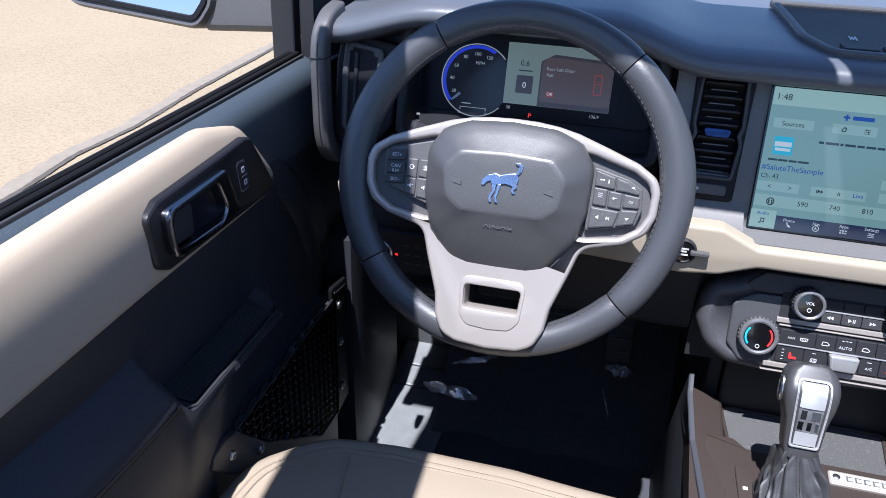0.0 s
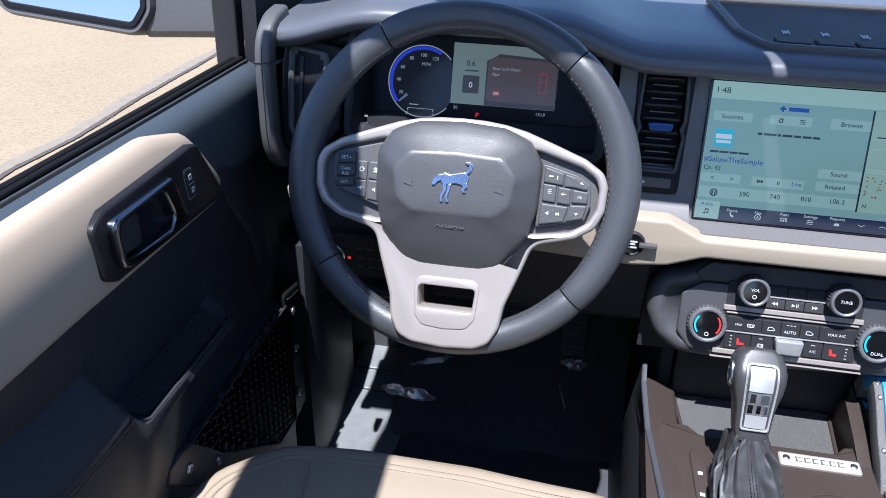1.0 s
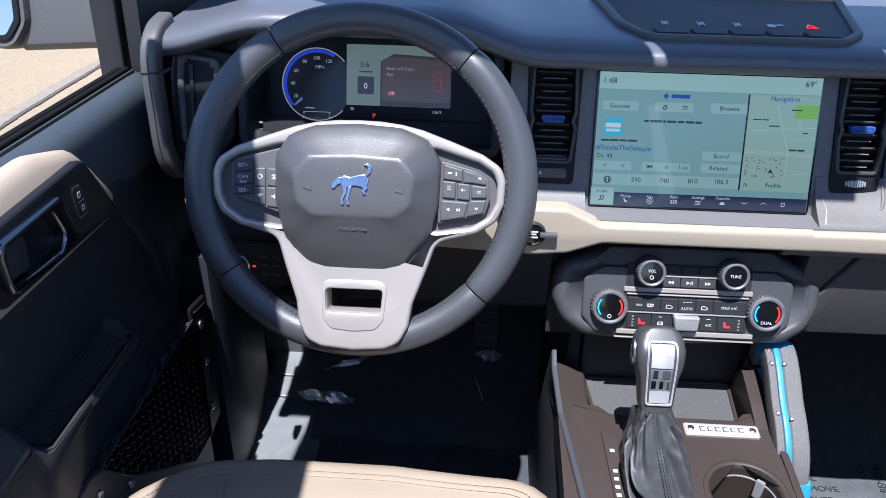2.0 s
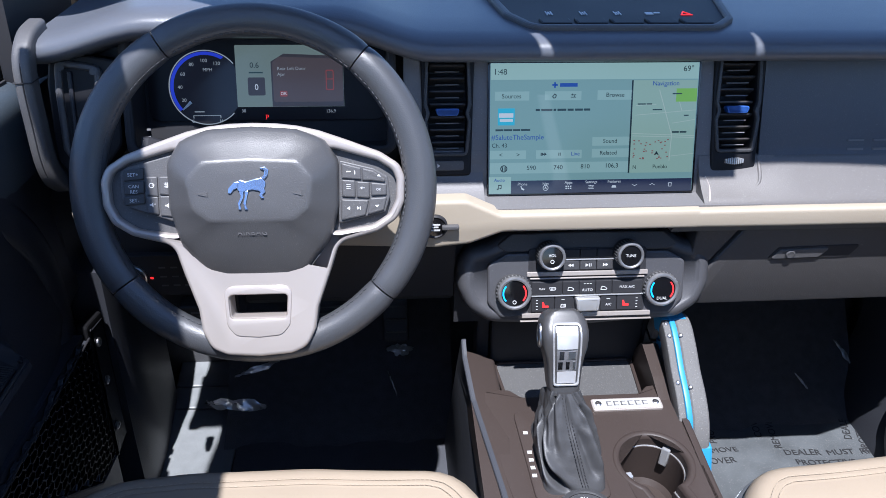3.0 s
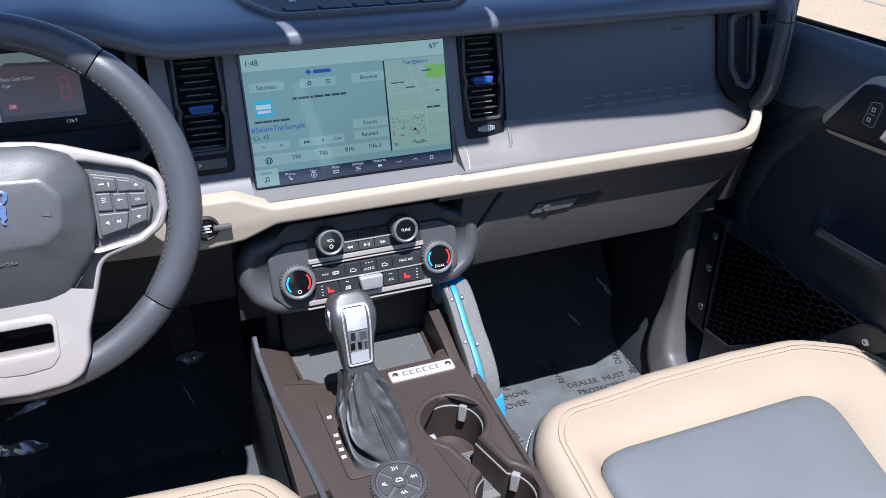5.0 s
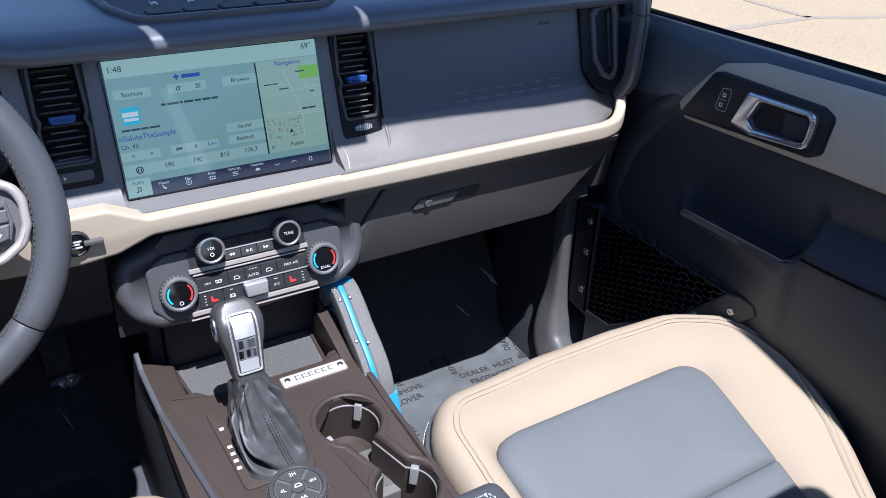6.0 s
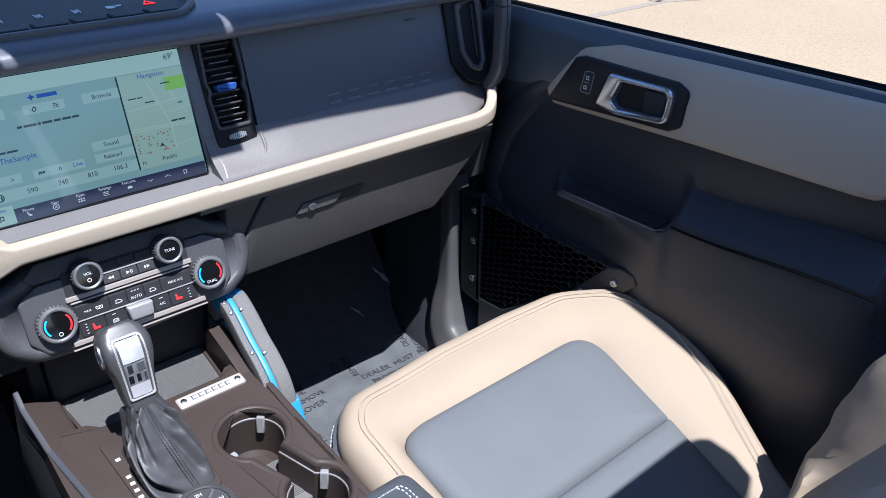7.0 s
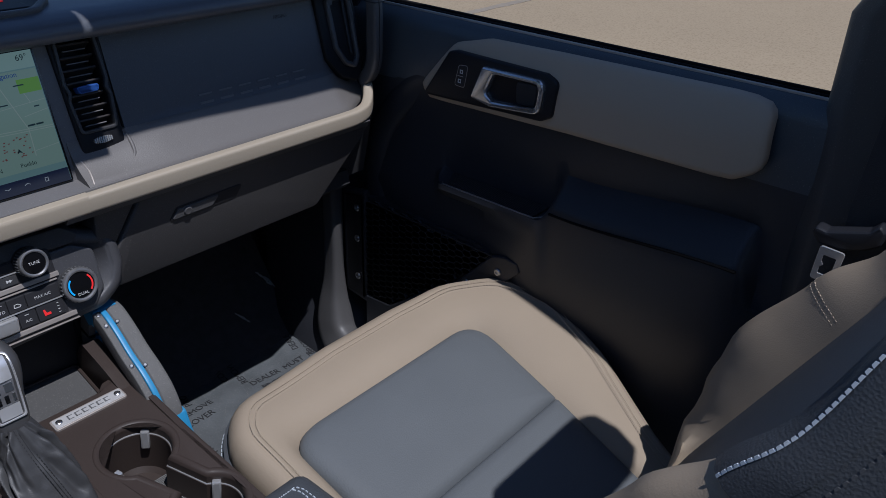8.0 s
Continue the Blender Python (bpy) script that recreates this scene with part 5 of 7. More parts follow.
for x, y in ((-0.105, -0.0165), (-0.0895, -0.0175)):
    join(gl, slab([(x - 0.003, y - 0.001), (x - 0.001, y - 0.001), (x + 0.0015, y - 0.003), (x + 0.0015, y + 0.003), (x - 0.001, y + 0.001), (x - 0.003, y + 0.001)], 0.0148, 0.0153, 0))
    join(gl, bars([(x + 0.0025, x + 0.0048, y + 0.0005, y + 0.0012)], 0.0151, 0.0002))
shrink(gl, [(-0.1045, 0.0035, 0.0046), (-0.0890, 0.0035, 0.0046), (-0.1040, -0.0165, 0.0052), (-0.0885, -0.0175, 0.0052)], 0.8)
part("symbols", gl, M["white_ink"], sw, f=WF, kind="stuff")
# right switch block
pad("switch_block", [(0.088, 0.027), (0.124, 0.018), (0.139, 0.009), (0.141, -0.012), (0.136, -0.028), (0.086, -0.040)], 0.0125, "mid")
for pts in ([(0.0905, 0.024), (0.111, 0.0185), (0.111, 0.006), (0.0905, 0.008)], [(0.112, 0.0185), (0.124, 0.0155), (0.136, 0.0065), (0.136, 0.003), (0.1215, 0.005), (0.112, 0.005)],
            [(0.0905, 0.0065), (0.1045, 0.0055), (0.1045, -0.0125), (0.0905, -0.0115)], [(0.106, 0.0045), (0.1195, 0.0035), (0.1195, -0.0135), (0.106, -0.0125)], [(0.121, 0.0030), (0.1375, 0.0015), (0.1375, -0.0105), (0.121, -0.0110)],
            [(0.0895, -0.014), (0.1185, -0.0155), (0.1145, -0.0315), (0.0890, -0.0365)], [(0.120, -0.0135), (0.1375, -0.0125), (0.134, -0.0265), (0.1165, -0.0310)]):
    pad("switch", pts, 0.0150, "mid", 0.0015)
gr = bmesh.new()
join(gr, bars([(0.0945, 0.1005, 0.0015, 0.0023), (0.0945, 0.1005, -0.0012, -0.0004), (0.0945, 0.1005, -0.0039, -0.0031), (0.0945, 0.1010, 0.0140, 0.0158), (0.1035, 0.1050, 0.0110, 0.0165), (0.1095, 0.1155, -0.0030, -0.0022), (0.0985, 0.0993, -0.0262, -0.0212), (0.1095, 0.1103, -0.0262, -0.0212)], 0.0153, 0.0002))
for pts in ([(0.1265, 0.009), (0.1325, 0.0085), (0.1295, 0.0125)], [(0.124, -0.0205), (0.130, -0.0200), (0.127, -0.0240)], [(0.0945, -0.0237), (0.0985, -0.0262), (0.0985, -0.0212)], [(0.1095, -0.0237), (0.1055, -0.0262), (0.1055, -0.0212)], [(0.1085, -0.0026), (0.1115, -0.0050), (0.1115, -0.0002)]):
    join(gr, slab(pts, 0.0150, 0.0155, 0))
join(gr, letters("OK", 0.129, -0.0045, 0.0048, 0.0154, 0.0001))
shrink(gr, [(0.0978, 0.0145, 0.0036), (0.1045, 0.0137, 0.0030), (0.1295, 0.0105, 0.0042), (0.0975, -0.0012, 0.0042), (0.1125, -0.0026, 0.0046), (0.1290, -0.0045, 0.0050), (0.0969, -0.0237, 0.0032), (0.1079, -0.0237, 0.0032), (0.127, -0.022, 0.0042)], 0.72)
part("symbols", gr, M["white_ink"], sw, f=WF, kind="stuff")

# ---- steering column with stalks ----
col = thing("steering_column", WF, "black plastic steering column shroud with stalks", "steering column")
shroud = [[(x, y - 0.01, z) for x, y in rpoly(rect(-0.05 - g, 0.05 + g, -0.065 - g, 0.045 + g), 0.02, 4)] for g, z in ((0.0, -0.012), (0.006, -0.03), (0.008, -0.09), (0.006, -0.16))]
part("shroud", loft(shroud), M["black"], col, f=WF)
part("stalk", moved(loft([[(x, y, z) for x, y in rpoly(rect(-a, a, -b, b), min(a, b) * 0.8, 3)] for a, b, z in ((0.008, 0.006, 0.0), (0.009, 0.007, 0.035), (0.011, 0.010, 0.04), (0.012, 0.011, 0.075), (0.010, 0.009, 0.08))]), Matrix.Translation((-0.05, 0.025, -0.045)) @ pose(0, 0, 0, -68, 0, 75)), M["black"], col, "black wiper stalk", f=WF)
for k in range(3):
    part("stalk_mark", bars([(-0.118, -0.114, 0.045 + k * 0.008, 0.0472 + k * 0.008)], -0.028, 0.0006), M["grey"], col, f=WF)
part("stalk", moved(loft([[(x, y, z) for x, y in circle(r, 12)] for r, z in ((0.006, 0.0), (0.007, 0.06), (0.010, 0.065), (0.010, 0.09), (0.007, 0.094))]), Matrix.Translation((0.05, 0.015, -0.055)) @ pose(0, 0, 0, -60, 0, -80)), M["black"], col, "black indicator stalk", f=WF)

# ---- lamp switch block and release lever left of the column ----
lampf = plane_frame(-0.545, 0.090, 0.478, -4)
lamp = thing("lamp_switch", lampf, "black headlamp switch panel under the dash", "switch panel")
part("plate", slab(rect(-0.055, 0.055, -0.028, 0.03, 0.004), -0.02, 0.004, 0.001), M["black"], lamp, f=lampf)
part("knob", lathe([(0.016, 0.0), (0.016, 0.010), (0.013, 0.012), (0.001, 0.012)], 24), M["mid"], lamp, "round switch", f=lampf @ Matrix.Translation((-0.025, 0.0, 0.003)))
part("ring", lathe([(0.018, 0.0), (0.018, 0.004), (0.0165, 0.005), (0.0165, 0.0)], 24, False, False), M["steel"], lamp, f=lampf @ Matrix.Translation((-0.025, 0.0, 0.003)))
part("marks", bars([(0.008 + i * 0.014, 0.016 + i * 0.014, 0.012 - k * 0.013, 0.014 - k * 0.013) for i in range(3) for k in range(3)], 0.0044, 0.0002), M["mid"], lamp, f=lampf)
part("tell_tale", bars([(-0.004, 0.0, -0.003, 0.0)], 0.0046, 0.0002), M["red_ink"], lamp, f=lampf)
leverf = plane_frame(-0.50, 0.098, 0.425, -10)
lever = thing("bonnet_release", leverf, "black pull lever under the dash", "lever")
part("handle", slab(rpoly([(-0.024, -0.008), (0.024, -0.008), (0.022, 0.009), (-0.022, 0.009)], 0.004, 3), -0.012, 0.010, 0.003), M["black"], lever, f=leverf)
part("symbol", bars([(-0.008, 0.008, -0.002, 0.001)], 0.0103, 0.0003), M["mid"], lever, f=leverf)

# ---- centre console ----
a = math.atan(0.1)
CF = Matrix(((1, 0, 0, 0), (0, math.cos(a), -math.sin(a), -0.05), (0, math.sin(a), math.cos(a), 0.290), (0, 0, 0, 1)))
con = thing("centre_console", Matrix.Translation((0, -0.1, -0.03)), "brown and charcoal centre console with twin cup holders", "console")


def cy(pts):
    return [(x, y + 0.05) for x, y in pts]


def side_frame(s, x0):
    """X along the vehicle, Y up, Z towards the side s."""
    return Matrix(((0, 0, s, x0), (1, 0, 0, 0), (0, 1, 0, 0), (0, 0, 0, 1)))


cup1, cup2 = (0.058, -0.066, 0.0415), (0.076, -0.190, 0.039)
cups = [(cup1[0] + cup1[2] * math.cos(radians(t)), cup1[1] + cup1[2] * math.sin(radians(t))) for t in range(-62, 243, 8)]
cups += [(cup2[0] + cup2[2] * math.cos(radians(t)), cup2[1] + cup2[2] * math.sin(radians(t))) for t in range(118, 423, 8)]
top = rpoly(cy([(-0.146, 0.070), (-0.101, 0.068), (-0.086, 0.053), (0.074, 0.053), (0.086, 0.066), (0.117, 0.070), (0.117, -0.10), (0.119, -0.36), (-0.119, -0.36), (-0.119, -0.14), (-0.140, 0.0)]),
            [0.003, 0.008, 0.012, 0.012, 0.008, 0.004, 0.004, 0.004, 0.004, 0.03, 0.03], 4)
gate = rpoly(cy([(-0.103, 0.024), (-0.010, 0.024), (-0.007, -0.118), (-0.096, -0.118)]), 0.010, 4)
b = slab(top, -0.05, 0.0, 0.004, [cy(cups)], steps=3)
part("top", b, M["brown"], con, "brown grained console top", f=CF)
lip = cy(cups)
rim_rows = [[(x, y, z) for x, y in offset(lip, d)] for d, z in ((-0.0090, -0.0010), (-0.0082, 0.0006), (-0.0060, 0.0013), (-0.0036, 0.0011), (-0.0014, 0.0001), (0.0002, -0.0018), (0.0012, -0.0050))]
part("cup_rim", loft(rim_rows, False, False), M["brown"], con, "soft rounded cup rim", f=CF, sharp=60)
wells = [[(x, y, z) for x, y in offset(lip, d)] for d, z in ((0.0010, -0.004), (0.0014, -0.0145), (0.0034, -0.0155), (0.0042, -0.072), (0.010, -0.078))]
part("cup_well", loft(wells, False, True), M["brown"], con, f=CF, sharp=40)
# bright silver line paints the highlight on the wells' step edge
ring_rows = [[(x, y, z) for x, y in offset(lip, d)] for d, z in ((0.0012, -0.0146), (0.0020, -0.0143), (0.0026, -0.0148), (0.0028, -0.0156))]
part("cup_highlight", loft(ring_rows, False, False), M["bright"], con, "painted highlight line round the cup wells", f=CF, sharp=60)
ribs = bmesh.new()
for k in range(27):
    y = -0.079 - k * 0.0024
    join(ribs, rbox(0.046, 0.085, y + 0.05 - 0.0008, y + 0.05 + 0.0008, -0.079, -0.0555, 0.0004, 1))
part("rubber_insert", ribs, M["rubber"], con, "ribbed rubber insert", f=CF, kind="stuff")
part("rubber_base", rbox(0.040, 0.092, -0.105, -0.052, -0.079, -0.0575, 0.002), M["rubber"], con, f=CF)
for x, y, turn in ((cup1[0] + 0.026, cup1[1] + 0.027, -38), (cup1[0] - 0.034, cup1[1] - 0.012, 195), (cup2[0] + 0.024, cup2[1] + 0.024, -38), (cup2[0] - 0.030, cup2[1] - 0.008, 190)):
    part("cup_tab", moved(rbox(-0.0055, 0.0055, -0.003, 0.006, -0.034, -0.008, 0.002), Matrix.Translation((x, y + 0.05, 0)) @ pose(0, 0, 0, -8, 0, turn)), M["bright"], con, "bright spring tab", f=CF)

# dark flanks; the driver's one ends in a raised tip
flank = rpoly([(0.124, 0.348), (0.104, 0.333), (0.04, 0.306), (-0.10, 0.290), (-0.36, 0.265), (-0.36, -0.03), (0.34, -0.03), (0.25, 0.16), (0.17, 0.27)], [0.004, 0.02, 0.02, 0.02, 0, 0, 0, 0.03, 0.03], 4)
b = slab(flank, -0.002, 0.0045, 0.0025)
for v in b.verts:
    v.co.z += 0.05 * max(0, 0.28 - v.co.y) - 0.10 * max(0, -v.co.x) * (v.co.y > 0.1) + 0.015 * smooth((v.co.x + 0.02) / 0.11) * smooth((v.co.y - 0.10) / 0.15)
part("flank", b, M["flank"], con, "charcoal side panel", f=side_frame(-1, -0.142))
b = slab(rpoly([(0.15, 0.325), (0.10, 0.312), (-0.10, 0.284), (-0.36, 0.262), (-0.36, -0.03), (0.34, -0.03), (0.25, 0.16), (0.19, 0.29)], 0.01, 3), -0.004, 0.006, 0.003)
part("flank", b, M["brown"], con, "brown side panel", f=side_frame(1, 0.118))
# front arms rising to the dash, tray and bin
tray_mat = rpoly([(-0.100, 0.050), (0.080, 0.050), (0.090, 0.150), (-0.108, 0.150)], 0.008, 3)
part("tray_mat", moved(slab(tray_mat, 0, 0.004, 0.0012), Matrix.Translation((0, 0, 0.278))), M["tray_rubber"], con, "grey rubber tray mat")
part("tray_lip", moved(slab(offset(tray_mat, -0.004), 0, 0.009, 0.002, [offset(tray_mat, 0.001)]), Matrix.Translation((0, 0, 0.276))), M["brown"], con)
fin = rpoly([(0.010, 0.290), (0.036, 0.2985), (0.070, 0.3120), (0.128, 0.3290), (0.150, 0.300), (0.156, 0.250), (0.010, 0.250)], [0.01, 0.03, 0.03, 0.006, 0.01, 0.0, 0.0], 5)
part("arm", slab(fin, -0.0105, 0.0105, 0.005, steps=3), M["brown"], con, "brown arm rising to the dash", f=side_frame(1, 0.1065))
liner = rpoly([(0.143, 0.306), (0.100, 0.3040), (0.045, 0.2985), (-0.02, 0.2935), (-0.12, 0.2815), (-0.12, 0.26), (0.155, 0.25), (0.157, 0.290)], [0.006, 0.03, 0.06, 0.06, 0.0, 0.0, 0.0, 0.01], 6)
b = slab(liner, -0.0225, 0.0225, 0.006, steps=4)
for v in b.verts:
    v.co.y -= 0.38 * v.co.z * smooth((v.co.x + 0.02) / 0.10) * (v.co.y > 0.28)
part("arm", b, M["brown"], con, "brown arm rising to the dash", f=side_frame(1, -0.1325))
for x0, x1, y0 in ((-0.115, 0.105, 0.155), (-0.135, -0.116, 0.162), (0.106, 0.125, 0.162)):
    part("bin_wall", rbox(x0, x1, y0, 0.20, 0.20, 0.40, 0.004), M["black"], con, "black open storage bin wall")

# shift gate, boot, lever
part("shift_gate", slab(gate, -0.002, 0.0026, 0.0018, steps=3), M["brown"], con, "brown raised shift surround", f=CF)
for y, n in ((-0.014, 1), (-0.046, 2), (-0.058, 2), (-0.070, 2), (-0.082, 2)):
    part("gear_mark", bars([(-0.0950, -0.0895, y + 0.05 - 0.0024, y + 0.05 + 0.0024)], 0.0026, 0.0003), M["white_ink"], con, f=CF)
lev = thing("gear_lever", Matrix.Translation((-0.05, -0.05, 0.292)), "silver-faced grey gear lever with leather boot", "gear lever")
NB = 200
bc_ = (-0.049, -0.054)
base = [(bc_[0] + x, bc_[1] + y) for x, y in by_angle(rpoly(rect(-0.036, 0.038, -0.058, 0.058), 0.016, 6), NB, (0, 0))]
tipc = (-0.0585, -0.044)
# creases: (angle at the base, angle at the top, lowest and highest share of the height, depth, width)
CREASES = ((258, 205, 0.06, 0.50, 0.0140, 0.115), (226, 168, 0.10, 0.60, 0.0060, 0.12), (322, 312, 0.08, 0.78, 0.0100, 0.12), (346, 372, 0.05, 0.60, 0.0065, 0.11), (244, 226, 0.45, 0.95, 0.0040, 0.10), (296, 284, 0.20, 0.62, 0.0042, 0.10),
           (272, 262, 0.62, 0.97, 0.0022, 0.13), (60, 110, 0.1, 0.8, 0.006, 0.2), (130, 100, 0.1, 0.8, 0.006, 0.2), (206, 232, 0.70, 0.99, 0.0034, 0.12), (318, 300, 0.68, 0.99, 0.0032, 0.12))


def crease(th, t):
    total = 0.0
    for a0, a1, t0, t1, depth, width in CREASES:
        if t0 - 0.1 < t < t1 + 0.1:
            q = (t - t0) / (t1 - t0)
            d = (th - radians(a0 + (a1 - a0) * q) + math.pi) % (2 * math.pi) - math.pi
            amount = smooth((t - t0 + 0.1) / 0.14) * smooth((t1 + 0.1 - t) / 0.14)
            total += depth * amount * (-math.exp(-(d / width) ** 2) + 0.55 * math.exp(-((d - 1.9 * width) / width) ** 2) + 0.40 * math.exp(-((d + 1.9 * width) / width) ** 2))
    return total


rings = []
for k in range(121):
    t = k / 120
    w = 0.08 * smooth(t / 0.25) + 0.92 * t ** 1.65
    ring = []
    for i, (x, y) in enumerate(base):
        th = 2 * math.pi * i / NB
        tx, ty = tipc[0] + 0.0175 * math.cos(th), tipc[1] + 0.0165 * math.sin(th)
        wy = w + (1 - w) * 0.32 * t
        px, py = x * (1 - w) + tx * w, y * (1 - wy) + ty * wy
        z = 0.2915 + (y + 0.05) * 0.1 * (1 - t) + 0.100 * t
        fold = crease(th, t)
        fold = fold * smooth(t / (0.32 if fold > 0 else 0.12)) + 0.0016 * math.sin(math.pi * t) * noise.noise((th * 3, t * 9, 2))
        ring.append((px + math.cos(th) * fold, py + math.sin(th) * fold, z + fold * 0.35))
    rings.append(ring)
boot = part("boot", loft(rings, False, False), leather("black_boot_leather", (0.060, 0.0605, 0.063), 0.45, 0.18, 620, 0.42), lev, "wrinkled dark leather boot", sharp=80)
for off, width, material in ((-0.0032, 0.0011, "black_ink"), (0.0032, 0.0011, "black_ink"), (0.0, 0.0005, "black_ink")):
    path = []
    for k, ring in enumerate(rings[1:]):
        ang = 283 - 20 * (k / 119)
        q = ang / 360 * NB
        a_, b_ = Vector(ring[int(q) % NB]), Vector(ring[(int(q) + 1) % NB])
        p = a_.lerp(b_, q - int(q))
        path.append((p.x + off, p.y - 0.0008, p.z + 0.0006))
    part("stitching", stitches(path, 0.0028 if off else 0.006, 0.0014 if off else 0.0001, width, up=(0, -1, 1)), M[material], boot)
la = radians(22)
LF = Matrix(((1, 0, 0, -0.0585), (0, math.sin(la), -math.cos(la), -0.043), (0, math.cos(la), math.sin(la), 0.383), (0, 0, 0, 1)))


def face_z(y):
    return 0.0150 + 0.0100 * smooth(y / 0.07) - 0.012 * smooth((y - 0.07) / 0.025)


rings = []
for hw, hd, y in ((0.0150, 0.0125, -0.002), (0.0172, 0.0145, 0.002), (0.0188, 0.0155, 0.010), (0.0198, 0.0170, 0.022), (0.0208, 0.0185, 0.034), (0.0230, 0.0200, 0.044), (0.0258, 0.0210, 0.054), (0.0272, 0.0215, 0.064), (0.0276, 0.0215, 0.074), (0.0262, 0.0200, 0.084), (0.0225, 0.0160, 0.0915), (0.0165, 0.0110, 0.0960), (0.008, 0.005, 0.0980)):
    c_ = face_z(min(y, 0.090)) - 0.0006 - hd - 0.0035 * smooth((y - 0.088) / 0.01)
    rings.append([(x, y, z + c_) for x, z in rpoly(rect(-hw, hw, -hd, hd), min(hw, hd) * 0.55, 6)])
part("knob", loft(rings), M["knob"], lev, "grey grained shift knob", f=LF, sharp=60)


def dens(poly, step=0.004):
    out = []
    for p, q in zip(poly, poly[1:] + poly[:1]):
        n_ = max(1, int((Vector(q) - Vector(p)).length / step))
        out += [tuple(Vector(p).lerp(Vector(q), i / n_)) for i in range(n_)]
    return out


def on_face(bm):
    """Bends a flat plate onto the knob's rear face."""
    for v in bm.verts:
        v.co.z += face_z(v.co.y)
    return bm


def strip_plate(hw0, hw1, y0, y1, z1, crown=0.0):
    rows = []
    for k in range(11):
        t = k / 10
        y, hw = y0 + (y1 - y0) * t, hw0 + (hw1 - hw0) * t
        rows.append([(-hw, y, -0.001), (-hw, y, z1)] + [(hw * q, y, z1 + crown * (1 - q * q)) for q in (-0.6, -0.2, 0.2, 0.6)] + [(hw, y, z1), (hw, y, -0.001)])
    return on_face(loft(rows))


edge_o = rpoly([(-0.0148, 0.0105), (0.0148, 0.0105), (0.0168, 0.060), (0.0168, 0.0850), (-0.0168, 0.0850), (-0.0168, 0.060)], [0.004, 0.004, 0.02, 0.006, 0.006, 0.02], 5)
edge_i = rpoly([(-0.0127, 0.0128), (0.0127, 0.0128), (0.0147, 0.060), (0.0147, 0.0828), (-0.0147, 0.0828), (-0.0147, 0.060)], [0.003, 0.003, 0.02, 0.005, 0.005, 0.02], 5)
part("face_frame", on_face(slab(dens(edge_o), -0.001, 0.0022, 0.0008, [dens(edge_i)], steps=2)), M["polished"], lev, "thin polished frame", f=LF)
part("face_plate", strip_plate(0.0120, 0.0124, 0.0555, 0.0815, 0.0016, 0.0012), M["polished"], lev, "polished upper face", f=LF)
part("face_window", strip_plate(0.0112, 0.0120, 0.0290, 0.0548, 0.0010), M["smoked"], lev, "smoked window", f=LF)
# pale and dark bars paint the glossy window's reflections
for x0, x1, y0, y1 in ((-0.0102, -0.0050, 0.031, 0.040), (-0.0012, 0.0030, 0.031, 0.040), (0.0068, 0.0098, 0.031, 0.040), (-0.0090, -0.0035, 0.043, 0.0525), (0.0015, 0.0100, 0.043, 0.0525)):
    part("reflection_bar", on_face(bars([(x0, x1, y0, y1)], 0.0012, 0.0003)), M["steel" if x0 > 0 else "dark_chrome"], lev, f=LF)
part("face_plate", strip_plate(0.0108, 0.0112, 0.0140, 0.0283, 0.0016, 0.0008), M["polished"], lev, f=LF)
part("side_button", moved(lathe([(0.011, 0.0), (0.011, 0.002), (0.0095, 0.0034), (0.0075, 0.0034), (0.0068, 0.0026), (0.001, 0.0030)], 24), LF @ Matrix.Translation((-0.0268, 0.068, 0.004)) @ pose(0, 0, 0, 0, -90, 0) @ Matrix.Diagonal((0.75, 1.3, 1, 1))), M["steel"], lev, "round thumb button")

# badge plate, drive dial
plate = thing("badge_plate", CF @ Matrix.Translation((0.05, 0.081, 0)), "silver badge plate with screws on the console", "badge")
po = rpoly(cy([(0.003, 0.0195), (0.097, 0.0195), (0.097, 0.0405), (0.003, 0.0405)]), 0.004, 4)
part("frame", slab(po, 0, 0.003, 0.001), M["silver"], plate, f=CF)
part("field", slab(offset(po, 0.0022), 0.002, 0.0036, 0.0004), mat("pale_badge_field", (0.46, 0.455, 0.45), 0.45, 0.2, vary=0.08, scale=60), plate, f=CF)
for x in (0.0115, 0.0885):
    part("screw", moved(lathe([(0.0042, 0.0), (0.0042, 0.0018), (0.003, 0.0026), (0.0006, 0.0028)], 16), CF @ Matrix.Translation((x, 0.080, 0.0034))), M["steel"], plate)
for i in range(6):
    x = 0.0225 + i * 0.0096
    part("emblem_bar", bars([(x, x + 0.0070, 0.0765, 0.0775), (x, x + 0.0018, 0.0765, 0.0840), (x, x + 0.0070, 0.0830, 0.0840)], 0.0038, 0.0003), M["knurl"], plate, f=CF)

dialf = CF @ Matrix.Translation((-0.043, -0.093, 0.0))
dial = thing("drive_mode_dial", dialf, "round charcoal drive mode dial on the console", "dial")
part("ring", lathe([(0.0345, -0.002), (0.0345, 0.006), (0.033, 0.0095), (0.029, 0.0105), (0.0275, 0.009), (0.0275, 0.006)], 44, cap1=False), M["dark"], dial, f=dialf)
teeth = bmesh.new()
for i in range(44):
    join(teeth, moved(rbox(0.0335, 0.0352, -0.0011, 0.0011, 0.0005, 0.0068, 0.0004, 1), pose(0, 0, 0, 0, 0, 360 / 44 * i)))
part("rib_ring", teeth, M["mid"], dial, f=dialf, kind="stuff")
part("face", lathe([(0.0275, 0.006), (0.027, 0.0082), (0.0005, 0.0086)], 44), M["mid"], dial, f=dialf)
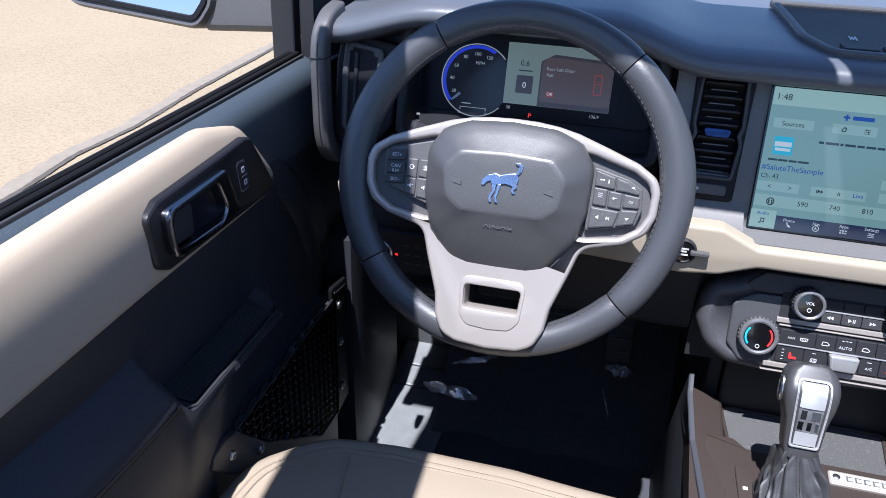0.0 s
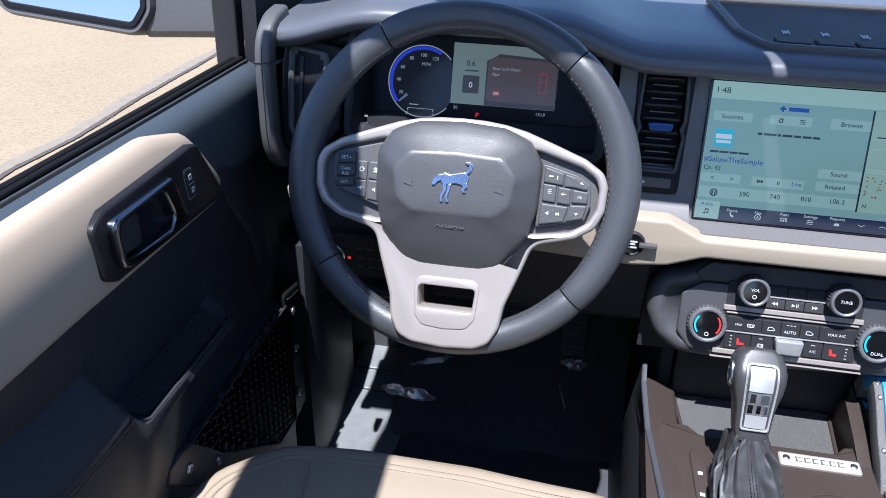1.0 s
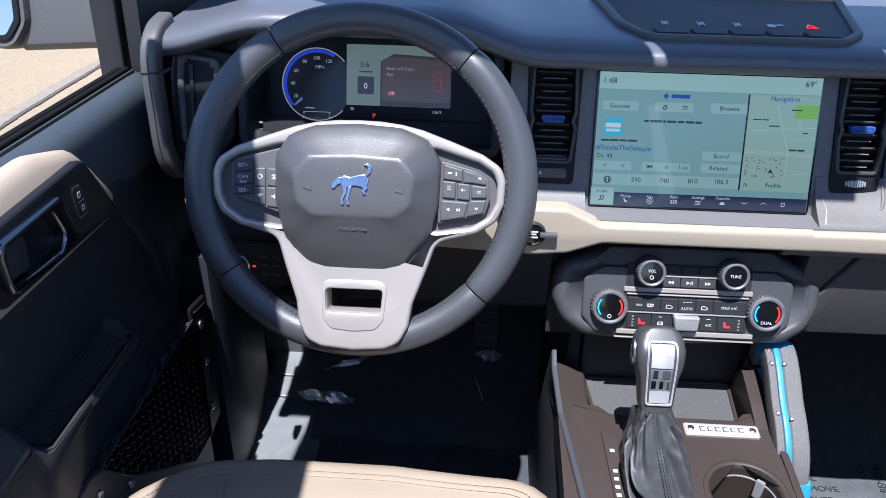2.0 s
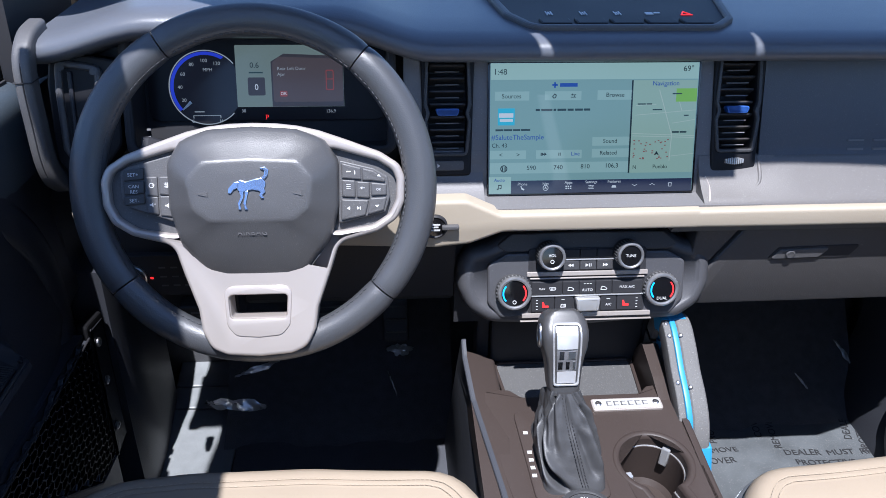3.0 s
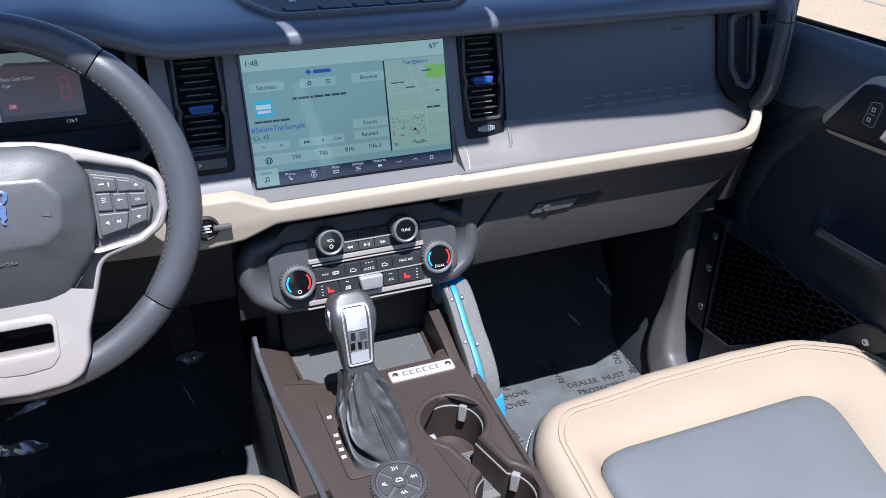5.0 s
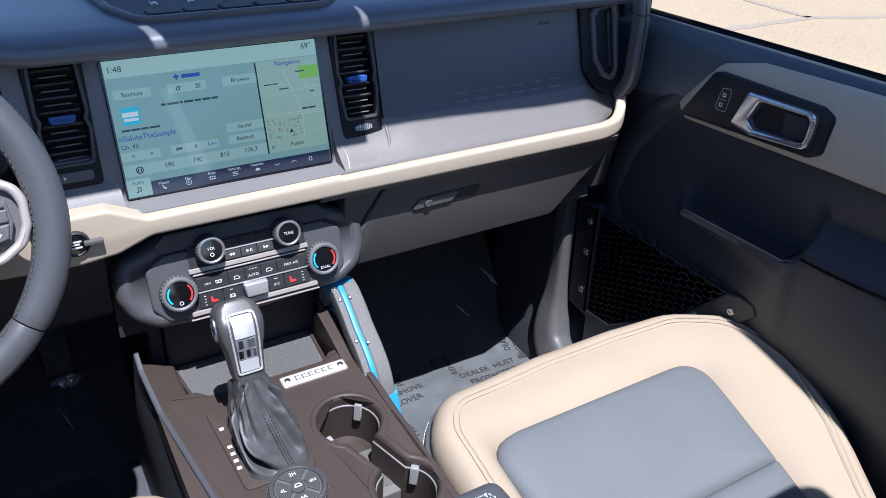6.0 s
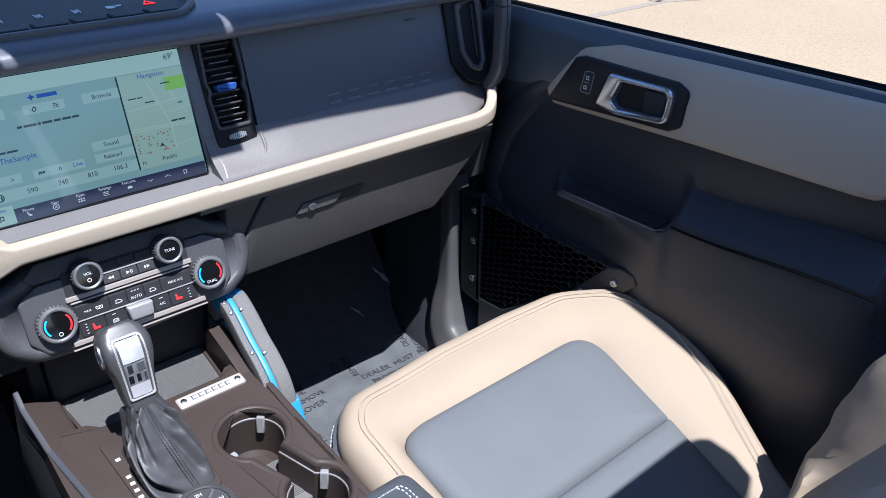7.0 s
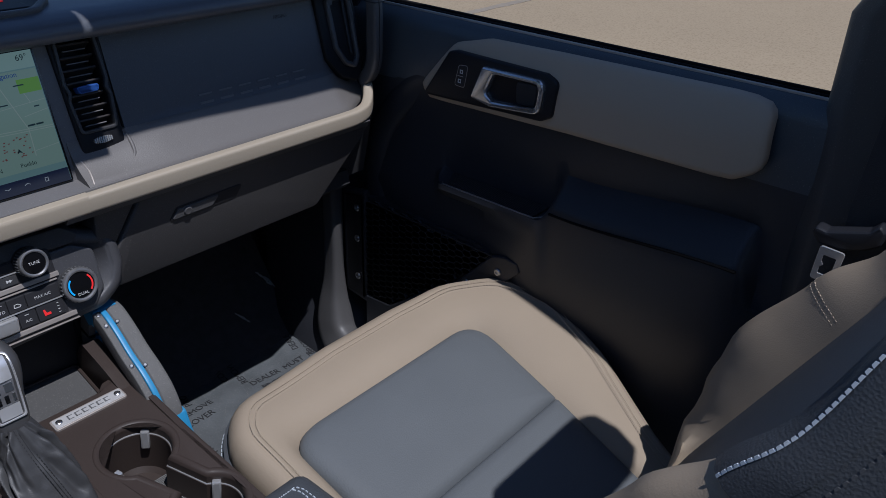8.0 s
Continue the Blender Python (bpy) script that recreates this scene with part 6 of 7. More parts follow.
for k in range(4):
    wedge = [(0.0105 * math.cos(radians(t)), 0.0105 * math.sin(radians(t))) for t in range(-34, 35, 17)] + [(0.0255 * math.cos(radians(t)), 0.0255 * math.sin(radians(t))) for t in range(40, -41, -10)]
    part("key", moved(slab(wedge, 0.008, 0.0102, 0.0006), pose(0, 0, 0, 0, 0, 90 * k)), M["dark"], dial, f=dialf)
part("hub", lathe([(0.0095, 0.008), (0.0095, 0.0105), (0.0005, 0.0108)], 24), M["dark"], dial, f=dialf)
for text, x, y in (("2H", 0, 0.018), ("4H", 0.018, 0.0), ("4A", 0, -0.018), ("4L", -0.018, 0)):
    part("writing", letters(text, x, y, 0.0070, 0.0105, 0.0001), M["white_ink"], dial, f=dialf)
part("symbol", slab(rpoly([(-0.005, -0.002), (-0.003, 0.003), (0.003, 0.003), (0.005, -0.002)], 0.001, 2), 0.0107, 0.0112, 0, [rpoly([(-0.0035, -0.001), (-0.002, 0.002), (0.002, 0.002), (0.0035, -0.001)], 0.0006, 2)]), M["white_ink"], dial, f=dialf)

# armrest lid
arm = thing("armrest", Matrix.Translation((0, -0.55, 0.26)), "dark slate leather armrest with pale stitching", "armrest")
b = rbox(-0.112, 0.112, -0.82, -0.312, 0.335, 0.384, 0.016, 4)
part("cushion", b, M["dark_hide"], arm)
part("box", rbox(-0.115, 0.113, -0.84, -0.335, 0.0, 0.334, 0.01), M["dark"], arm)
for off in (0.020, 0.0245):
    part("stitching", stitches([(0.112 - off, -0.80, 0.3845), (0.112 - off, -0.34, 0.3845), (0.108 - off, -0.332, 0.3845), (-0.108 + off, -0.332, 0.3845), (-0.112 + off, -0.34, 0.3845), (-0.112 + off, -0.80, 0.3845)], 0.0036, 0.0018, 0.0011), M["thread_pale"], arm)

# ---- grab handle on the console's passenger side ----
gh = thing("grab_handle", Matrix.Translation((0.13, 0.05, 0.26)), "grey rubber grab handle with bright blue edge", "grab handle")
gpath = [(-0.008, 0.246), (-0.004, 0.266), (0.008, 0.290), (0.030, 0.311), (0.056, 0.328), (0.082, 0.350), (0.106, 0.365), (0.124, 0.365), (0.138, 0.350), (0.147, 0.322), (0.150, 0.285)]


gp = curve_pts(gpath, 5)


def grab(x, w, h, lift):
    prof = rpoly(rect(-w, w, -h, h), min(w, h) * 0.55, 3)
    path = [(x, y, z) for y, z in gp]
    return sweep(path, prof, up=(0, -0.25, 1))


part("grip", grab(0.1402, 0.0118, 0.0125, 0), M["rubber"], gh, "grey textured grip")
part("edge", grab(0.1246, 0.0040, 0.0134, 0), M["blue"], gh, "bright blue edge")
part("inner_face", grab(0.1158, 0.0050, 0.0120, 0), M["rubber"], gh, "grey inner face")
part("cap", sweep([(0.1290, y, z) for y, z in gp[31:38]], rpoly(rect(-0.0188, 0.0188, -0.0128, 0.0136), 0.006, 3), up=(0, -0.25, 1)), M["blue"], gh, "blue cap over the top")
part("foot", slab(rpoly([(0.014, 0.268), (-0.018, 0.262), (-0.034, 0.222), (-0.008, 0.212), (0.010, 0.238)], 0.004, 3), -0.017, 0.017, 0.003), M["blue"], gh, "blue wedge at the foot", f=side_frame(1, 0.138))
for x, k in ((0.1158, 5), (0.1158, 17), (0.1158, 27), (0.1158, 30), (0.1315, 16), (0.1315, 27)):
    y, z = gp[k]
    along = Vector((0, gp[k + 1][0] - gp[k - 1][0], gp[k + 1][1] - gp[k - 1][1])).normalized()
    out = Vector((1, 0, 0)).cross(along)
    turn = Vector((0, 0, 1)).rotation_difference(out).to_matrix().to_4x4()
    part("bolt", moved(lathe([(0.0030, 0), (0.0030, 0.0016), (0.0018, 0.0024), (0.0006, 0.0024)], 12), Matrix.Translation(Vector((x, y, z)) + out * 0.0118) @ turn), M["steel"], gh)

# ---- front seats ----
def seat(cx, label):
    root = thing("front_seat", Matrix.Translation((cx, -0.35, -0.03)), label, "seat", "front seats")
    f = Matrix.Translation((cx, 0, 0))
    zt = lambda y: 0.283 + 0.10 * (y + 0.10) - 0.19 * 0.03 * math.log(1 + math.exp((-0.18 - y) / 0.03))
    c = (0.0, -0.335)
    o = 1 if cx > 0 else -1
    wide = 1.0 if cx > 0 else 0.90
    back = 0.019 if cx > 0 else 0.0
    shape = [(-0.258, -0.130 - 0.4 * back), (-0.215, -0.058 - back), (-0.04, -0.040 - back), (0.10, -0.040 - back), (0.215 * wide, -0.052 - back), (0.300 * wide, -0.125 - 0.5 * back), (0.328 * wide, -0.25), (0.300 * wide, -0.36), (0.240 * wide, -0.485), (0.20, -0.60), (-0.215, -0.60), (-0.262, -0.34)]
    radii = [0.08 if cx > 0 else 0.10, 0.09 if cx > 0 else 0.11, 0.2, 0.2, 0.11, 0.11, 0.12, 0.12, 0.08, 0.04, 0.05, 0.2]
    inner = [(-0.194, -0.171), (0.188, -0.171), (0.168, -0.345), (0.140, -0.60), (-0.140, -0.60), (-0.190, -0.345)]
    if o < 0:
        shape, radii, inner = [(-x, y) for x, y in shape[::-1]], radii[::-1], [(-x, y) for x, y in inner[::-1]]
    out = rpoly(shape, radii, 7)
    ins = rpoly(inner, [0.045 if y > -0.2 else 0.03 for x, y in inner], 6)
    N = 120
    ring = lambda d: by_angle(offset(out, d), N, c)
    IN = by_angle(ins, N, c)
    lay = lambda pts, dz, puff=0.0: [(x, y, zt(y) + dz + puff * (abs(x) / 0.24) ** 3) for x, y in pts]
    part("base", loft([lay(ring(0.03), -0.27), lay(ring(0.015), -0.16), lay(ring(0.004), -0.09), lay(ring(-0.004), -0.060), lay(ring(-0.0075), -0.034), lay(ring(-0.0055), -0.0255), lay(ring(0.0015), -0.0235)], True, False), M["dark_hide"], root, "dark leather skirt", f=f)
    o0 = ring(0.0)
    rows = [lay(ring(0.001), -0.030), lay(o0, -0.022), lay(ring(0.003), -0.012, 0.006), lay(ring(0.010), -0.003, 0.010), lay(ring(0.019), 0.002, 0.013), lay(ring(0.0265), 0.0028, 0.014), lay(ring(0.0298), 0.0021, 0.014), lay(ring(0.0325), 0.0030, 0.014), lay(ring(0.0355), 0.0030, 0.014), lay(ring(0.0382), 0.0019, 0.013), lay(ring(0.0420), 0.0028, 0.013),
            lay(mixp(ring(0.042), IN, 0.45), 0.004, 0.010), lay(mixp(ring(0.042), IN, 0.85), 0.0, 0.004), lay(IN, -0.010)]
    part("bolster", loft(rows, False, False), M["beige_hide"], root, "smooth beige leather bolster", f=f, sharp=60)
    edge = lambda y: (0.190 + (y + 0.18) * 0.06, 0.188 + (y + 0.18) * 0.11)
    left, right = (edge if o > 0 else (lambda y: edge(y)[::-1]))(-0.345)
    fl, fr = (0.190, 0.186) if o > 0 else (0.186, 0.190)
    for poly, r in ((rpoly([(-fl - 0.002, -0.172), (fr + 0.002, -0.172), (right + 0.001, -0.3460), (-left - 0.001, -0.3460)], [0.045, 0.045, 0.001, 0.001], 6), -0.27), (rpoly([(-left - 0.001, -0.3482), (right + 0.001, -0.3482), (0.139, -0.60), (-0.139, -0.60)], [0.001, 0.001, 0.02, 0.02], 5), -0.47)):
        cc = (0.0, r)
        pl = lambda d: by_angle(offset(poly, d), 300, cc)
        rim_ = pl(-0.0018)
        rows = [lay(pl(-0.0030), -0.016), lay(rim_, -0.009)] + [lay(mixp(rim_, [cc] * 300, t), z) for t, z in ((0.03, -0.003), (0.07, 0.001), (0.16, 0.004), (0.42, 0.005), (0.68, 0.006), (0.97, 0.007))]
        part("insert", loft(rows, False, True), M["slate_hide"], root, "slate leather seat insert", f=f, sharp=60)
    closed = lambda p: p + [p[0]]
    for d, z, thread in ((0.0302, 0.0036, "thread_brown"), (0.0378, 0.0034, "thread_brown")):
        pts = closed(lay(ring(d), z, 0.016))
        part("stitching", stitches(pts, 0.0044, 0.0010, 0.0008), M[thread], root, f=f)
    part("stitching", stitches([p for p in lay(by_angle(offset(out, -0.0086), N, c), -0.036) if p[1] > -0.40], 0.0045, 0.0022, 0.0014, up=(0, 0, 1)), M["thread_pale"], root, f=f)
    for sx, y0, y1 in (((-0.150, -0.094, -0.168),) if o < 0 else ()):
        part("seam", sweep([(sx + 0.012 * math.copysign(1, -sx) * t, y0 + (y1 - y0) * t, zt(y0 + (y1 - y0) * t) + 0.0045 + 0.006 * (1 - t)) for t in (0.0, 0.25, 0.5, 0.75, 1.0)], circle(0.0009, 6)), M["beige_hide"], root, "creased seam", f=f)
    # backrest, leaning back
    bf = plane_frame(cx, -0.600, 0.240, -27) @ Matrix.Diagonal((1, 1, -1, 1))
    bo = rpoly([(-0.215, -0.03), (0.215, -0.03), (0.243, 0.20), (0.238, 0.40), (0.195, 0.60), (0.12, 0.64), (-0.12, 0.64), (-0.195, 0.60), (-0.238, 0.40), (-0.243, 0.20)], [0.04, 0.04, 0.1, 0.1, 0.06, 0.06, 0.06, 0.06, 0.1, 0.1], 6)
    bi = rpoly([(-0.135, -0.02), (0.135, -0.02), (0.150, 0.25), (0.155, 0.50), (0.12, 0.585), (-0.12, 0.585), (-0.155, 0.50), (-0.150, 0.25)], 0.04, 5)
    bc = (0.0, 0.29)
    br = lambda d: by_angle(offset(bo, d), N, bc)
    BI = by_angle(bi, N, bc)

    swell = ((-0.05, 0.30), (0.03, 0.62), (0.095, 1.08), (0.157, 1.36), (0.274, 1.02), (0.35, 0.52), (0.42, 0.30), (0.52, 0.48), (0.64, 0.0))

    def bl(pts, z, side=0.0):
        res = []
        for x, y in pts:
            k = next((i for i in range(len(swell) - 1) if swell[i][0] <= y <= swell[i + 1][0]), 0)
            (y0, a0), (y1, a1) = swell[k], swell[k + 1]
            amount = a0 + (a1 - a0) * smooth((y - y0) / (y1 - y0))
            res.append((x, y, z + side * amount * smooth((abs(x) - 0.10) / 0.10)))
        return res

    part("back_shell", loft([bl(br(0.03), -0.06), bl(br(0.006), -0.045), bl(br(0.0), -0.02), bl(br(0.0), 0.012, 0.018), bl(br(0.003), 0.028, 0.034)], True, False), M["dark_hide"], root, "dark leather side and back", f=bf, sharp=60)
    rows = [bl(br(0.003), 0.028, 0.034), bl(br(0.008), 0.042, 0.042), bl(br(0.018), 0.050, 0.046), bl(br(0.034), 0.053, 0.046), bl(br(0.046), 0.052, 0.042), bl(mixp(br(0.046), BI, 0.4), 0.052, 0.028), bl(mixp(br(0.046), BI, 0.8), 0.046, 0.010), bl(BI, 0.034)]
    bol = rows
    part("back_bolster", loft(rows, False, False), M["beige_hide"], root, "beige leather back bolster", f=bf, sharp=60)
    inboard = -1 if cx > 0 else 1
    pick = sorted((i for i in range(N) if rows[0][i][0] * inboard > 0.10 and rows[0][i][1] > 0.345), key=lambda i: rows[0][i][1])
    band = [[rows[k][i] for i in pick] for k in range(4)]
    outw = [[(x * 1.006, y, z + 0.0022) for x, y, z in r_] for r_ in band]
    part("shoulder_panel", loft([[(x, y, z - 0.004) for x, y, z in outw[0]]] + outw + [[(x, y, z - 0.004) for x, y, z in outw[-1]]], closed=False), M["dark_hide"], root, "dark leather shoulder panel", f=bf, sharp=60)
    mixed = [tuple(Vector(a).lerp(Vector(b), 0.5)) for a, b in zip(outw[1], outw[2])]
    part("stitching", stitches([(x, y, z + 0.0016) for x, y, z in mixed], 0.0048, 0.0010, 0.0022, up=(0, 0, 1)), M["thread_pale"], root, "thick pale stitching", f=bf)
    rows = [bl(BI, 0.030), bl(mixp(BI, [bc] * N, 0.03), 0.042), bl(mixp(BI, [bc] * N, 0.10), 0.047), bl(mixp(BI, [bc] * N, 0.5), 0.050), bl(mixp(BI, [bc] * N, 0.97), 0.050)]
    part("back_insert", loft(rows, False, True), M["slate_hide"], root, "slate leather back insert", f=bf, sharp=60)
    part("stitching", stitches(closed(bl(br(0.0015), 0.0205, 0.026)), 0.0045, 0.0022, 0.0016), M["thread"], root, f=bf)
    part("stitching", stitches([(x, y, z + 0.0006) for x, y, z in sorted((p for p in bol[1] if p[1] > 0.02 and p[0] * o > 0.05), key=lambda p: p[1])], 0.0036, 0.0012, 0.0011), M["thread_brown"], root, f=bf)
    # double seam across the outer bolster
    col = min((i for i in range(N) if bol[2][i][0] * o > 0.1), key=lambda i: abs(bol[2][i][1] - 0.265))
    for dy in (-0.0035, 0.0035):
        across = curve_pts([(p[0], p[1] + dy, p[2] - 0.0005) for p in (bol[k][col] for k in range(1, 7))], 6)
        part("stitching", stitches(across, 0.0038, 0.0014, 0.0012), M["thread_brown"], root, f=bf)
    # headrest
    rows = [[(x + 0.02 * o, y + 0.80, z + 0.17) for x, y in rpoly(rect(-w, w, -h, h), 0.035, 5)] for w, h, z in ((0.09, 0.06, -0.055), (0.118, 0.085, -0.035), (0.125, 0.095, 0.0), (0.12, 0.09, 0.035), (0.10, 0.07, 0.05))]
    part("headrest", loft(rows), M["dark_hide"], root, "dark leather headrest", f=bf)
    for s in (-1, 1):
        part("headrest_post", moved(lathe([(0.006, 0.58), (0.006, 0.78)], 10), Matrix.Translation((s * 0.05, 0, 0.05)) @ pose(0, 0, 0, -90, 0, 0)), M["steel"], root, f=bf)
    part("hinge_cover", moved(rbox(-0.262, -0.249, -0.08, 0.10, -0.06, 0.03, 0.01), Matrix()), M["dark"], root, f=bf)
    part("rail", rbox(-0.20, -0.16, -0.60, -0.12, -0.035, 0.03, 0.004), M["dark"], root, f=f)
    part("rail", rbox(0.16, 0.20, -0.60, -0.12, -0.035, 0.03, 0.004), M["dark"], root, f=f)
    return root


seat(-0.3975, "beige and slate leather driver's seat behind the wheel")
seat(0.3925, "beige and slate leather passenger seat beside the console")


# ---- doors ----
def car_door(s, label):
    x0 = 0.70
    root = thing("car_door", Matrix.Translation((s * 0.73, -0.2, -0.02)), label, "car door", "front doors")
    f = Matrix(((0, 0, -s, s * x0), (1, 0, 0, 0), (0, 1, 0, 0), (0, 0, 0, 1)))
    fu = Matrix(((s * 0.03, s * 0.03, -s, s * (0.700 - 0.03 * 0.63)), (1, 0, 0, -0.007 if s < 0 else 0.0), (0, 1, 0, 0.001 if s < 0 else 0.0), (0, 0, 0, 1)))
    g = Matrix.Diagonal((s, 1, 1, 1))
    # main moulding: an open shelf in front runs into a soft armrest ledge, flush with the bulging lower part
    top = [(0.730, 0.640), (0.7118, 0.650), (0.7112, 0.668), (0.7100, 0.672), (0.7080, 0.672), (0.7050, 0.670), (0.7010, 0.664), (0.6975, 0.650), (0.6945, 0.61), (0.6948, 0.57), (0.699, 0.53)]
    flat_ = [(0.702, 0.50), (0.701, 0.48), (0.70, 0.455), (0.698, 0.44), (0.697, 0.43), (0.695, 0.42), (0.694, 0.41), (0.692, 0.40), (0.690, 0.38), (0.687, 0.34), (0.690, 0.27)]
    shelf_ = [(0.707, 0.50), (0.707, 0.47), (0.706, 0.440), (0.667, 0.432), (0.664, 0.4375), (0.658, 0.4375), (0.656, 0.430), (0.658, 0.412), (0.661, 0.395), (0.669, 0.34), (0.682, 0.27)]
    arm_ = [(0.704, 0.505), (0.696, 0.498), (0.684, 0.487), (0.673, 0.476), (0.666, 0.468), (0.662, 0.461), (0.660, 0.452), (0.660, 0.43), (0.662, 0.40), (0.669, 0.34), (0.682, 0.27)]
    foot_ = [(0.696, 0.20), (0.702, 0.12), (0.716, 0.04), (0.735, 0.02), (0.735, 0.660)]
    blend = lambda p, q, t: [(a + (b - a) * t, c + (d - c) * t) for (a, c), (b, d) in zip(p, q)]
    rows = []
    for k in range(113):
        y = 0.235 - 0.845 * k / 112
        e = smooth((y - 0.10) / 0.13)
        low = smooth((y - 0.0) / 0.22)
        ledge = smooth((0.02 - y) / 0.05) * smooth((y + 0.550) / 0.02)
        arm = smooth((-0.222 - y + 0.0) / 0.022)
        full_ = blend(shelf_, arm_, arm)
        under = smooth((-0.06 - y) / 0.16) * smooth((y + 0.60) / 0.10)
        mid_ = blend(flat_[:7], full_[:7], ledge) + blend(flat_[7:], full_[7:], under)
        mid_ = [(x - 0.0035 * arm * math.sin(9 * y) * (z < 0.46), z + 0.018 * smooth((-0.26 - y) / 0.26) * ledge * (z > 0.42)) for x, z in mid_]
        rows.append([(x + (0.014 * e + 0.012 * low) * (0.69 > x > 0) + 0.010 * e * (x < 0.72), y, z) for x, z in top + mid_ + foot_])
    part("panel", moved(loft(rows), g), M["door_skin"], root, "charcoal door moulding", sharp=50)
    # upper pad along the sill, seals, outer skin
    low = 0.0 if s > 0 else 0.0095
    shoulder = [(0.7235 - 0.030 * math.cos(radians(q)), 0.668 - 0.95 * low + 0.030 * math.sin(radians(q))) for q in (72, 60, 48, 36, 24, 12, 0)]
    pad_sec = [(0.7126, 0.660), (0.7126, 0.6940 - 0.95 * low)] + shoulder + [(0.6930, 0.640), (0.6930, 0.6050), (0.6950, 0.5800), (0.7030, 0.5750)]
    part("sill_pad", moved(loft([[(x + d, y, z - d) for x, z in pad_sec] for y, d in ((-0.61, 0.0), (-0.2, 0.0), (0.10, 0.0), (0.18, 0.0), (0.212, 0.001), (0.226, 0.004), (0.234, 0.010))]), g), M["sill_skin"], root, "dark grained sill pad", sharp=50)
    # same strip in two tones: each side's light is put into its colour
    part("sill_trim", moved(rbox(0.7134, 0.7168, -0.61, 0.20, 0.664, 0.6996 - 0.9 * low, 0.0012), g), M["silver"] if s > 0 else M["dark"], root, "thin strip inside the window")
    part("window_seal", moved(rbox(0.7182, 0.7260, -0.61, 0.20, 0.664, 0.7010 - 0.7 * low, 0.0025), g), M["seal"], root, "black rubber window seal")
    part("window_seal", moved(rbox(0.7285, 0.7370, -0.61, 0.20, 0.664, 0.7030 - low, 0.0030), g), M["seal"], root, "black rubber window seal")
    part("outer_seal", moved(rbox(0.7385, 0.7460, -0.61, 0.20, 0.664, 0.7000 - 1.2 * low, 0.0025), g), M["black"], root, "outer rubber lip")
    part("outer_skin", moved(rbox(0.754, 0.792, -0.62, 0.24, -0.05, 0.656, 0.01), g), M["paint"], root, "dark painted outer skin")
    # beige inlay
    inlay = rpoly([(0.046, 0.588), (-0.022, 0.668), (-0.085, 0.685 - 0.3 * low), (-0.485, 0.6900 - 0.9 * low), (-0.524, 0.685 - low), (-0.530, 0.606), (-0.492, 0.583), (-0.245, 0.5775), (0.026, 0.566)], [0.012, 0.03, 0.06, 0.03, 0.022, 0.03, 0.035, 0.05, 0.012], 7)
    spine = lambda p: (max(-0.47, min(-0.02, p[0])), 0.628)
    turn = lambda d: by_angle(offset(inlay, d), 220, (-0.24, 0.63))
    pillow = lambda pts, z: [(x, y, z - 4.8 * max(0.0, y - 0.632) ** 2 - 1.2 * max(0.0, 0.61 - y) ** 2) for x, y in pts]
    base = turn(0.009)
    hub_ = [spine(p) for p in base]
    rows = [pillow(turn(0.0), 0.0), pillow(turn(0.0), 0.0095), pillow(turn(0.0012), 0.0135), pillow(turn(0.0035), 0.0160), pillow(base, 0.0175)] + [pillow(mixp(base, hub_, t), 0.0175 + 0.0015 * t) for t in (0.1, 0.2, 0.3, 0.4, 0.5, 0.6, 0.7, 0.8, 0.9, 1.0)]
    part("inlay", loft(rows, False, False), M["beige_pad"], root, "padded beige door inlay", f=fu, sharp=50)
    # handle bezel
    bez = rpoly([(0.028, 0.5815), (-0.020, 0.6545), (-0.034, 0.6585), (-0.206, 0.6585), (-0.228, 0.650), (-0.223, 0.598), (-0.204, 0.588), (-0.150, 0.585), (0.022, 0.5760)], [0.003, 0.008, 0.006, 0.012, 0.012, 0.012, 0.012, 0.02, 0.003], 5)
    pocket = rpoly([(-0.094, 0.6480), (-0.209, 0.6505), (-0.206, 0.5990), (-0.112, 0.5900), (-0.074, 0.5960)], [0.008, 0.014, 0.018, 0.010, 0.005], 6)
    hin = rpoly([(-0.116, 0.6405), (-0.200, 0.6430), (-0.197, 0.6060), (-0.117, 0.5990), (-0.102, 0.6085)], [0.010, 0.010, 0.012, 0.010, 0.010], 6)
    part("bezel", slab(bez, 0.008, 0.0235, 0.004, [hin], steps=3), M["handle_black"], root, "black grained handle bezel", f=fu)
    frame_ring = slab(pocket, 0.018, 0.0320, 0.004, [hin], steps=4)
    # pale or dark chrome by side: the reflections are painted as tone
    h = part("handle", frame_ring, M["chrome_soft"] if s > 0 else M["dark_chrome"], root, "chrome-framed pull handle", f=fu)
    part("handle_cup", slab(offset(hin, -0.001), 0.010, 0.0198, 0.0), M["lens"], h, f=fu)
    part("paddle", slab(rpoly([(-0.155, 0.638), (-0.196, 0.640), (-0.192, 0.607), (-0.158, 0.604)], 0.008, 4), 0.016, 0.0245, 0.003, steps=3), M["black"], h, f=fu)
    sw_o = rpoly([(-0.044, 0.6375), (-0.061, 0.6395), (-0.056, 0.6055), (-0.037, 0.6060)], 0.004, 4)
    swp = part("lock_switch", slab(sw_o, 0.02, 0.0245, 0.001), M["black"], root, "lock switch with pale edge", f=fu)
    part("switch_edge", slab(offset(sw_o, -0.0012), 0.02, 0.0236, 0.0004, [offset(sw_o, 0.0)]), M["silver"], swp, f=fu)
    part("lock_mark", slab(rect(-0.053, -0.047, 0.626, 0.632), 0.024, 0.025, 0, [rect(-0.0517, -0.0483, 0.6273, 0.6307)]), M["white_ink"], swp, f=fu)
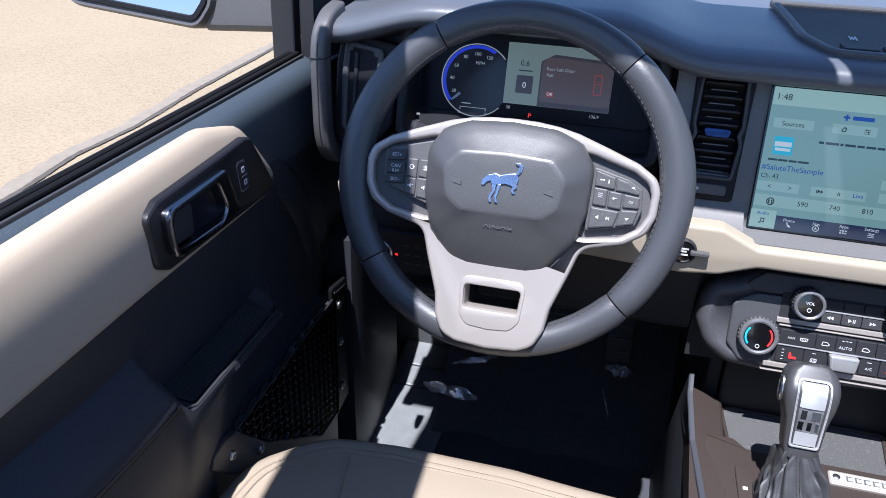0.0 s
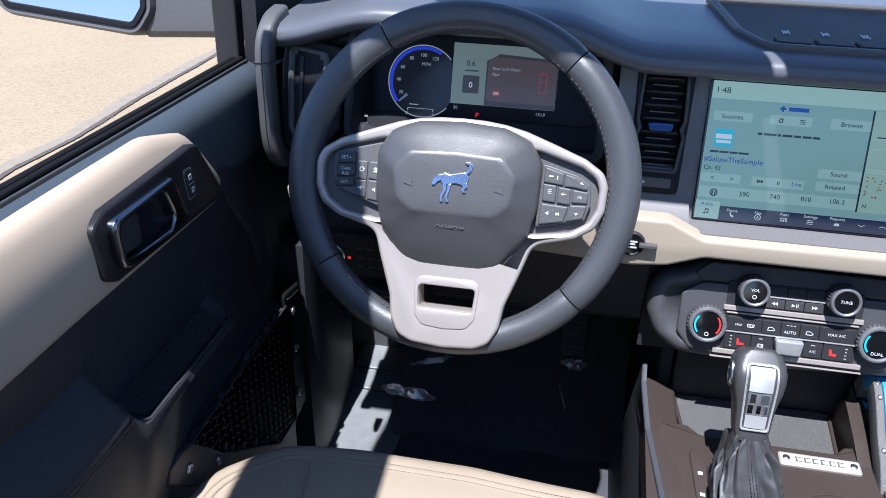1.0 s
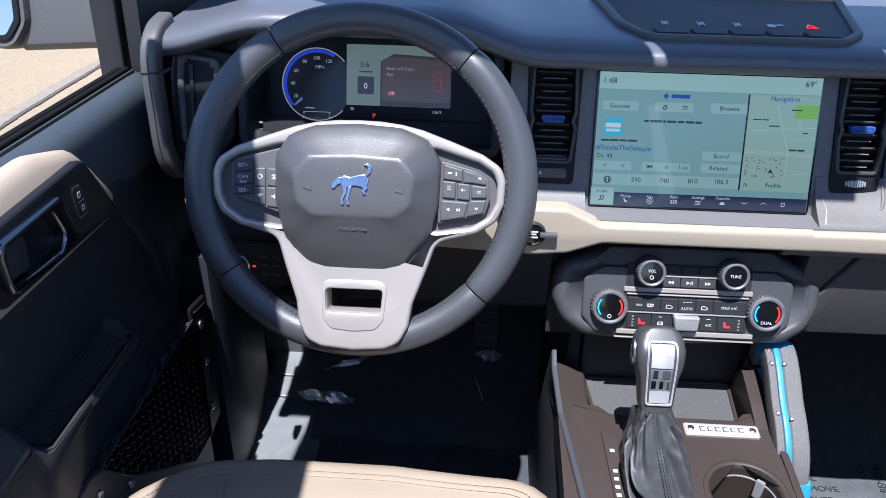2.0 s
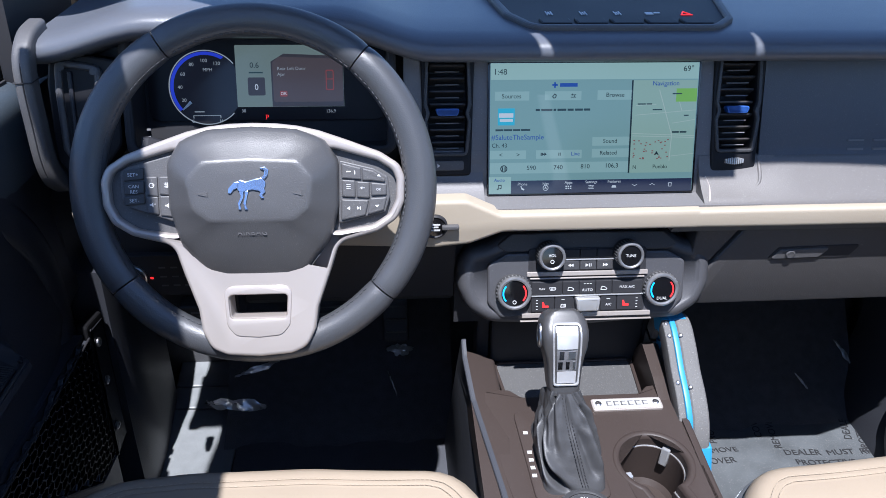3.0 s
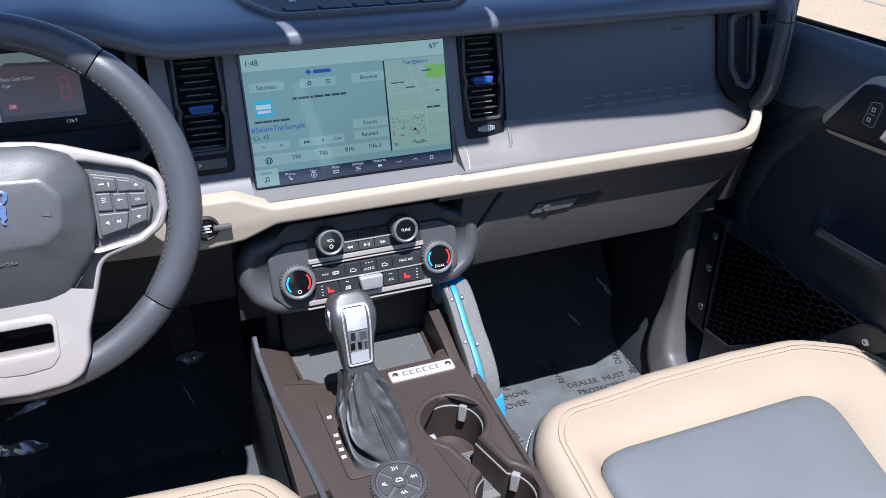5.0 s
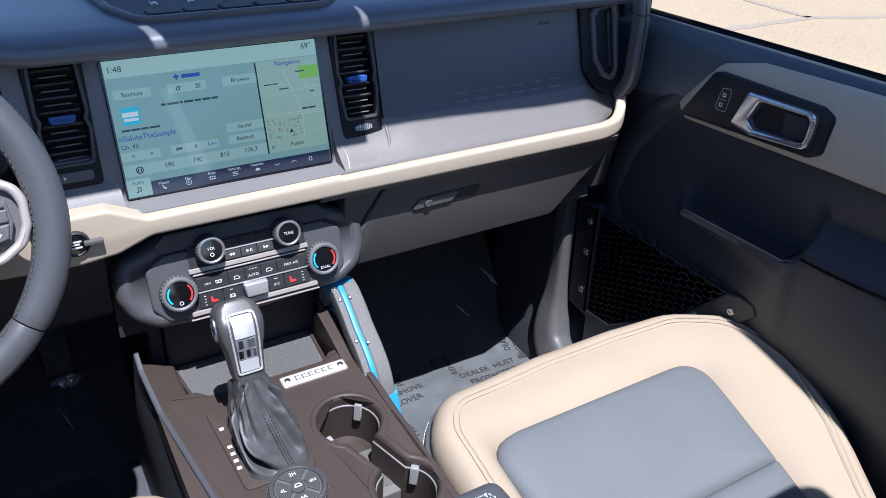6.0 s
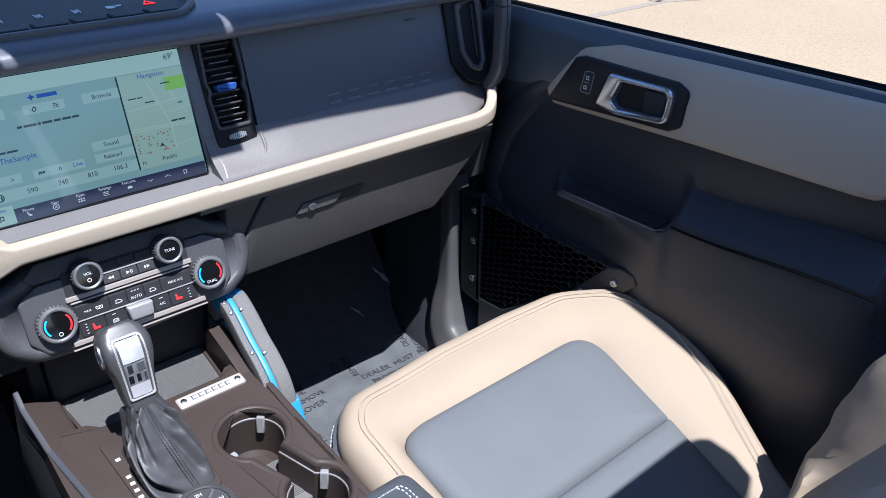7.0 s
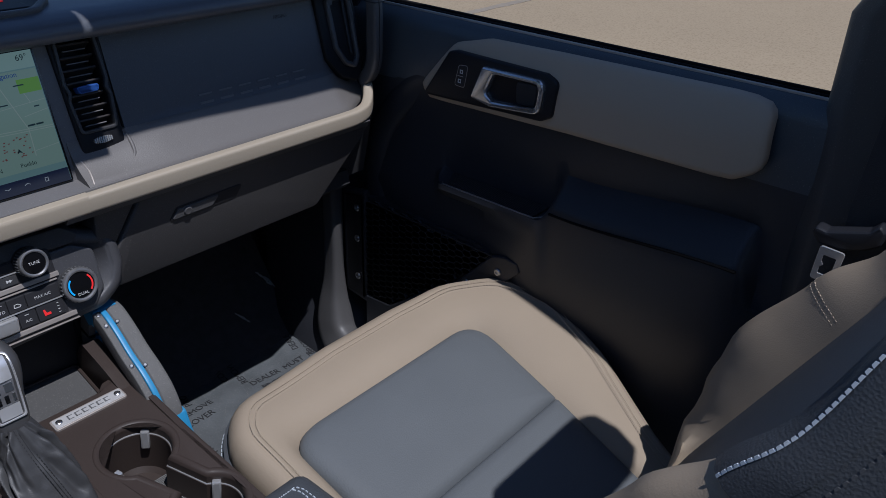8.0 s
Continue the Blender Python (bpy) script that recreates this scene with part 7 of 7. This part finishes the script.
    part("lock_mark", slab(rect(-0.050, -0.044, 0.611, 0.617), 0.024, 0.025, 0, [rect(-0.0487, -0.0453, 0.6123, 0.6157)]), M["white_ink"], swp, f=fu)
    part("switch_divider", bars([(-0.054, -0.043, 0.6214, 0.6222)], 0.0248, 0.0003), M["silver"], swp, f=fu)
    # ribbed pad on the shelf, and the armrest's seam
    pad_ = rpoly([(-0.035, 0.6685), (-0.018, 0.7045), (-0.214, 0.7045), (-0.208, 0.6685)], 0.005, 3)
    zs = lambda x: 0.432 + (x - 0.667) * 0.205
    pad_rows = [[(x, y, zs(x) + z) for y, x in pad_] for z in (-0.001, 0.0028)]
    sh = part("shelf_pad", moved(loft(pad_rows), g), M["black"], root, "dark ribbed rubber pad")
    ribs_ = bmesh.new()
    for k in range(46):
        y = -0.036 - k * 0.0037
        join(ribs_, loft([[(x, y - 0.0008, zs(x) + 0.0024), (x, y + 0.0008, zs(x) + 0.0024), (x, y, zs(x) + 0.0042)] for x in (0.671, 0.702)]))
    part("pad_rib", moved(ribs_, g), M["dark"], sh, kind="stuff")
    seam_ = [(0.6600 - 0.0035 * math.sin(9 * y), y, 0.4530 + 0.018 * smooth((-0.26 - y) / 0.26)) for y in (-0.240, -0.28, -0.32, -0.36, -0.40, -0.44, -0.48, -0.51, -0.530)]
    part("armrest_seam", moved(sweep(seam_, circle(0.0022, 6)), g), M["seal"], root, "dark seam along the armrest")
    # paler on the passenger's side only, where the edge's light is painted in
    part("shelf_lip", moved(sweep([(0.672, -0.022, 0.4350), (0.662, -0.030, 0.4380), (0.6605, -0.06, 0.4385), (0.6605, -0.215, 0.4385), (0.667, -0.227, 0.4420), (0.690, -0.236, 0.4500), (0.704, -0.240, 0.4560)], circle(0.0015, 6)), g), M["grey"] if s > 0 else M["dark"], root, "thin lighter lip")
    # lower bin edge and net pocket
    zone = [(0.162, 0.340), (-0.130, 0.337), (-0.118, 0.306), (0.120, 0.130), (0.162, 0.130)]

    def inside(x, y):
        c_ = False
        for i in range(len(zone)):
            (xa, ya), (xb, yb) = zone[i - 1], zone[i]
            if (ya > y) != (yb > y) and x < (xb - xa) * (y - ya) / (yb - ya) + xa:
                c_ = not c_
        return c_

    net = bmesh.new()
    r = 0.0112
    for i in range(-4, 26):
        for j in range(-2, 24):
            hx = 0.17 - i * r * 1.5
            hy = 0.11 + j * r * math.sqrt(3) * 0.62 + (i % 2) * r * math.sqrt(3) * 0.31
            if inside(hx, hy):
                o_ = [(hx + r * 1.02 * math.cos(radians(60 * q)), hy + r * 0.64 * math.sin(radians(60 * q))) for q in range(6)]
                i_ = [(hx + (x - hx) * 0.80, hy + (y - hy) * 0.74) for x, y in o_]
                join(net, slab(o_, 0.0225, 0.0290, 0.0012, [i_]))
    part("net", net, M["door_skin"], root, "black honeycomb storage net", f=f, kind="stuff")
    part("net_back", slab(offset(zone, -0.004), -0.01, 0.0195, 0), M["door_skin"], root, f=f)
    part("net_edge", moved(sweep([(x0 - 0.030, y, z) for y, z in ((0.160, 0.3415), (0.08, 0.3405), (0.0, 0.3395), (-0.08, 0.3385), (-0.136, 0.3370))], circle(0.0016, 8)), g), M["black"], root)
    strip = rpoly([(0.228, 0.345), (0.166, 0.356), (0.163, 0.112), (0.226, 0.120)], 0.008, 3)
    # the driver's strip gets a darker copy, so its shade is painted in
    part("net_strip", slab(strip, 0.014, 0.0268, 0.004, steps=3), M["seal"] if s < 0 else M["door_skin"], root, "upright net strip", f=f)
    part("net_strip_edge", slab(offset(strip, 0.010), 0.024, 0.0290, 0.001), M["handle_black"], root, f=f)
    part("net_bottom", slab(rpoly([(-0.134, 0.337), (-0.160, 0.3445), (-0.187, 0.342), (-0.192, 0.326), (-0.152, 0.284), (0.050, 0.118), (0.165, 0.050), (0.165, 0.132), (0.100, 0.136), (-0.066, 0.262)], [0.004, 0.006, 0.006, 0.006, 0.02, 0.03, 0.0, 0.0, 0.02, 0.02], 4), 0.010, 0.0305, 0.003), M["door_skin"], root, f=f)
    roll = curve_pts([(0.706, 0.036, 0.600), (0.704, 0.066, 0.580), (0.702, 0.101, 0.543), (0.703, 0.143, 0.488), (0.704, 0.163, 0.430), (0.704, 0.166, 0.345), (0.706, 0.160, 0.24)], 6)
    part("edge_roll", moved(sweep(roll, circle(0.026, 16, 0.012), up=(1, 0, 0)), g), M["door_skin"], root, "rounded front edge of the door moulding", sharp=80)
    for yy, zz in ((0.186, 0.318), (0.186, 0.252), (0.186, 0.168), (-0.150, 0.312), (-0.085, 0.266)):
        part("screw", moved(lathe([(0.0068, 0), (0.0068, 0.002), (0.0052, 0.0034), (0.0030, 0.0036), (0.0028, 0.002)], 16), f @ Matrix.Translation((yy, zz, 0.0298))), M["steel"], root, "small round screw")
    return root


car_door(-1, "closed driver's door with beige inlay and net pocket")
car_door(1, "closed passenger door with beige inlay and net pocket")

# ---- footwells ----
for s in (-1, 1):
    g = Matrix.Diagonal((s, 1, 1, 1))
    rows = []
    for k in range(13):
        z = 0.40 - 0.44 * k / 12
        foot = smooth((0.12 - z) / 0.16) * (1.0 if s > 0 else 0.1)
        rows.append([(0.72, 0.50, z), (0.672 - 0.03 * foot, 0.48, z), (0.664 - 0.05 * foot, 0.34 + 0.02 * foot, z), (0.662 - 0.055 * foot, 0.262 - 0.01 * foot, z), (0.670 - 0.045 * foot, 0.240 - 0.05 * foot, z), (0.72, 0.236 - 0.10 * foot, z)])
    k_ob = part("kick_panel", moved(loft(rows), g), M["door_skin"], None, sharp=60)
    tagged(k_ob, "moulded kick panel at the footwell's side", "kick panel", kind="structure")
    if s > 0:
        jamb = curve_pts([(0.664, 0.248, 0.385), (0.662, 0.246, 0.27), (0.658, 0.244, 0.15), (0.652, 0.240, 0.085), (0.642, 0.222, 0.035), (0.632, 0.175, 0.008), (0.628, 0.100, -0.006)], 5)
        tagged(part("door_jamb_trim", sweep(jamb, rpoly(rect(-0.016, 0.016, -0.020, 0.020), 0.012, 5), up=(0, 1, 0), scales=[0.9 + 0.9 * smooth((i - 7) / 12) for i in range(len(jamb))]), M["mid"], None, sharp=60), "grey rounded trim along the door opening", "trim", kind="structure")
    sill_ob = part("door_sill", moved(loft([[(x, y, z) for x, z in rpoly([(0.60, -0.04), (0.615, 0.0), (0.64, 0.02), (0.70, 0.02), (0.73, -0.04)], 0.01, 3)] for y in (-0.62, 0.10, 0.20)]), g), M["mid"], None)
    tagged(sill_ob, "grey plastic door sill cover", "sill", kind="structure")
    toe = part("toe_board", moved(loft([[(0.14, y, z - 0.02), (0.14, y, z), (0.66 if s > 0 else 0.56, y, z), (0.66 if s > 0 else 0.56, y, z - 0.02)] for y, z in ((0.33, -0.032), (0.40, 0.0), (0.47, 0.07), (0.56, 0.20))]), g), M["carpet"], None)
    tagged(toe, "dark carpeted sloping toe board", "toe board", kind="structure")


def mat_z(x, y):
    """The height of a floor mat's upper face."""
    return -0.026 + 0.006 * noise.noise((x * 9, y * 9, 3)) + 0.003 * noise.noise((x * 25, y * 25, 6)) + 0.16 * max(0, y - 0.34) ** 1.2


def floor_mat(name, x0, x1, y0, y1, material, label):
    b = bmesh.new()
    nx, ny = 40, 36
    vs = []
    for j in range(ny + 1):
        row = []
        for i in range(nx + 1):
            x, y = x0 + (x1 - x0) * i / nx, y0 + (y1 - y0) * j / ny
            row.append(b.verts.new((x, y, mat_z(x, y))))
        vs.append(row)
    for j in range(ny):
        for i in range(nx):
            b.faces.new((vs[j][i], vs[j][i + 1], vs[j + 1][i + 1], vs[j + 1][i]))
    ext = bmesh.ops.extrude_face_region(b, geom=b.faces[:])
    bmesh.ops.translate(b, vec=(0, 0, -0.006), verts=[e for e in ext["geom"] if isinstance(e, bmesh.types.BMVert)])
    ob = part(name, b, material, None, sharp=60)
    return tagged(ob, label, "floor mat")


pm = floor_mat("floor_mat", 0.155, 0.635, -0.12, 0.46, M["mat_film"], "grey paper-covered passenger floor mat with printed warning")
ROOT[pm] = Matrix()
for text, x, y, rot in (("DEALER  MUST  REMOVE", 0.560, 0.266, -3), ("PROTECTIVE  COVER", 0.555, 0.240, -3), ("REMOVE", 0.335, 0.283, 4), ("COVER", 0.325, 0.255, 4), ("DEALER", 0.315, 0.345, 80), ("PROTECT", 0.342, 0.345, 80), ("REMOVE", 0.455, 0.320, 82), ("COVER", 0.430, 0.345, 82),
                        ("DEALER", 0.600, 0.330, 74), ("PROTECTIVE", 0.620, 0.315, 74), ("DEALER", 0.265, 0.205, 96), ("MUST", 0.290, 0.185, 96), ("REMOVE", 0.235, 0.205, 96), ("MUST REMOVE", 0.43, 0.15, -8)):
    ink = letters(text, x, y, 0.0195, 0.0, 0.0003, rot=rot)
    bmesh.ops.subdivide_edges(ink, edges=ink.edges[:], cuts=1)
    for v in ink.verts:
        v.co.z += mat_z(v.co.x, v.co.y) + 0.0009
    part("print", ink, M["black_ink"], pm)
floor_mat("floor_mat", -0.536, -0.155, -0.12, 0.46, mat("black_film_covered_mat", (0.066, 0.069, 0.078), 0.32, vary=0.3, scale=20, grain=0.6, gscale=200, specks=0.3), "dark driver's floor mat under plastic film")
ROOT[floor_mat("floor_mat", -0.672, -0.540, -0.02, 0.445, M["film_grey"], "grey film-covered edge of the driver's mat")] = Matrix()
rest = thing("foot_rest", Matrix.Translation((-0.62, 0.5, -0.03)), "pale plastic foot rest at the end of the driver's mat", "foot rest")
rf = Matrix.Translation((-0.62, 0.450, -0.020)) @ pose(0, 0, 0, 14, 0, 0)
part("pad", slab(rpoly(rect(-0.055, 0.050, 0.0, 0.050), 0.004, 3), -0.01, 0.004, 0.002), M["film_grey"], rest, f=rf)
part("pad", slab(rpoly(rect(-0.055, 0.050, 0.053, 0.125), 0.004, 3), -0.01, 0.004, 0.002), M["film_grey"], rest, f=rf)
part("base", rbox(-0.052, 0.047, -0.004, 0.120, -0.03, -0.011, 0.002), M["dark"], rest, f=rf)


def film_scrap(a, c, seed, size):
    """A creased scrap of clear film lying on the sloping toe board, from a to c (x, y)."""
    b = bmesh.new()
    n, rows = 12, 5
    slope, lift = Vector((0, 0.707, 0.707)), Vector((0, -0.707, 0.707))
    vs = []
    for j in range(rows):
        row = []
        for i in range(n):
            t = i / (n - 1)
            x, y = a[0] + (c[0] - a[0]) * t, a[1] + (c[1] - a[1]) * t
            q = noise.noise_vector((t * 7, j * 1.7, seed)) * size
            w_ = size * math.sin(math.pi * (0.06 + 0.88 * t)) * (0.7 + 0.5 * t)
            fold = 0.35 * size * abs(noise.noise((t * 9 + j * 0.9, j * 2.1, seed + 7)))
            p = Vector((x, y, y - 0.4)) + slope * ((j / (rows - 1) - 0.5) * w_ + q.y * 0.35) + lift * (0.005 + fold)
            p.x += q.x * 0.25
            row.append(b.verts.new(p))
        vs.append(row)
    for j in range(rows - 1):
        for i in range(n - 1):
            b.faces.new((vs[j][i], vs[j][i + 1], vs[j + 1][i + 1], vs[j + 1][i]))
    bmesh.ops.solidify(b, geom=b.faces[:], thickness=0.0006)
    ob = part("film_scrap", b, M["film"], None, sharp=20)
    return tagged(ob, "creased scrap of clear protective film", "plastic film", "film scraps")


film_scrap((-0.600, 0.418), (-0.490, 0.410), 1, 0.026)
film_scrap((-0.548, 0.452), (-0.465, 0.470), 2, 0.013)
film_scrap((-0.265, 0.482), (-0.214, 0.480), 3, 0.022)
film_scrap((-0.262, 0.452), (-0.246, 0.420), 6, 0.008)
film_scrap((0.628, 0.474), (0.654, 0.440), 4, 0.018)
film_scrap((0.535, 0.430), (0.556, 0.408), 5, 0.008)


# ---- pedals ----
def pedal(name, x, w, z0, z1, label):
    f = plane_frame(x, 0.50, (z0 + z1) / 2, 25)
    ob = thing(name, f, label, "pedal", "pedals")
    h = (z1 - z0) / 2
    part("pad", slab(rpoly(rect(-w, w, -h, h), 0.008, 4), 0, 0.012, 0.003), M["dark"], ob, f=f)
    for k in range(4):
        y = -h * 0.65 + k * h * 0.43
        part("rib", rbox(-w * 0.8, w * 0.8, y - 0.002, y + 0.002, 0.010, 0.0145, 0.001, 1), M["rubber"], ob, f=f)
    part("arm", moved(rbox(-0.008, 0.008, 0.0, 0.22, -0.03, -0.004, 0.003), Matrix()), M["dark"], ob, f=f)


pedal("brake_pedal", -0.385, 0.055, 0.15, 0.21, "dark rubber-faced brake pedal in the footwell")
pedal("accelerator_pedal", -0.245, 0.024, 0.10, 0.21, "dark accelerator pedal in the footwell")

# ---- side mirror outside the driver's window ----
mf = plane_frame(-0.985, 0.27, 0.80, 11)
sm = thing("side_mirror", mf, "black side mirror with bright glass outside", "mirror")
shape = rpoly([(-0.125, -0.085), (0.095, -0.105), (0.118, -0.07), (0.118, 0.10), (-0.125, 0.10)], 0.03, 6)
part("housing", loft([[(x * 0.8, y * 0.8, -0.10) for x, y in shape], [(x, y, -0.05) for x, y in shape], [(x, y, 0.0) for x, y in shape], [(x, y, 0.010) for x, y in offset(shape, 0.004)], [(x, y, 0.008) for x, y in offset(shape, 0.012)]]), M["mid"], sm, f=mf)
part("rim", slab(offset(shape, 0.010), 0.004, 0.0118, 0.0015, [offset(shape, 0.0185)]), M["vent_black"], sm, "black rim round the glass", f=mf)
part("glass", slab(offset(shape, 0.018), 0.004, 0.0100, 0.0006), M["mirror"], sm, "sky-reflecting mirror glass", f=mf)
part("arm", moved(loft([[(x, y, z) for x, y in rpoly(rect(-a_, a_, -b_, b_), 0.015, 4)] for a_, b_, z in ((0.03, 0.055, 0.0), (0.032, 0.05, 0.08), (0.03, 0.045, 0.16))]), Matrix.Translation((0.100, -0.050, -0.03)) @ pose(0, 0, 0, 0, 90, 0)), M["mid"], sm, f=mf)
tri = sweep([(-0.742, 0.212, 0.672), (-0.742, 0.214, 0.80), (-0.735, 0.20, 1.0)], rpoly(rect(-0.012, 0.012, -0.016, 0.016), 0.004, 3), up=(1, 0, 0))
tagged(part("window_frame", tri, M["black"], None), "black upright window channel at the mirror", "window channel", kind="structure")
tagged(part("window_frame", moved(sweep([(0.742, 0.212, 0.672), (0.742, 0.214, 0.80), (0.735, 0.20, 1.0)], rpoly(rect(-0.012, 0.012, -0.016, 0.016), 0.004, 3), up=(1, 0, 0)), Matrix()), M["black"], None), "black upright window channel", "window channel", kind="structure")
for s in (-1, 1):
    sail = slab(rpoly([(0.205, 0.68), (0.42, 0.66), (0.42, 0.95), (0.215, 0.95)], 0.01, 3), 0.0, 0.02, 0.003)
    tagged(part("pillar_cover", moved(sail, side_frame(s, s * 0.70)), M["black"], None), "black inner pillar cover", "pillar cover", kind="structure")

# ---- centre pillars with belts ----
for s in (-1, 1):
    g = Matrix.Diagonal((s, 1, 1, 1))
    pl = loft([[(x, y + 0.01 * (min(z, 0.8) - 0.4) - 0.50 * max(0.0, z - 0.8), z) for x, y in rpoly([(0.76, -0.57), (0.700, -0.575), (0.684, -0.60), (0.684, -0.74), (0.76, -0.76)], 0.02, 4)] for z in (0.0, 0.4, 0.8, 1.26)])
    tagged(part("pillar", moved(pl, g), M["dark"], None), "dark centre pillar behind the door", "pillar", kind="structure")
    bt = thing("seat_belt", Matrix.Translation((s * 0.66, -0.66, 0.53)), "black seat belt hanging on the centre pillar", "seat belt", "seat belts")
    part("webbing", moved(sweep([(0.672, -0.690, 1.10), (0.668, -0.672, 0.85), (0.660, -0.660, 0.60), (0.655, -0.664, 0.45), (0.66, -0.68, 0.20)], rpoly(rect(-0.024, 0.024, -0.0012, 0.0012), 0.001, 2), up=(1, 0, 0)), g), M["belt"], bt)
    tf = Matrix(((0, 0, -s, s * 0.640), (1, 0, 0, -0.652), (0, 1, 0, 0.570), (0, 0, 0, 1))) @ pose(0, 0, 0, 0, 0, -16)
    part("slider", slab(rpoly([(-0.036, 0.012), (-0.030, -0.004), (-0.012, -0.010), (0.014, -0.011), (0.034, -0.004), (0.041, 0.010), (0.036, 0.018), (0.024, 0.012), (-0.020, 0.014), (-0.031, 0.022)], 0.006, 4), -0.010, 0.009, 0.0045, steps=3), M["bezel"], bt, "dark belt slider", f=tf)
    part("tongue", moved(slab(rpoly([(-0.013, -0.045), (0.013, -0.045), (0.014, -0.002), (-0.014, -0.002)], 0.004, 3), -0.001, 0.0015, 0.0005, [rpoly([(-0.007, -0.036), (0.007, -0.036), (0.007, -0.028), (0.004, -0.024), (0.007, -0.02), (0.007, -0.012), (-0.007, -0.012), (-0.007, -0.02), (-0.007, -0.030)], 0.001, 2)]), pose(0.016, -0.006, 0.0125, 0, 0, 20)), M["bright"], bt, "bright metal tongue", f=tf)
